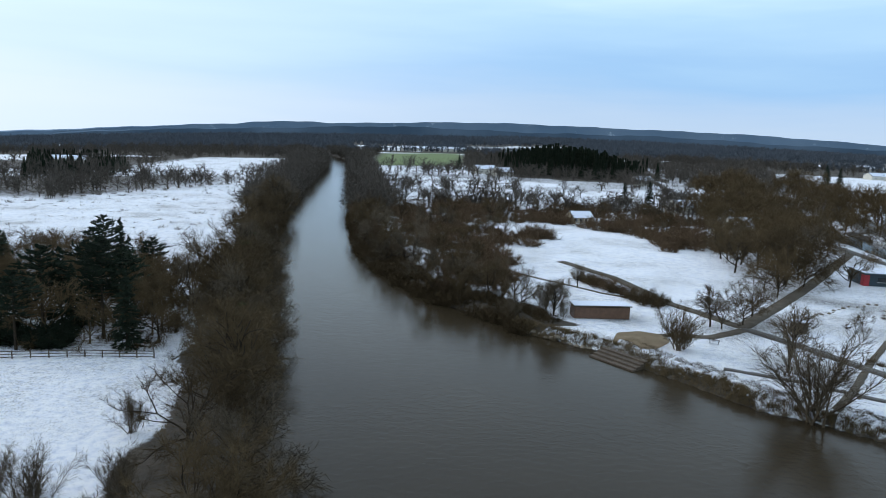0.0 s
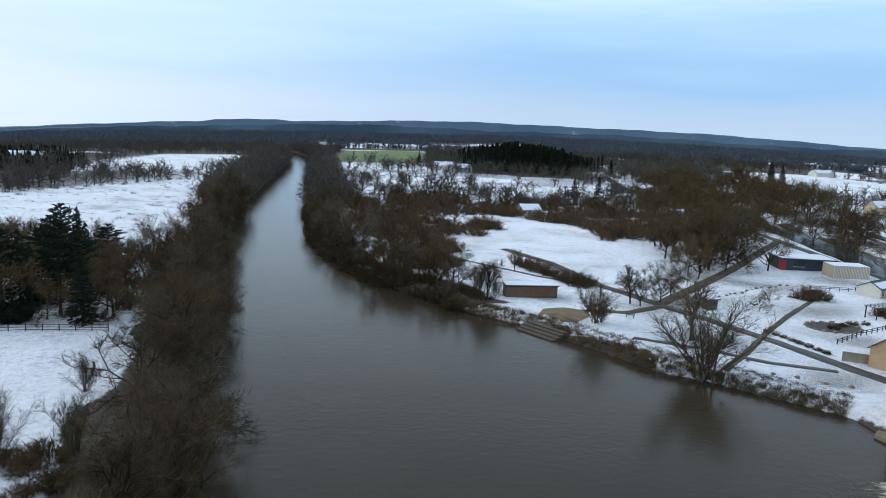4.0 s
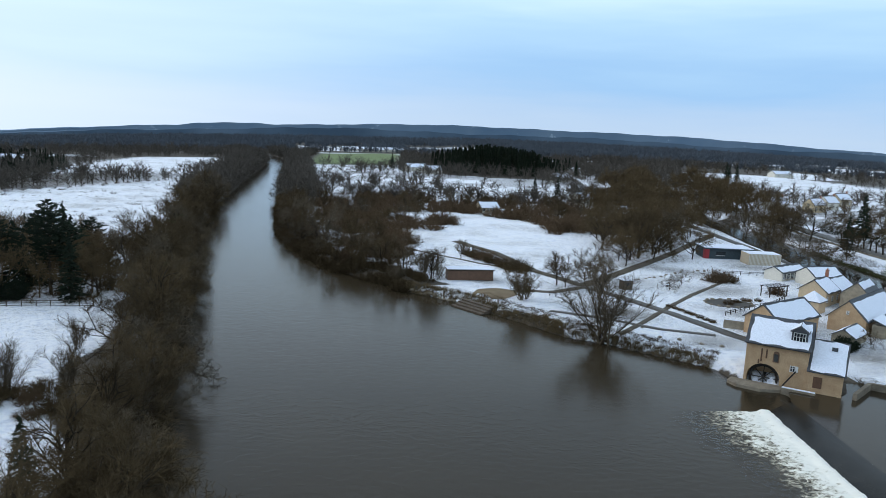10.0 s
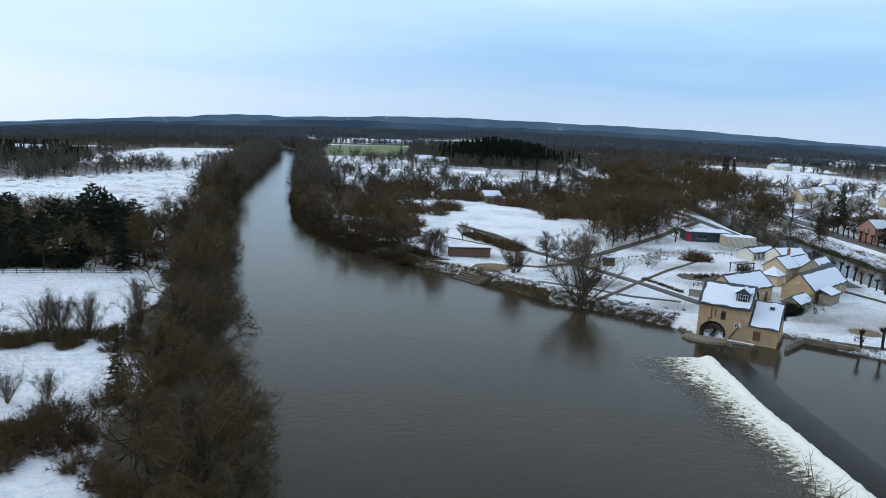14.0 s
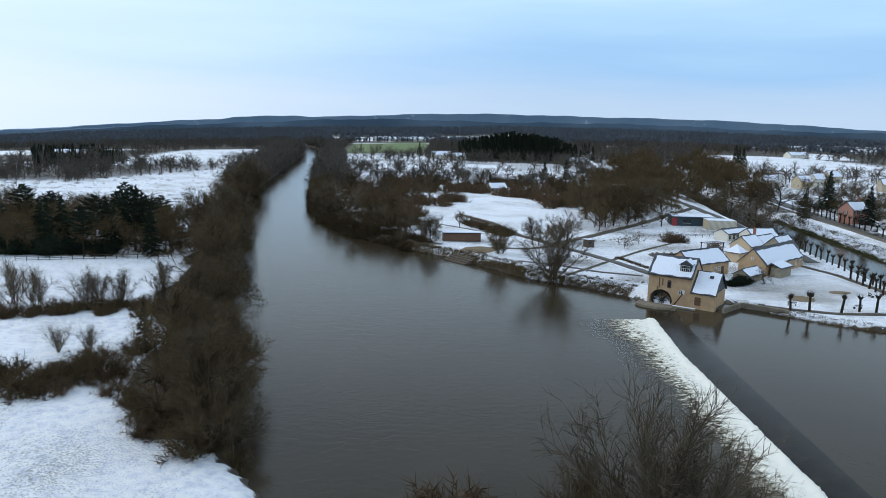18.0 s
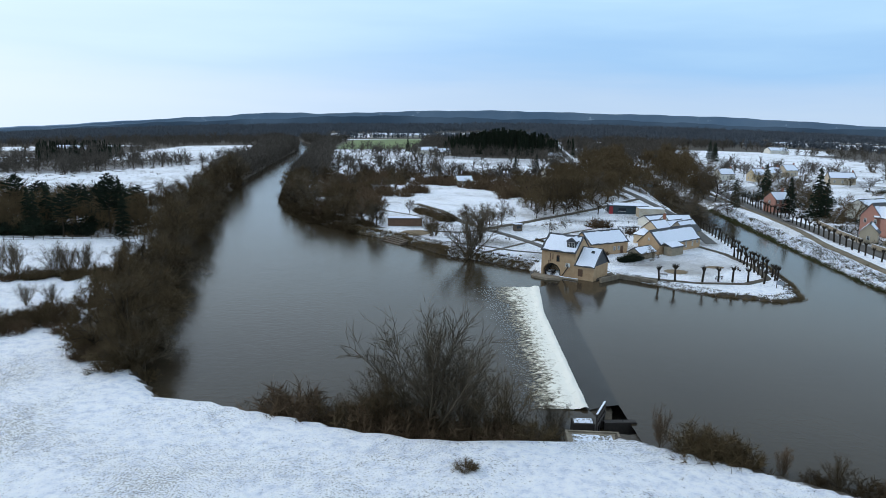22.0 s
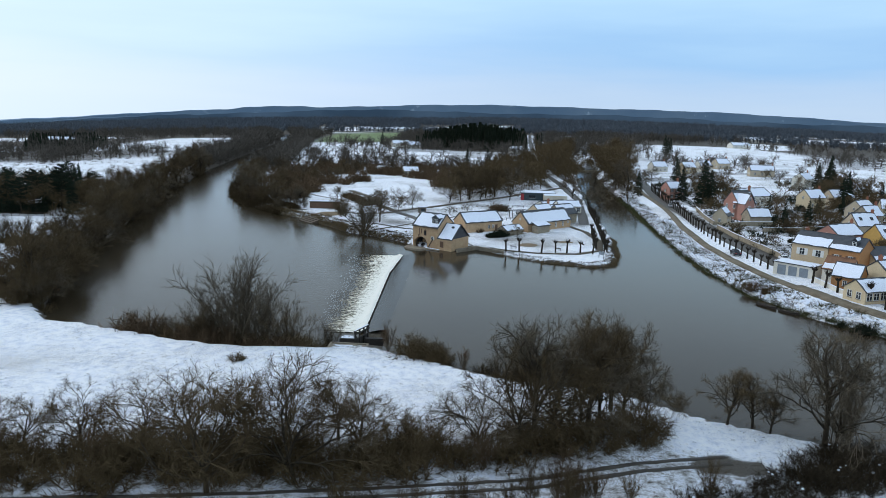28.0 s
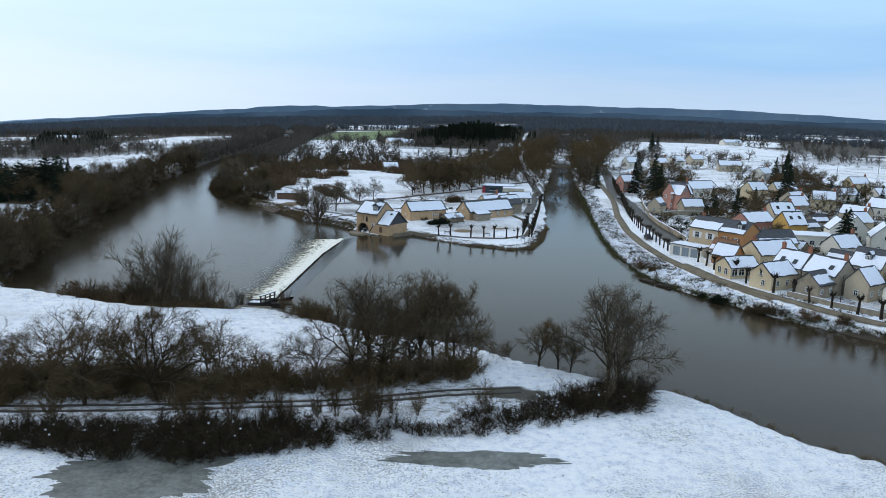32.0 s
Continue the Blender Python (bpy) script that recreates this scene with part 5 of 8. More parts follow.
# big dormer with a white many-paned window
dorm = part("dormer", box(6.0, 8.2, 0.9, 4.0, ME_ + 0.2, ME_ + 2.45, M_SLATE), mill, "slate-hung dormer")
v = [(5.75, 0.5, ME_ + 2.3), (8.45, 0.5, ME_ + 2.3), (7.1, 0.5, ME_ + 3.3), (5.75, 4.3, ME_ + 2.3), (8.45, 4.3, ME_ + 2.3), (7.1, 4.3, ME_ + 3.3)]
part("dormer_roof", mesh_from("dormer_roof", v, [(0, 1, 2), (3, 5, 4), (0, 2, 5, 3), (1, 4, 5, 2), (0, 3, 4, 1)], M_SLATE), dorm)
v = [(5.83, 0.9, ME_ + 2.44), (7.05, 0.9, ME_ + 3.33), (7.05, 4.2, ME_ + 3.33), (5.83, 4.2, ME_ + 2.44), (8.37, 0.9, ME_ + 2.44), (7.15, 0.9, ME_ + 3.33), (7.15, 4.2, ME_ + 3.33), (8.37, 4.2, ME_ + 2.44)]
part("dormer_snow", mesh_from("dormer_snow", v, [(0, 1, 2, 3), (4, 5, 6, 7)], M_SNOW), dorm, "thin white snow")
fm, pm, sm = window_meshes(1.7, 1.6, M_WHITE, 3)
w_ = part("dormer_window", fm, dorm, "white many-paned window", m=pose(7.1, 0.88, ME_ + 0.6))
part("pane", pm, w_)
# the arched window, slits and a small window of the front
bm = bmesh.new()
box_bm(bm, -0.42, 0.42, -0.06, 0.05, 0, 1.3)
bmesh.ops.create_cone(bm, cap_ends=True, segments=16, radius1=0.42, radius2=0.42, depth=0.11, matrix=pose(0, -0.005, 1.3, 90))
aw = part("arched_window", (bm, M_BROWNDOOR), mill, "brown arched window", m=pose(4.3, -0.004, 4.2))
part("pane", box(-0.28, 0.28, -0.075, -0.065, 0.15, 1.3, M_GLASS), aw)
for u, z0, z1 in ((2.25, 4.0, 6.1), (2.95, 4.6, 6.0), (1.9, 3.6, 4.3)):
    part("wall_groove", box(u - 0.11, u + 0.11, -0.03, 0.03, z0, z1, M_BROWNDOOR), mill)
fm, pm, sm = window_meshes(0.75, 0.95, M_WHITE, 1)
w_ = part("window", fm, mill, m=pose(6.7, -0.01, 3.2))
part("pane", pm, w_)
part("shutter", shutter_mesh(0.38, 0.95, M_WHITE), mill, m=pose(7.28, -0.01, 3.2))
# the wheel
wheel = part("mill_wheel", box(-0.2, 0.2, -0.1, 2.6, -0.2, 0.2, M_DARKWOOD), mill, "dark timber mill wheel", m=pose(WHEEL_U, 0.6, WHEEL_Z))
for y in (0.1, 2.0):
    bm = bmesh.new()
    n = 32
    ring = []
    for k in range(n):
        c, s = math.cos(2 * math.pi * k / n), math.sin(2 * math.pi * k / n)
        ring.append([bm.verts.new((r * c, yy, r * s)) for r, yy in ((1.75, y), (2.1, y), (2.1, y + 0.12), (1.75, y + 0.12))])
    for k in range(n):
        for q in range(4):
            bm.faces.new((ring[k][q], ring[k][(q + 1) % 4], ring[(k + 1) % n][(q + 1) % 4], ring[(k + 1) % n][q]))
    part("rim", (bm, M_DARKWOOD), wheel)
for k in range(16):
    bm = bmesh.new()
    box_bm(bm, 1.65, 2.18, 0.12, 2.05, -0.04, 0.04, pose(0, 0, 0, 0, k * 22.5, 0))
    part("paddle", (bm, M_DARKWOOD), wheel)
for k in range(8):
    bm = bmesh.new()
    box_bm(bm, 0.15, 1.8, 0.12, 0.24, -0.06, 0.06, pose(0, 0, 0, 0, k * 45, 0))
    part("spoke", (bm, M_DARKWOOD), wheel)
part("splash", box(-0.35, 0.4, -0.12, 0.1, -1.5, -1.28, M_SNOW, bevel=0.06), wheel, "white splash below the wheel")
# the lower wing, its gable hung with slate
WL, WD, WE, WR = 4.8, 8.6, 4.1, 7.8
bm = bmesh.new()
box_bm(bm, 0, WL, 0, WD, -1.0, WE)
part("wing_wall", (bm, M_STONE), mill, m=pose(ML, -0.25, 0))
v = [(0, 0, WE), (WL, 0, WE), (0, WD, WE), (WL, WD, WE), (0, WD / 2, WR - 0.15), (WL, WD / 2, WR - 0.15)]
part("wing_gable", mesh_from("wing_gable", v, [(0, 2, 4), (1, 5, 3), (0, 4, 5, 1), (2, 3, 5, 4), (0, 1, 3, 2)], M_SLATE), mill, "slate-hung gable", m=pose(ML, -0.25, 0))
for side in (-1, 1):
    rf = part("roof_slope", slope_slab(WL, WD, WE, WR, side, 0.3, 0.15, M_SLATE), mill, m=pose(ML + WL / 2 + 0.15, WD / 2 - 0.25, 0))
    part("snow", snow_slab(WL, WD, WE, WR, side, 0.3, 0.155, 50 + side, 0.02, 0.96, 0.08, 0.96), rf, "thin white snow")
part("skylight", box(-0.4, 0.4, -0.3, 0.3, -0.05, 0.3, M_GLASS), mill, "dark roof window", m=pose(ML + 3.2, 2.9, 6.85, 41))
dr = part("door", box(-0.6, 0.6, -0.05, 0.05, 0, 1.7, M_BROWNDOOR, bevel=0.01), mill, "brown plank shutter door", m=pose(ML + 1.5, -0.26, 1.5))
part("handle", box(0.4, 0.46, -0.1, -0.05, 0.8, 0.95, M_METAL), dr)
# stone apron before the wheel, and the snow-covered beam
bm = bmesh.new()
q = [(-1.8, -0.05), (6.4, -0.05), (5.6, -1.5), (3.0, -2.8), (-0.6, -2.6), (-2.2, -1.2)]
a = [bm.verts.new((x, y, -1.4)) for x, y in q]
b = [bm.verts.new((x * 0.97, y * 0.93, 0.75 if y > -1 else 0.45)) for x, y in q]
bm.faces.new(a[::-1])
bm.faces.new(b)
for k in range(6):
    bm.faces.new((a[k], a[(k + 1) % 6], b[(k + 1) % 6], b[k]))
part("stone_apron", (bm, M_RUBBLE), mill, "worn brown stone apron")
bw = part("beam", box(5.6, 10.2, -1.7, -1.1, -1.2, 1.0, M_RUBBLE, bevel=0.05), mill)
part("snow", box(5.65, 10.15, -1.66, -1.14, 1.002, 1.1, M_SNOW, bevel=0.03), bw, "white snow on the beam")
part("brace", box(-0.1, 0.1, -0.1, 0.1, 0, 3.0, M_DARKWOOD), mill, m=pose(5.6, -0.35, 0.9, 0, 32, 0))
# quay wall beside the mill
quay_wall = thing("quay_wall", pose(0, 0, 0), "old mossy stone quay wall beside the mill", "wall", kind="structure")
for (ax, ay), (bx, by) in (((84.2, 58.8), (90, 63.5)), ((90, 63.5), (97, 57.5))):
    L_ = math.dist((ax, ay), (bx, by))
    part("wall_run", box(0, L_, -0.3, 0.3, -1.0, 1.75, M_RUBBLE, pose(ax, ay, 0, 0, 0, math.degrees(math.atan2(by - ay, bx - ax))), 0.04), quay_wall)

# ---- farm buildings behind the mill ----
house("long cream stone barn with slate roof under snow", 92.9, 92.5, 29, 14.0, 6.8, 3.3, 6.0, M_STONE, (0.02, 0.93), rows=[("f", 1.0, 2, 0.8, 1.1, 2.0, 3.6), ("l", 1.0, 1, 0.8, 1.0, 0, 0)],
      door=("f", 4.8), name="barn", category="barn")
b2 = house("large cream barn, snowy slate roof, lean-to porch", 114.8, 99.4, 38, 21.0, 6.8, 2.9, 6.2, M_STONE, (0.02, 0.86), rows=[("f", 0.8, 3, 0.7, 1.6, -0.5, 6.5), ("f", 1.6, 1, 0.8, 0.7, 9.0, 9.0), ("l", 3.6, 1, 0.5, 0.7, 0, 0)],
           name="barn", category="barn")
part("porch", box(-9.4, -3.6, -6.6, -4.2, -0.4, 2.3, W_STONE), b2)
v = [(-9.8, -7.0, 2.2), (-3.2, -7.0, 2.2), (-3.2, -4.1, 3.25), (-9.8, -4.1, 3.25), (-9.8, -7.0, 2.36), (-3.2, -7.0, 2.36), (-3.2, -4.1, 3.41), (-9.8, -4.1, 3.41)]
pr = part("porch_roof", mesh_from("porch_roof", v, [(0, 1, 2, 3), (4, 5, 6, 7), (0, 1, 5, 4), (1, 2, 6, 5), (2, 3, 7, 6), (3, 0, 4, 7)], M_SLATE), b2)
v = [(-9.6, -6.8, 2.5), (-3.4, -6.8, 2.5), (-3.4, -4.15, 3.47), (-9.6, -4.15, 3.47)]
part("snow", mesh_from("snow", v, [(0, 1, 2, 3)], M_SNOW), pr, "thin white snow")
house("small stone lean-to with snowy roof", 102.6, 86.4, 38, 7.4, 3.8, 1.7, 2.9, W_STONE, name="shed", category="shed", gutter=False)
house("cream cottage with white-covered roof behind the barns", 117.6, 118.6, 36, 7.4, 6.0, 3.3, 5.7, W_YELLOW, rows=[("f", 1.0, 3, 0.9, 1.2, -3, 3)], chimneys=[(3.6, 0, 7.2)], name="cottage", category="cottage")
house("low cream cottage joined to its neighbour", 124.6, 123.4, 36, 9.0, 5.8, 2.9, 5.0, M_STONE, rows=[("f", 0.9, 3, 0.9, 1.2, -3, 3)], name="cottage", category="cottage")
house("brown stone outbuilding with partly snowy roof", 124.2, 113.4, 40, 9.0, 6.0, 3.6, 6.4, W_STONE, (0.55, 0.95), name="outbuilding", category="outbuilding")
pav = thing("pavilion", pose(110.6, 110.0, mesh_height(110.6, 110.0), 0, 0, 36), "small cream pavilion with a pyramid roof", "pavilion")
part("wall", box(-2, 2, -2, 2, -0.5, 2.6, W_YELLOW), pav)
v = [(-2.4, -2.4, 2.5), (2.4, -2.4, 2.5), (2.4, 2.4, 2.5), (-2.4, 2.4, 2.5), (0, 0, 4.5)]
part("roof", mesh_from("roof", v, [(0, 1, 4), (1, 2, 4), (2, 3, 4), (3, 0, 4), (0, 3, 2, 1)], M_SLATE), pav)
v = [(x * 0.94, y * 0.94, zz + 0.17) for x, y, zz in v]
part("snow", mesh_from("snow", v, [(0, 1, 4), (1, 2, 4), (2, 3, 4), (3, 0, 4)], M_SNOW), pav, "thin white snow")
KEEP_OUT.append((110.6, 110.0, 5))

# ---- modern visitor building ----
vis = thing("visitor_centre", pose(127.5, 181.0, mesh_height(126.5, 178), 0, 0, -8) @ Matrix.Diagonal((0.78, 1, 0.88, 1)), "dark teal flat-roofed building with a red end wall", "building")
KEEP_OUT += [(122, 180, 9), (132, 178, 9), (130, 186, 10)]
part("wall", box(-10, 8.5, -4, 5, -0.6, 3.4, M_TEAL), vis)
part("red_panel", box(-10.06, -8.3, -4.08, -4.004, -0.3, 3.2, M_RED), vis)
part("red_panel", box(-10.09, -10.02, -4.0, -2.4, -0.3, 3.2, M_RED), vis)
part("roof", box(-10.5, 9.2, -4.8, 5.6, 3.4, 3.75, M_TEAL, bevel=0.03), vis)
flat_slab("snow", -10.2, 8.9, -4.3, 5.3, 3.752, 0.12, M_SNOW, vis, "white snow on the flat roof")
wpart = part("window", box(-5.6, -2.0, -4.12, -4.003, 1.2, 2.5, M_GLASS), vis, "long light window")
part("frame", box(-5.75, -1.85, -4.09, -4.002, 1.05, 1.2, M_WHITE), wpart)
annex = thing("timber_annex", pose(132.5, 169.5, mesh_height(132.5, 170), 0, 0, -6) @ Matrix.Diagonal((0.8, 1, 1.05, 1)), "pale vertical timber-clad annex", "annex")
part("wall", box(-6.0, 6.0, -3.0, 3.0, -0.6, 3.1, W_BEIGE), annex)
for k in range(24):
    part("batten", box(-5.9 + k * 0.5, -5.72 + k * 0.5, -3.09, -3.004, -0.3, 3.1, W_WHITE), annex)
flat_slab("snow", -5.9, 5.9, -2.9, 2.9, 3.104, 0.12, M_SNOW, annex, "white snow on the flat roof")
KEEP_OUT.append((136, 170.5, 8))
house("dark pavilion with hipped snowy roof", 131.5, 139.5, 10, 9.0, 6.5, 2.7, 4.6, W_WHITE, rows=[("f", 0.6, 4, 1.3, 1.6, -3.3, 3.3)], name="pavilion", category="pavilion")
house("glazed greenhouse with partly snowy roof", 127.0, 147.5, 30, 12.0, 5.0, 2.3, 3.6, W_WHITE, (0.1, 0.8), rows=[("f", 0.5, 6, 1.4, 1.5, -4.8, 4.8)], name="greenhouse", category="greenhouse")

# ---- timber shelter and landing in the park ----
shelter = thing("shelter", pose(39.2, 135.5, mesh_height(39.2, 135.5), 0, 0, 3), "long open timber shelter with snow on its roof", "shelter")
KEEP_OUT.append((41, 134.5, 7))
part("back_wall", box(-5.4, 5.4, 1.4, 1.6, -0.3, 2.5, M_BROWNDOOR), shelter)
part("side_wall", box(-5.5, -5.3, -1.5, 1.6, -0.3, 2.5, M_BROWNDOOR), shelter)
part("side_wall", box(5.3, 5.5, -1.5, 1.6, -0.3, 2.5, M_BROWNDOOR), shelter)
for k in range(5):
    part("post", box(-5.3 + k * 2.62, -5.12 + k * 2.62, -1.5, -1.32, -0.3, 2.45, M_WOOD), shelter)
part("front_rail", box(-5.3, 5.3, -1.56, -1.5, 0.1, 2.3, M_BROWNDOOR), shelter, "brown front boards")
part("bench", box(-5.0, 5.0, 0.9, 1.38, 0.4, 0.5, M_WOOD, bevel=0.02), shelter)
part("roof", box(-5.8, 5.8, -1.9, 1.95, 2.5, 2.68, M_WOOD, bevel=0.02), shelter)
flat_slab("snow", -5.7, 5.7, -1.8, 1.85, 2.684, 0.12, M_SNOW, shelter, "white snow on the roof")
landing = thing("landing_steps", pose(37.2, 113.2, 0, 0, 0, -56), "broad timber landing steps down to the river", "steps")
for k in range(4):
    part("step", box(-4.6, 4.6, -2.6 + k * 0.95, -1.65 + k * 0.95, -1.0, 0.25 + k * 0.32, M_WOOD, bevel=0.03), landing)
beach_pts = [(37.5, 119.5), (40.2, 114.0), (44, 115), (47.5, 119), (48, 123.5), (44, 125.5), (39.5, 124)]
beach_r = resample(beach_pts + beach_pts[:1], 40)[:-1]
bc = np.mean(beach_r, axis=0)
v = [(x, y, mesh_height(x, y) + 0.06) for x, y in beach_r] + [(bc[0] + (x - bc[0]) * 0.5, bc[1] + (y - bc[1]) * 0.5, mesh_height(bc[0] + (x - bc[0]) * 0.5, bc[1] + (y - bc[1]) * 0.5) + 0.12) for x, y in beach_r] + [(bc[0], bc[1], mesh_height(*bc) + 0.13)]
n = len(beach_r)
f = [(k, (k + 1) % n, n + (k + 1) % n, n + k) for k in range(n)] + [(n + k, n + (k + 1) % n, 2 * n) for k in range(n)]
tagged(new("sand", mesh_from("sand", v, f, M_SAND, True)), "brown sandy beach behind the steps", "sand", kind="structure")
KEEP_OUT.append((46, 120, 7))

# ---- village on the east bank ----
# the tall yellow and orange house by the road
A = house("tall yellow house with slate roof half under snow", 170.6, 32.5, -52, 9.8, 9.6, 6.9, 9.4, W_YELLOW, (0.0, 0.62), rows=[("f", 4.2, 2, 1.3, 1.6, -2.0, 2.4), ("f", 1.2, 2, 1.1, 1.5, -1.5, 1.6)],
          group=VG, shutters=M_WHITE, chimneys=[(-3.5, 0.5, 10.0)])
B = house("orange-rendered wing with dark slate roof", 175.4, 26.4, -52, 8.0, 9.4, 6.8, 9.3, W_ORANGE, (0.0, 0.35), rows=[("f", 4.0, 2, 1.1, 1.4, -1.8, 1.8), ("f", 1.0, 2, 1.1, 1.4, -1.8, 1.8)],
          group=VG, shutters=M_BROWNDOOR, dormers=[(-1, 1.5, 1.3)])
low = thing("garage", pose(163.5, 27.5, mesh_height(163.5, 27.5), 0, 0, -52), "low white garage with a snowy flat roof", "garage")
part("wall", box(-4.6, 4.6, -2.4, 2.4, -0.6, 2.7, W_WHITE), low)
flat_slab("roof", -4.9, 4.9, -2.7, 2.7, 2.702, 0.16, M_SLATE, low)
flat_slab("snow", -4.7, 4.7, -2.5, 2.4, 2.866, 0.1, M_SNOW, low, "white snow on the roof")
for k in range(3):
    part("garage_door", box(-3.6 + k * 2.6, -1.6 + k * 2.6, -2.47, -2.41, -0.1, 2.2, M_GREY), low)
KEEP_OUT.append((163.5, 27.5, 6))
house("pink gabled house with snowy roof", 197.5, 68.5, 24, 13.0, 8.5, 4.0, 6.6, W_PINK, rows=[("f", 1.0, 4, 1.0, 1.3, -4.5, 4.5), ("l", 3.2, 1, 0.9, 1.1, 0, 0)], group=VG, chimneys=[(5.5, 0, 7.6)])
house("gold-yellow house with skylights in a snowy roof", 206.0, 61.5, 14, 8.0, 8.0, 4.2, 7.6, W_GOLD, rows=[("f", 1.0, 2, 1.0, 1.3, -2, 2)], group=VG, skylights=[(-1, -1.5, 0.5), (-1, 1.5, 0.5)])
house("cream house with steep snowy roof", 212.0, 82.0, 10, 9.5, 8.0, 4.6, 8.0, W_BEIGE, rows=[("f", 1.0, 3, 1.0, 1.3, -3, 3), ("l", 4.2, 1, 0.9, 1.1, 0, 0)], group=VG, skylights=[(-1, -2, 0.5), (-1, 2, 0.5)], chimneys=[(4.2, 0, 8.8)])
wb = thing("flat_roofed_house", pose(205.0, 45.0, mesh_height(205, 45), 0, 0, -12), "white flat-roofed house under snow", "house", VG)
part("wall", box(-6, 6, -3.8, 3.8, -0.6, 3.4, W_WHITE), wb)
flat_slab("roof", -6.3, 6.3, -4.1, 4.1, 3.402, 0.2, W_WHITE, wb)
flat_slab("snow", -6.1, 6.1, -3.9, 3.9, 3.604, 0.12, M_SNOW, wb, "white snow on the roof")
for u in (-4.2, -1.4, 1.4, 4.2):
    add_window(wb, 12, 7.6, "f", u, 1.0, 1.4, 1.3)
KEEP_OUT.append((205, 45, 8))
house("white house with gable towards the street", 213.5, 48.0, 75, 8.0, 7.0, 4.8, 7.8, W_WHITE, rows=[("l", 1.0, 2, 0.9, 1.2, -1.6, 1.6), ("l", 3.8, 1, 0.9, 1.2, 0, 0), ("f", 1.0, 2, 0.9, 1.2, -2, 2)], group=VG)
house("white house with steep roof and snow", 220.5, 52.5, 70, 8.5, 7.0, 4.8, 7.8, W_WHITE, rows=[("l", 3.8, 1, 0.9, 1.2, 0, 0), ("l", 1.0, 2, 0.9, 1.2, -1.6, 1.6)], group=VG)
house("long cream house with deep snow on its roof", 177.5, 13.0, 20, 14.0, 8.0, 4.2, 6.9, W_CREAM, rows=[("f", 1.0, 4, 0.95, 1.3, -5, 5), ("f", 3.0, 1, 0.8, 0.9, 2.5, 2.5)], group=VG, chimneys=[(-6.0, 0, 7.8)])
house("small orange gabled outbuilding with snowy roof", 167.4, 13.0, -48, 6.5, 6.0, 3.2, 5.6, W_ORANGE, group=VG, rows=[("f", 1.0, 1, 0.9, 1.2, 0, 0)], name="outbuilding", category="outbuilding")
house("cream cottage with a glazed veranda", 165.8, 3.2, 16, 9.0, 6.2, 2.7, 4.6, W_CREAM, rows=[("f", 0.7, 4, 1.5, 1.6, -3.2, 3.2), ("l", 0.8, 2, 1.2, 1.5, -1.3, 1.3)], group=VG, name="cottage", category="cottage")
house("beige house with blue-grey snowy roof", 169.6, -6.6, 28, 9.5, 6.4, 3.3, 5.6, W_CREAM, rows=[("f", 0.9, 2, 0.9, 1.2, -2.4, 1.2), ("l", 2.8, 1, 0.8, 0.9, 0, 0), ("l", 0.9, 1, 0.9, 1.2, 0.8, 0.8)], group=VG, door=("f", 3.4))
house("stone house with snowy roof and brick chimneys", 176.2, -2.6, -58, 8.0, 8.0, 4.4, 7.4, W_BEIGE, rows=[("f", 1.0, 2, 0.9, 1.3, -2.2, 2.2)], group=VG, chimneys=[(-3.6, 0, 8.6), (3.6, 0, 8.6)], skylights=[(-1, -1.6, 0.35), (-1, 1.4, 0.3)])
house("stone house with wide snowy roof", 180.0, -9.6, -60, 8.6, 8.4, 4.4, 7.4, W_STONE, rows=[("f", 1.0, 2, 0.9, 1.3, -2.2, 2.2)], group=VG, chimneys=[(3.9, 0, 8.5)], skylights=[(-1, 1.8, 0.4)])
house("old stone cottage with patchy snow on slates", 175.2, -13.6, 32, 6.5, 5.6, 3.0, 5.2, W_STONE, (0.1, 0.7), rows=[("l", 1.0, 1, 0.8, 1.0, 0, 0), ("f", 0.9, 2, 0.8, 1.1, -1.8, 1.8)], group=VG, name="cottage", category="cottage")
house("narrow stone house with metal-grey roof", 184.6, -15.0, 32, 6.8, 5.6, 3.8, 6.6, W_BEIGE, (0.0, 0.97), rows=[("l", 1.0, 1, 0.9, 1.2, 0, 0), ("f", 1.0, 2, 0.9, 1.2, -1.8, 1.8)], group=VG)
house("tall cream house with dark slate and snow", 190.5, -7.5, -58, 8.0, 7.5, 5.6, 9.0, W_CREAM, (0.0, 0.7), rows=[("f", 3.6, 2, 0.9, 1.3, -2, 2), ("f", 1.0, 2, 0.9, 1.3, -2, 2), ("r", 3.6, 1, 0.9, 1.2, 0, 0)], group=VG, dormers=[(-1, 0.0, 1.4)])
house("white riverside house with brick-red garage", 188.8, -23.0, 28, 8.5, 7.0, 4.0, 7.0, W_WHITE, rows=[("l", 1.0, 1, 0.9, 1.2, 0, 0), ("l", 3.8, 1, 0.8, 1.0, 0, 0), ("f", 1.0, 2, 0.9, 1.2, -2, 2)], group=VG, chimneys=[(0, 0, 8.0)])
house("cream house with wide snowy roof", 200.0, -4.0, -58, 9.5, 8.0, 4.6, 7.8, W_CREAM, rows=[("f", 1.0, 3, 0.9, 1.3, -3, 3)], group=VG)
house("white house with two snowy gables", 219.0, 35.0, 65, 10.0, 8.0, 4.8, 8.2, W_WHITE, rows=[("l", 1.0, 2, 1.0, 1.3, -1.8, 1.8), ("l", 4.0, 1, 0.9, 1.2, 0, 0), ("f", 1.0, 3, 0.9, 1.2, -3, 3)], group=VG, dormers=[(-1, 1.0, 1.4)])
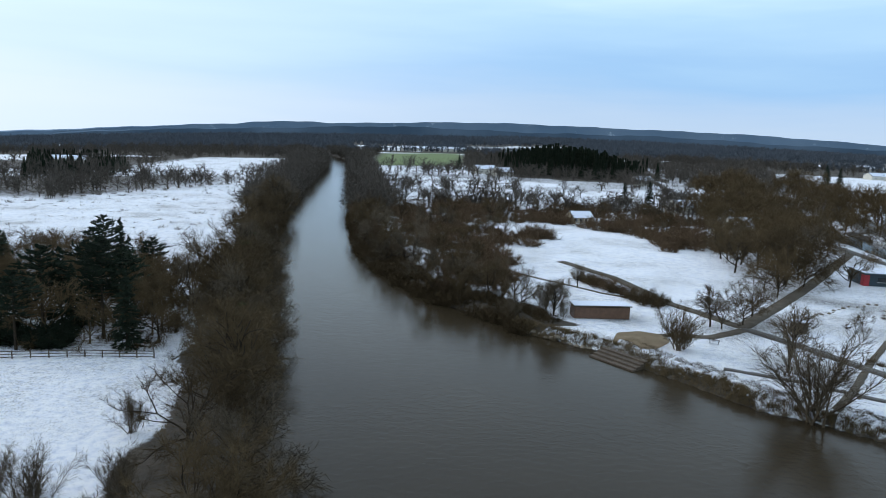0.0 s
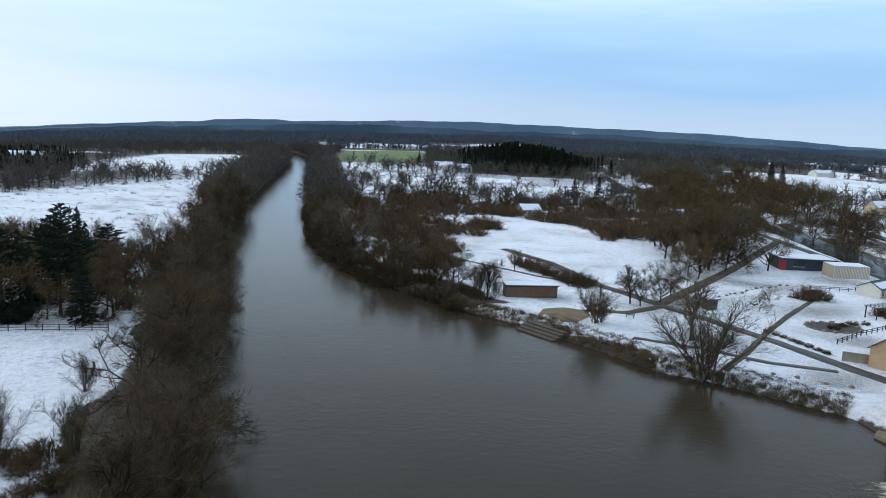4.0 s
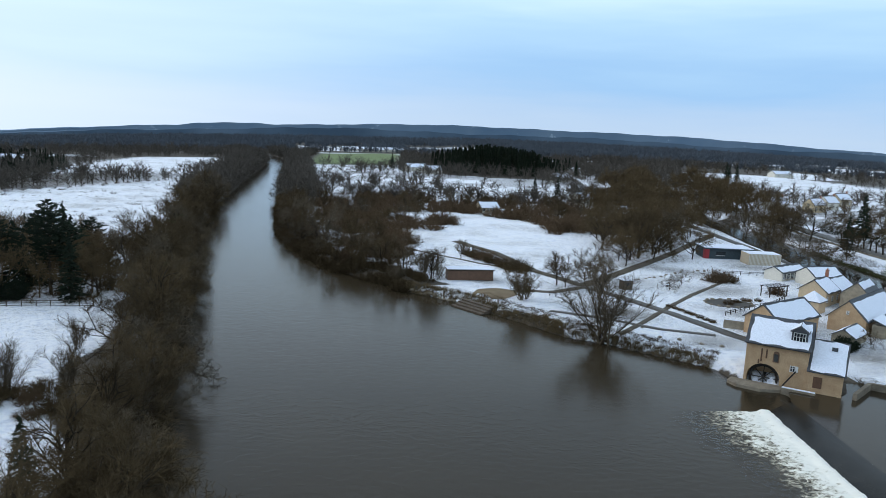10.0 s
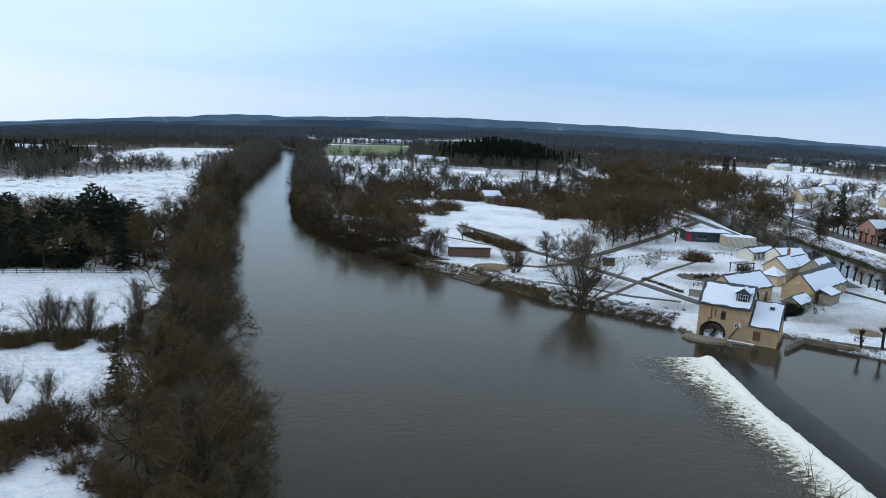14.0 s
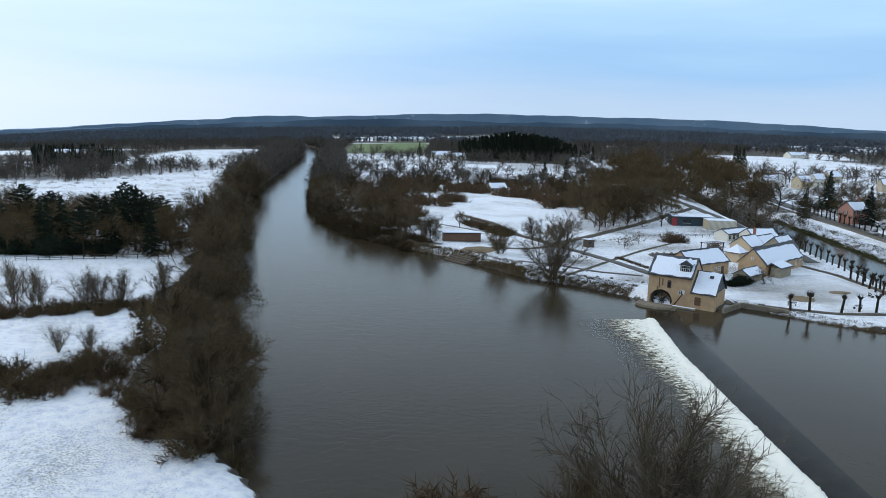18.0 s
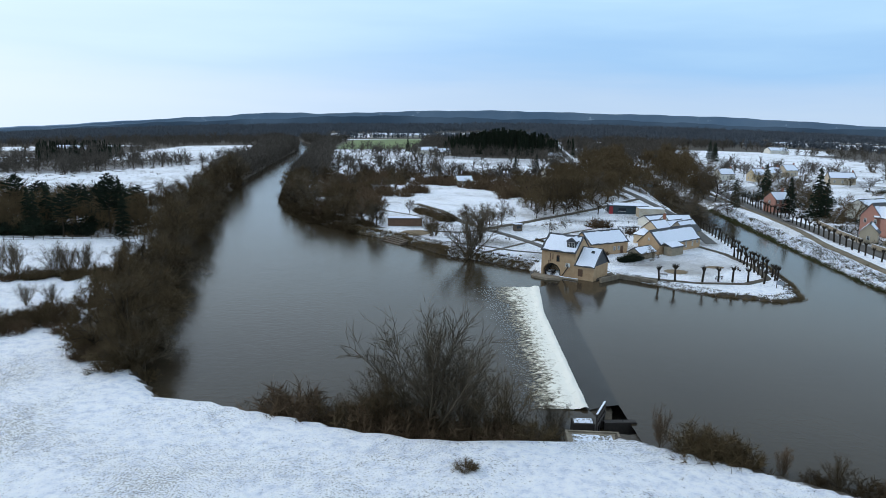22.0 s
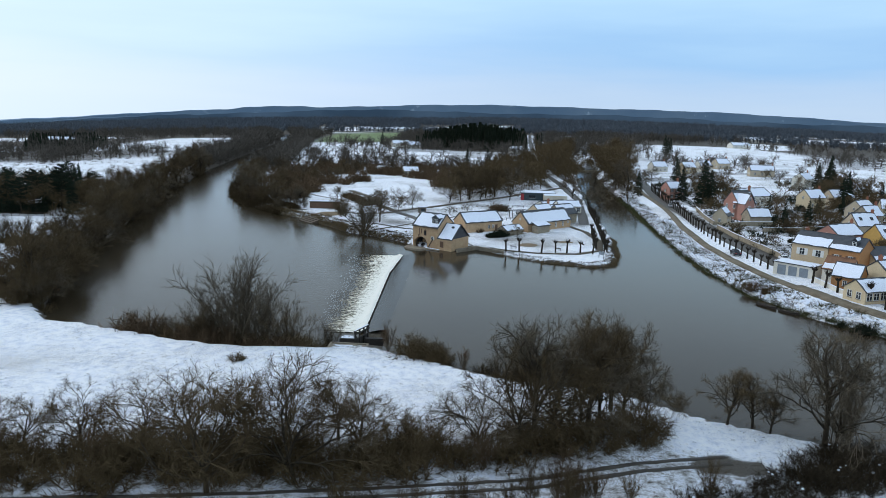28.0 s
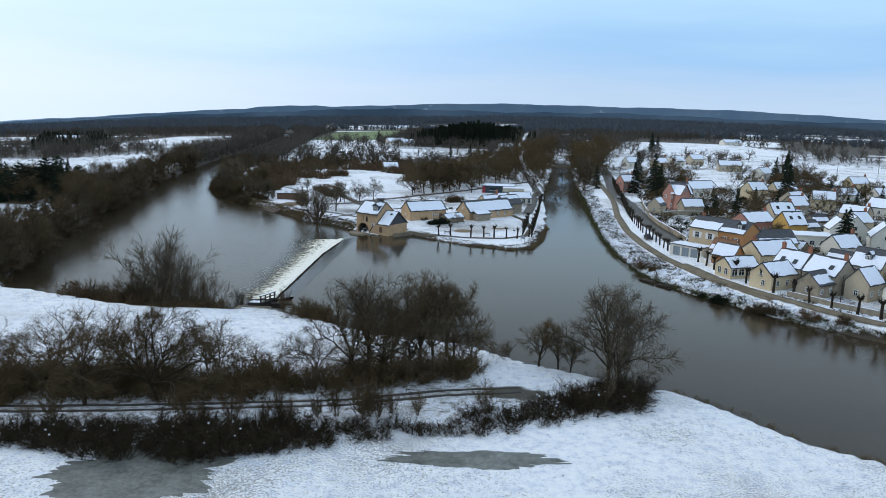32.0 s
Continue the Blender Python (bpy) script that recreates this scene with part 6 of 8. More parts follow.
house("white house with dark chimney stack", 203.0, 27.0, 20, 9.0, 7.0, 3.6, 6.4, W_WHITE, rows=[("f", 1.0, 3, 0.9, 1.2, -3, 3)], group=VG, chimneys=[(3.8, 0, 7.4)])
house("low outbuilding with a snowy roof", 192.0, 30.0, -50, 7.0, 5.0, 2.4, 4.0, W_STONE, group=VG, name="outbuilding", category="outbuilding")
house("low beige garage with snowy roof", 190.0, 46.0, 20, 7.0, 5.5, 2.4, 3.8, W_BEIGE, group=VG, name="garage", category="garage")
house("long dark-slate house behind the orange wing", 184.5, 27.5, 12, 13.0, 8.0, 4.2, 7.0, W_CREAM, (0.0, 0.40), rows=[("f", 1.0, 3, 0.9, 1.3, -3.6, 3.6)], group=VG, chimneys=[(-5.4, 0, 8.0)])
house("lean-to with a rust-brown tiled roof patched with snow", 169.8, 20.5, -52, 7.0, 5.6, 3.0, 5.4, W_WHITE, (0.05, 0.48), rows=[("f", 0.9, 2, 0.9, 1.2, -1.6, 1.6)], group=VG, name="outbuilding", category="outbuilding", roof=M_RUST)
for hx, hy, hyaw, hl, hd in ((196.5, 15.0, -58, 6.5, 5.0), (185.5, 2.5, -58, 6.0, 4.6), (207.0, 11.0, 30, 7.0, 5.0), (213.5, 66.0, 20, 7.5, 5.5), (226.0, 41.0, -30, 7.0, 5.0), (193.0, -30.5, 30, 6.0, 4.6), (223.0, 78.0, 15, 7.0, 5.0), (240.0, 58.0, -35, 7.0, 5.2)):
    house("low stone outbuilding with snow-streaked dark roof", hx, hy, hyaw, hl, hd, 2.5, 4.4, W_STONE, (0.08, 0.6), group=VG, name="outbuilding", category="outbuilding", rows=[("f", 0.8, 1, 0.9, 1.1, 0, 0)])
# the manor with its cross gables, and its neighbours
man = house("tall pinkish villa with steep slate gables", 191.0, 122.0, 22, 10.0, 8.0, 6.2, 10.2, W_PINK, (0.0, 0.8), rows=[("f", 1.0, 2, 1.0, 1.5, 2.0, 3.8), ("f", 4.0, 2, 1.0, 1.4, 2.0, 3.8), ("l", 1.0, 2, 0.9, 1.4, -2, 2), ("l", 4.0, 2, 0.9, 1.4, -2, 2)], group=VG, chimneys=[(4.6, 0, 11.6)])
wing = part("cross_wing", gable_mesh(5.0, 4.6, 6.4, 10.0, W_PINK), man, m=pose(-2.0, -4.0, 0, 0, 0, 90))
for side in (-1, 1):
    rf = part("roof_slope", slope_slab(5.6, 4.6, 6.4, 10.0, side, 0.3, 0.14, M_SLATE), man, m=pose(-2.0, -4.0, 0, 0, 0, 90))
    part("snow", snow_slab(5.6, 4.6, 6.4, 10.0, side, 0.3, 0.145, 300 + side, 0.0, 0.85), rf, "thin white snow")
for z_ in (1.0, 4.0, 7.2):
    fm, pm, sm = window_meshes(1.0, 1.4, M_WHITE, 1)
    w_ = part("window", fm, man, m=pose(-2.0, -6.52, z_))
    part("pane", pm, w_)
house("low outbuilding with a white roof beside the villa", 192.5, 111.0, 8, 9.5, 6.0, 2.8, 5.2, W_STONE, group=VG, name="outbuilding", category="outbuilding")
house("small beige house with snow-streaked slates", 178.5, 107.0, 52, 6.5, 5.6, 3.4, 6.0, W_BEIGE, (0.3, 0.9), group=VG, rows=[("l", 1.0, 1, 0.9, 1.2, 0, 0), ("f", 1.0, 2, 0.9, 1.2, -1.6, 1.6)])
house("wide hall with a snow-white roof", 212.5, 160.0, 22, 17.0, 11.0, 4.2, 7.0, W_WHITE, group=VG, rows=[("f", 1.0, 4, 1.1, 1.3, -6, 6)])
house("white house with snowy roof among trees", 234.0, 152.0, 20, 10.0, 8.0, 4.6, 7.6, W_CREAM, group=VG, rows=[("f", 1.0, 3, 1.0, 1.3, -3, 3), ("l", 3.8, 1, 0.9, 1.1, 0, 0)], chimneys=[(4.6, 0, 8.6)])
house("brick-pink house near the lock", 186.0, 178.0, 18, 9.0, 7.0, 5.2, 7.8, W_PINK, group=VG, rows=[("f", 1.0, 3, 1.0, 1.4, -3, 3), ("f", 3.6, 3, 1.0, 1.2, -3, 3), ("l", 3.4, 1, 0.9, 1.2, 0, 0)], chimneys=[(2.5, 0, 9.0)], shutters=M_BROWNDOOR)
for label, hx, hy, yaw, L_, D_, ev, rg, wl_m in (
        ("grey-roofed house with deep snow", 237.0, 123.0, 30, 10.0, 8.0, 3.6, 6.6, W_BEIGE),
        ("cream house with snowy dormers", 247.5, 121.0, -20, 9.5, 8.0, 4.0, 7.0, W_CREAM),
        ("long low house under snow", 268.0, 144.0, 15, 13.0, 8.0, 3.2, 5.8, W_WHITE),
        ("white bungalow with snowy roof", 286.0, 146.0, 10, 11.0, 8.0, 3.2, 5.6, W_WHITE),
        ("beige bungalow with a snowy roof", 241.0, 87.0, -50, 10.0, 8.0, 3.4, 6.0, W_BEIGE),
        ("white house with wide roof under snow", 258.0, 99.0, -55, 11.0, 8.5, 3.4, 6.4, W_WHITE),
        ("stone house with snow-dusted slates", 228.0, 104.0, 24, 9.0, 7.0, 4.2, 7.2, W_STONE),
        ("cream house behind the white house", 229.0, 66.0, 20, 9.0, 7.5, 4.2, 7.0, W_CREAM),
        ("small garage with white roof", 222.0, 92.0, 24, 6.0, 5.0, 2.4, 3.8, W_STONE),
        ("long beige farmhouse with snowy roof", 250.0, 160.0, 12, 12.0, 7.5, 3.8, 6.6, W_BEIGE),
        ("white house at the village edge", 272.0, 230.0, 40, 12.0, 8.0, 4.2, 7.0, W_WHITE),
        ("house with snowy roof along the lane", 227.0, 322.0, 18, 12.0, 8.0, 3.6, 6.6, W_WHITE),
        ("cream house along the far lane", 242.0, 312.0, 18, 10.0, 8.0, 3.8, 6.8, W_CREAM),
        ("far white house under snow", 256.0, 322.0, 18, 10.0, 8.0, 3.8, 6.8, W_WHITE),
        ("far beige house under snow", 274.0, 338.0, 18, 11.0, 8.0, 3.8, 6.8, W_BEIGE),
        ("far long barn with a snowy roof", 278.0, 289.0, -10, 16.0, 8.0, 3.8, 6.6, W_BEIGE),
        ("house with white roof beyond the gardens", 300.0, 190.0, 10, 11.0, 8.0, 3.6, 6.4, W_CREAM),
        ("white house on the far side of the village", 312.0, 120.0, 0, 11.0, 8.0, 3.6, 6.4, W_WHITE),
        ("cream house on the rise", 236.0, 10.0, -40, 10.0, 8.0, 4.2, 7.2, W_CREAM),
        ("white house on the rise", 226.0, -16.0, -58, 10.0, 8.0, 4.2, 7.2, W_WHITE),
        ("beige house on the rise", 246.0, 46.0, -30, 10.0, 8.0, 4.2, 7.2, W_BEIGE),
        ("white villa with snow on its roof", 262.0, 66.0, -40, 11.0, 8.0, 4.2, 7.2, W_WHITE),
        ("stone house near the river bend", 204.0, -34.0, 30, 9.0, 7.0, 4.2, 7.0, W_STONE)):
    house(label, hx, hy, yaw, L_, D_, ev, rg, wl_m, group=VG, rows=[("f", 1.0, 3, 1.0, 1.3, -L_ * 0.3, L_ * 0.3), ("l", 1.0, 2, 0.9, 1.2, -1.8, 1.8), ("l", ev - 0.6, 1, 0.8, 1.0, 0, 0)], chimneys=[(L_ * 0.44, 0, rg + 0.9)])

# ---- houses scattered up the valley ----
for label, hx, hy, yaw, L_, D_ in (
        ("white farmhouse with snowy roof on the edge of the pine wood", 60.0, 572.0, 20, 18.0, 10.0), ("low farm shed with white roof", 72.0, 552.0, 20, 14.0, 9.0),
        ("long low farm building with snowy roof", 20.0, 985.0, 5, 60.0, 14.0), ("grey barn under snow", 60.0, 1010.0, 5, 40.0, 12.0),
        ("white house by the canal lane", 162.0, 500.0, 10, 13.0, 9.0), ("big barn with a wide snowy roof", 131.0, 334.0, 16, 17.0, 11.0),
        ("house among trees with snowy roof", 128.0, 268.0, 8, 13.0, 8.0),
        ("farmhouse on the western fields", -290.0, 470.0, 20, 18.0, 9.0), ("long barn with white roof, far west", -250.0, 560.0, 15, 26.0, 10.0),
        ("white roofed house far off in the fields", 420.0, 640.0, 12, 22.0, 10.0), ("far farm with snowy roofs", 520.0, 820.0, 12, 30.0, 12.0)):
    house(label, hx, hy, yaw, L_, D_, 3.4, 6.4, W_WHITE if L_ > 12 else W_BEIGE, rows=[("f", 1.0, 3, 1.1, 1.3, -L_ * 0.3, L_ * 0.3)], gutter=False)

house("low garden pavilion with a snowy roof by the meadow", 70.5, 290.0, 12, 9.0, 8.0, 2.1, 4.4, W_BEIGE, rows=[("f", 0.5, 4, 1.3, 1.4, -3.2, 3.2)], name="pavilion", category="pavilion", gutter=False)

# ---- distance ----
def hills_mesh(dist, base, seed):
    """A far wooded ridge as a solid of its own, with an uneven crest."""
    V, F = [], []
    n = 360
    for k in range(n + 1):
        a = -52 + 110 * k / n
        x, y = 30 + dist * math.sin(radians(a)), -80 + dist * math.cos(radians(a))
        foot = float(land_height(np.array([x]), np.array([y]))[0]) - 18 + (45 if dist > 1960 else 0)
        bend = 17 - (0.056 if a < 14 else 0.046) * (min(max(a, -45), 50) - 14) ** 2
        top = base + bend * (dist / 3000) + 4 * math.sin(a / 9.0 + 0.6 + seed) + 2.2 * math.sin(a / 3.1 + seed) + 1.2 * math.sin(a / 0.9 + seed) + 0.7 * math.sin(a / 0.33)
        if seed < 1:
            top += 7 * float(smooth01((a + 13.5) / 1.6) * smooth01((-6.0 - a) / 1.8))
        V += [(x, y, foot), (x, y, max(top, foot + 2)), (x * 1.06, y * 1.06, max(top, foot + 2) - 1), (x * 1.06, y * 1.06, foot)]
        if k:
            b = (k - 1) * 4
            F += [(b, b + 4, b + 5, b + 1), (b + 1, b + 5, b + 6, b + 2)]
    return V, F


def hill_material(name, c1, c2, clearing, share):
    """Far forest broken by pale snowy clearings; haze is mixed into the colours passed in."""
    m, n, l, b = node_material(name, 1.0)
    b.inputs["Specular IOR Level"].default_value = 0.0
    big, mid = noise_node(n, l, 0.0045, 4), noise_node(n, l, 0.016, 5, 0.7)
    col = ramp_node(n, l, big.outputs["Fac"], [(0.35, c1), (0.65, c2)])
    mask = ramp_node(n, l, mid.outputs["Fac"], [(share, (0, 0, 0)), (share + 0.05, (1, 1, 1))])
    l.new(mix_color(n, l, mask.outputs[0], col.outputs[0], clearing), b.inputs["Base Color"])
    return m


# distance haze is painted into both ridges' colours, paler on the farther one
M_HAZY_HILL = hill_material("distant_forest", (0.085, 0.125, 0.172), (0.150, 0.205, 0.268), (0.22, 0.28, 0.35), 0.66)
M_HAZY_RIDGE = hill_material("far_forest", (0.150, 0.225, 0.315), (0.205, 0.280, 0.365), (0.38, 0.46, 0.55), 0.60)
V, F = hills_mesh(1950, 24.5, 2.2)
tagged(new("backdrop", mesh_from("backdrop", V, F, M_HAZY_HILL)), "wooded hills on the horizon, painted blue-grey with haze", "hills", kind="structure")
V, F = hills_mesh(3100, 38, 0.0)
tagged(new("backdrop", mesh_from("backdrop", V, F, M_HAZY_RIDGE)), "far ridge behind the hills, painted paler with haze", "hills", kind="structure")


# ---- ice on the field, brush on the banks ----
def ice_sheet(label, cx, cy, rx, ry, yaw, seed):
    rng = np.random.default_rng(seed)
    ph = rng.random(6) * 6.28
    n = 180
    V = []
    for ring in (1.0, 0.6, 0.2):
        for k in range(n):
            th = 2 * math.pi * k / n
            r = ring * (1 + 0.16 * math.sin(2 * th + ph[0]) + 0.10 * math.sin(5 * th + ph[1]) + 0.06 * math.sin(11 * th + ph[2]) + 0.04 * math.sin(19 * th + ph[3]) + 0.035 * math.sin(31 * th + ph[4]) + 0.03 * math.sin(53 * th + ph[5]))
            u, w = rx * r * math.cos(th), ry * r * math.sin(th)
            x, y = cx + u * math.cos(yaw) - w * math.sin(yaw), cy + u * math.sin(yaw) + w * math.cos(yaw)
            V.append((x, y, mesh_height(x, y) + (0.03 if ring == 1.0 else 0.06)))
    F = [(r_ * n + k, r_ * n + (k + 1) % n, (r_ + 1) * n + (k + 1) % n, (r_ + 1) * n + k) for r_ in range(2) for k in range(n)] + [tuple(range(2 * n, 3 * n))]
    tagged(new("frozen_puddle", mesh_from("frozen_puddle", V, F, M_ICE, True)), label, "puddle", kind="structure")


M_ICE = mottled("grey_ice", (0.060, 0.064, 0.054), (0.20, 0.205, 0.185), 0.45, 0.4, 0.3, 0.04, fine=4.0)
ice_sheet("grey-green frozen puddle in the snowy field", 65.0, -89.6, 9.8, 5.8, 0.05, 5)
ice_sheet("narrow grey frozen hollow in the snowy field", 100.5, -85.2, 10.5, 1.9, -0.06, 9)

rnd = random.Random(21)


def tuft(seed, height, spread, n, r):
    rng = np.random.default_rng(seed)
    w = Wood()
    for _ in range(n):
        p = np.array([rng.normal(0, spread * 0.4), rng.normal(0, spread * 0.4), -0.1])
        q = p + np.array([rng.normal(0, spread * 0.5), rng.normal(0, spread * 0.5), height * rng.uniform(0.5, 1.1)])
        w.spike(p, q, r)
    return np.concatenate(w.v), np.array([(*f, f[2]) for f in w.f])


def clump(seed, r):
    """A small lumpy pillow of snow."""
    rng = np.random.default_rng(seed)
    bm = bmesh.new()
    bmesh.ops.create_icosphere(bm, subdivisions=1, radius=r)
    for v in bm.verts:
        v.co *= rng.uniform(0.7, 1.25)
        v.co.z *= 0.5
    V = np.array([v.co[:] for v in bm.verts])
    F = np.array([[v.index for v in f.verts] + [f.verts[2].index] for f in bm.faces])
    bm.free()
    return V, F


REED = [tuft(500 + k, 0.9, 0.6, 16, 0.035) for k in range(4)]
BRAMBLE = [tuft(520 + k, 0.7, 0.9, 16, 0.04) for k in range(4)]
CLUMP = [clump(540 + k, 0.34) for k in range(4)]
reeds, brambles, clumps, bank_green = [], [], [], []
for line, sgn, lo, hi, cnt in ((RIGHT_BANK[1:12], -1, -0.4, 2.2, 1500), (CANAL_WEST[5:12], -1, -0.3, 1.2, 420), (LEFT_BANK[11:], 1, -0.2, 1.2, 420), (POOL_SOUTH[:10], 1, -0.3, 1.3, 520), (POOL_EAST[2:12][::-1], 1, -0.4, 1.0, 260)):
    total = sum(math.dist(a_, b_) for a_, b_ in zip(line[:-1], line[1:]))
    for _ in range(cnt):
        x, y, d = bank_point(line, rnd.random() * total)
        o = rnd.uniform(lo, hi)
        px, py = x - sgn * d[1] * o, y + sgn * d[0] * o
        h = mesh_height(px, py)
        if h > 0.0:
            reeds.append((px, py, h, rnd.uniform(0.5, 1.2), rnd.random() * 6.28))
east = POOL_EAST[2:12]
total = sum(math.dist(a_, b_) for a_, b_ in zip(east[:-1], east[1:]))
for _ in range(5600):
    x, y, d = bank_point(east, rnd.random() * total)
    o = rnd.uniform(0.6, 9.0) if y < 120 else rnd.uniform(0.6, 6.0)
    px, py = x + d[1] * o, y - d[0] * o
    if any((px - cx) ** 2 + (py - cy) ** 2 < r * r for cx, cy, r in KEEP_OUT):
        continue
    if o < 2.2:
        bank_green.append((px, py, mesh_height(px, py), rnd.uniform(0.8, 1.5), rnd.random() * 6.28))
        continue
    k = rnd.random()
    (brambles if k < 0.10 else bank_green if k < 0.20 else clumps).append((px, py, mesh_height(px, py) + 0.02, rnd.uniform(0.7, 1.8), rnd.random() * 6.28))
# along the shore of the island and the park
for line, cnt, wide in ((CANAL_WEST[5:12], 380, 3.4), (RIGHT_BANK[1:9], 700, 6.0)):
    total = sum(math.dist(a_, b_) for a_, b_ in zip(line[:-1], line[1:]))
    for _ in range(cnt):
        x, y, d = bank_point(line, rnd.random() * total)
        o = rnd.uniform(0.8, wide)
        px, py = x + d[1] * o, y - d[0] * o
        (brambles if rnd.random() < 0.82 else clumps).append((px, py, mesh_height(px, py), rnd.uniform(0.35, 0.9), rnd.random() * 6.28))
# tussocks that stick out of the snow in the near fields and the western field
for _ in range(1500):
    px, py = rnd.uniform(-60, 150), rnd.uniform(-110, -24)
    if dry(px, py, 2.0):
        brambles.append((px, py, mesh_height(px, py), rnd.uniform(0.14, 0.34), rnd.random() * 6.28))
for _ in range(500):
    px, py = rnd.uniform(-190, -66), rnd.uniform(185, 420)
    brambles.append((px, py, mesh_height(px, py), rnd.uniform(0.4, 1.3) * (1 if rnd.random() < 0.9 else 2.2), rnd.random() * 6.28))
stuff_of("reeds", "dry brown reeds along the water's edge", "reeds", REED, reeds, M_REED)
stuff_of("brambles", "brown brambles and tussocks in the snow", "brambles", BRAMBLE, brambles, M_TWIG)
stuff_of("bank_evergreens", "low olive-green evergreens on the village bank", "brambles", BRAMBLE, bank_green, M_OLIVE)
stuff_of("snow_clumps", "pillows of snow caught on the bank's brush", "snow", CLUMP, clumps, M_SNOW)

# ---- trees of the river banks ----
bank_brush = []
west_bank = [p for p in LEFT_BANK[::-1] if -5 < p[1] < 330 and p[0] < 3]
s, row = 1.0, 0
total = sum(math.dist(a, b) for a, b in zip(west_bank[:-1], west_bank[1:]))
while s < total:
    x, y, d = bank_point(west_bank, s)
    nx_, ny_ = -d[1], d[0]
    for off in (0.2, 3.4, 7.0):
        o = off + RNG.uniform(-1.2, 1.2)
        px, py = x + nx_ * o, y + ny_ * o
        if not dry(px, py, 0.1) or (off > 6 and y < 110 and RNG.random() < 0.6):
            continue
        if off < 2 or (y < 60 and off < 5):
            if y < 40:
                plant(BUSHES + [FANS[1]], px, py, RNG.uniform(0.8, 1.2), "riverside growth")
            else:
                bank_brush.append((px, py, mesh_height(px, py) - 0.1, RNG.uniform(0.8, 1.2), RNG.random() * 6.28))
        if RNG.random() < (0.8 if off > 2 else 0.55):
            plant((OAKS if y < 55 else LITES) if RNG.random() < 0.75 else TALLS, px + 1.0, py + 1.0, RNG.uniform(0.62, 1.12), "trees of the west bank")
    s += 4.8 if y < 160 else 7.0
for x, y, sz in ((-1, 3, 0.85), (1.5, -1, 0.7), (-4, 8, 0.9), (-7, 4, 0.7), (-3, 14, 0.95), (-9, 12, 0.8), (-12, 20, 0.85)):
    plant(OAKS, x, y, sz, "trees of the west bank")
for x, y, sz in ((2.6, -2.6, 0.8), (-0.5, -1.0, 0.9), (-4, 1.5, 0.9), (-7.5, 1, 0.8), (-9, 6, 0.9), (-12, 9, 0.7)):
    plant(BUSHES, x, y, sz, "riverside growth")
mistletoe_balls = [tuft(560 + k, 0.5, 0.9, 60, 0.05) for k in range(3)]
mistletoe = []
for x, y, h in ((-33, 152, 12.2), (-35, 158, 11.4), (-34, 164, 12.6), (-30, 131, 11.0), (-39, 186, 11.8), (-24, 108, 10.4), (-37, 172, 10.8), (-19, 84, 10.2)):
    mistletoe.append((x, y, mesh_height(x, y) + h * 0.8, RNG.uniform(0.9, 1.4), RNG.random() * 6.28))
stuff_of("mistletoe", "dark round mistletoe clumps in the bare crowns", "mistletoe", mistletoe_balls, mistletoe, M_OLIVE)
east_bank = [p for p in RIGHT_BANK if 125 < p[1] < 330]
total = sum(math.dist(a, b) for a, b in zip(east_bank[:-1], east_bank[1:]))
s = 0.0
while s < total:
    x, y, d = bank_point(east_bank, s)
    nx_, ny_ = d[1], -d[0]
    for off in (0.6, 5.0, 9.5):
        o = off + RNG.uniform(-1.5, 1.5)
        px, py = x + nx_ * o, y + ny_ * o
        if not dry(px, py, 0.2) or not all((px - cx) ** 2 + (py - cy) ** 2 > r * r for cx, cy, r in KEEP_OUT):
            continue
        if off < 6:
            bank_brush.append((px, py, mesh_height(px, py) - 0.1, RNG.uniform(0.7, 1.05), RNG.random() * 6.28))
            bank_brush.append((px - nx_ * 0.6, py + 2.4, mesh_height(px - nx_ * 0.6, py + 2.4) - 0.1, RNG.uniform(0.5, 0.9), RNG.random() * 6.28))
        if y > 127 and RNG.random() < (0.55 if off < 9 else 0.3):
            plant(LITES + LITES + FANS, px, py + 1.5, RNG.uniform(0.55, 0.9) if y > 140 else RNG.uniform(0.45, 0.7), "trees of the east bank")
    s += 4.2

for _ in range(150):
    x, y, d = bank_point(east_bank, RNG.random() * total)
    o = RNG.uniform(-0.5, 1.3)
    bank_brush.append((x + d[1] * o, y - d[0] * o, max(0.0, mesh_height(x + d[1] * o, y - d[0] * o)) - 0.25, RNG.uniform(0.55, 0.95), RNG.random() * 6.28))

# ---- thickets and woods ----
BUSH_STUFF = []
for k in range(5):
    bw_ = shrub_wood(171 + k, 5.2, 3.8, 30, 24, 0.055)
    BUSH_STUFF.append((np.concatenate(bw_.v), np.array([f if len(f) == 4 else (*f, f[2]) for f in bw_.f])))
FINE_STUFF = []
for k in range(5):
    bw_ = shrub_wood(771 + k, 5.0, 4.2, 32, 30, 0.030)
    FINE_STUFF.append((np.concatenate(bw_.v), np.array([f if len(f) == 4 else (*f, f[2]) for f in bw_.f])))
stuff_of("riverside_brush", "tangled brown brush along both banks", "scrub", BUSH_STUFF, bank_brush, M_TWIG)
scrub = []
for x, y in scatter(SCRUB, 5.6):
    if RNG.random() < 0.8 and waves(np.array([x]), np.array([y]), 11.0, 0.2)[0] > -0.45:
        scrub.append((x, y, mesh_height(x, y) - 0.1, RNG.uniform(0.8, 1.5), RNG.random() * 6.28))
    if RNG.random() < 0.09:
        plant(LITES, x, y, RNG.uniform(0.45, 0.8), "park trees")
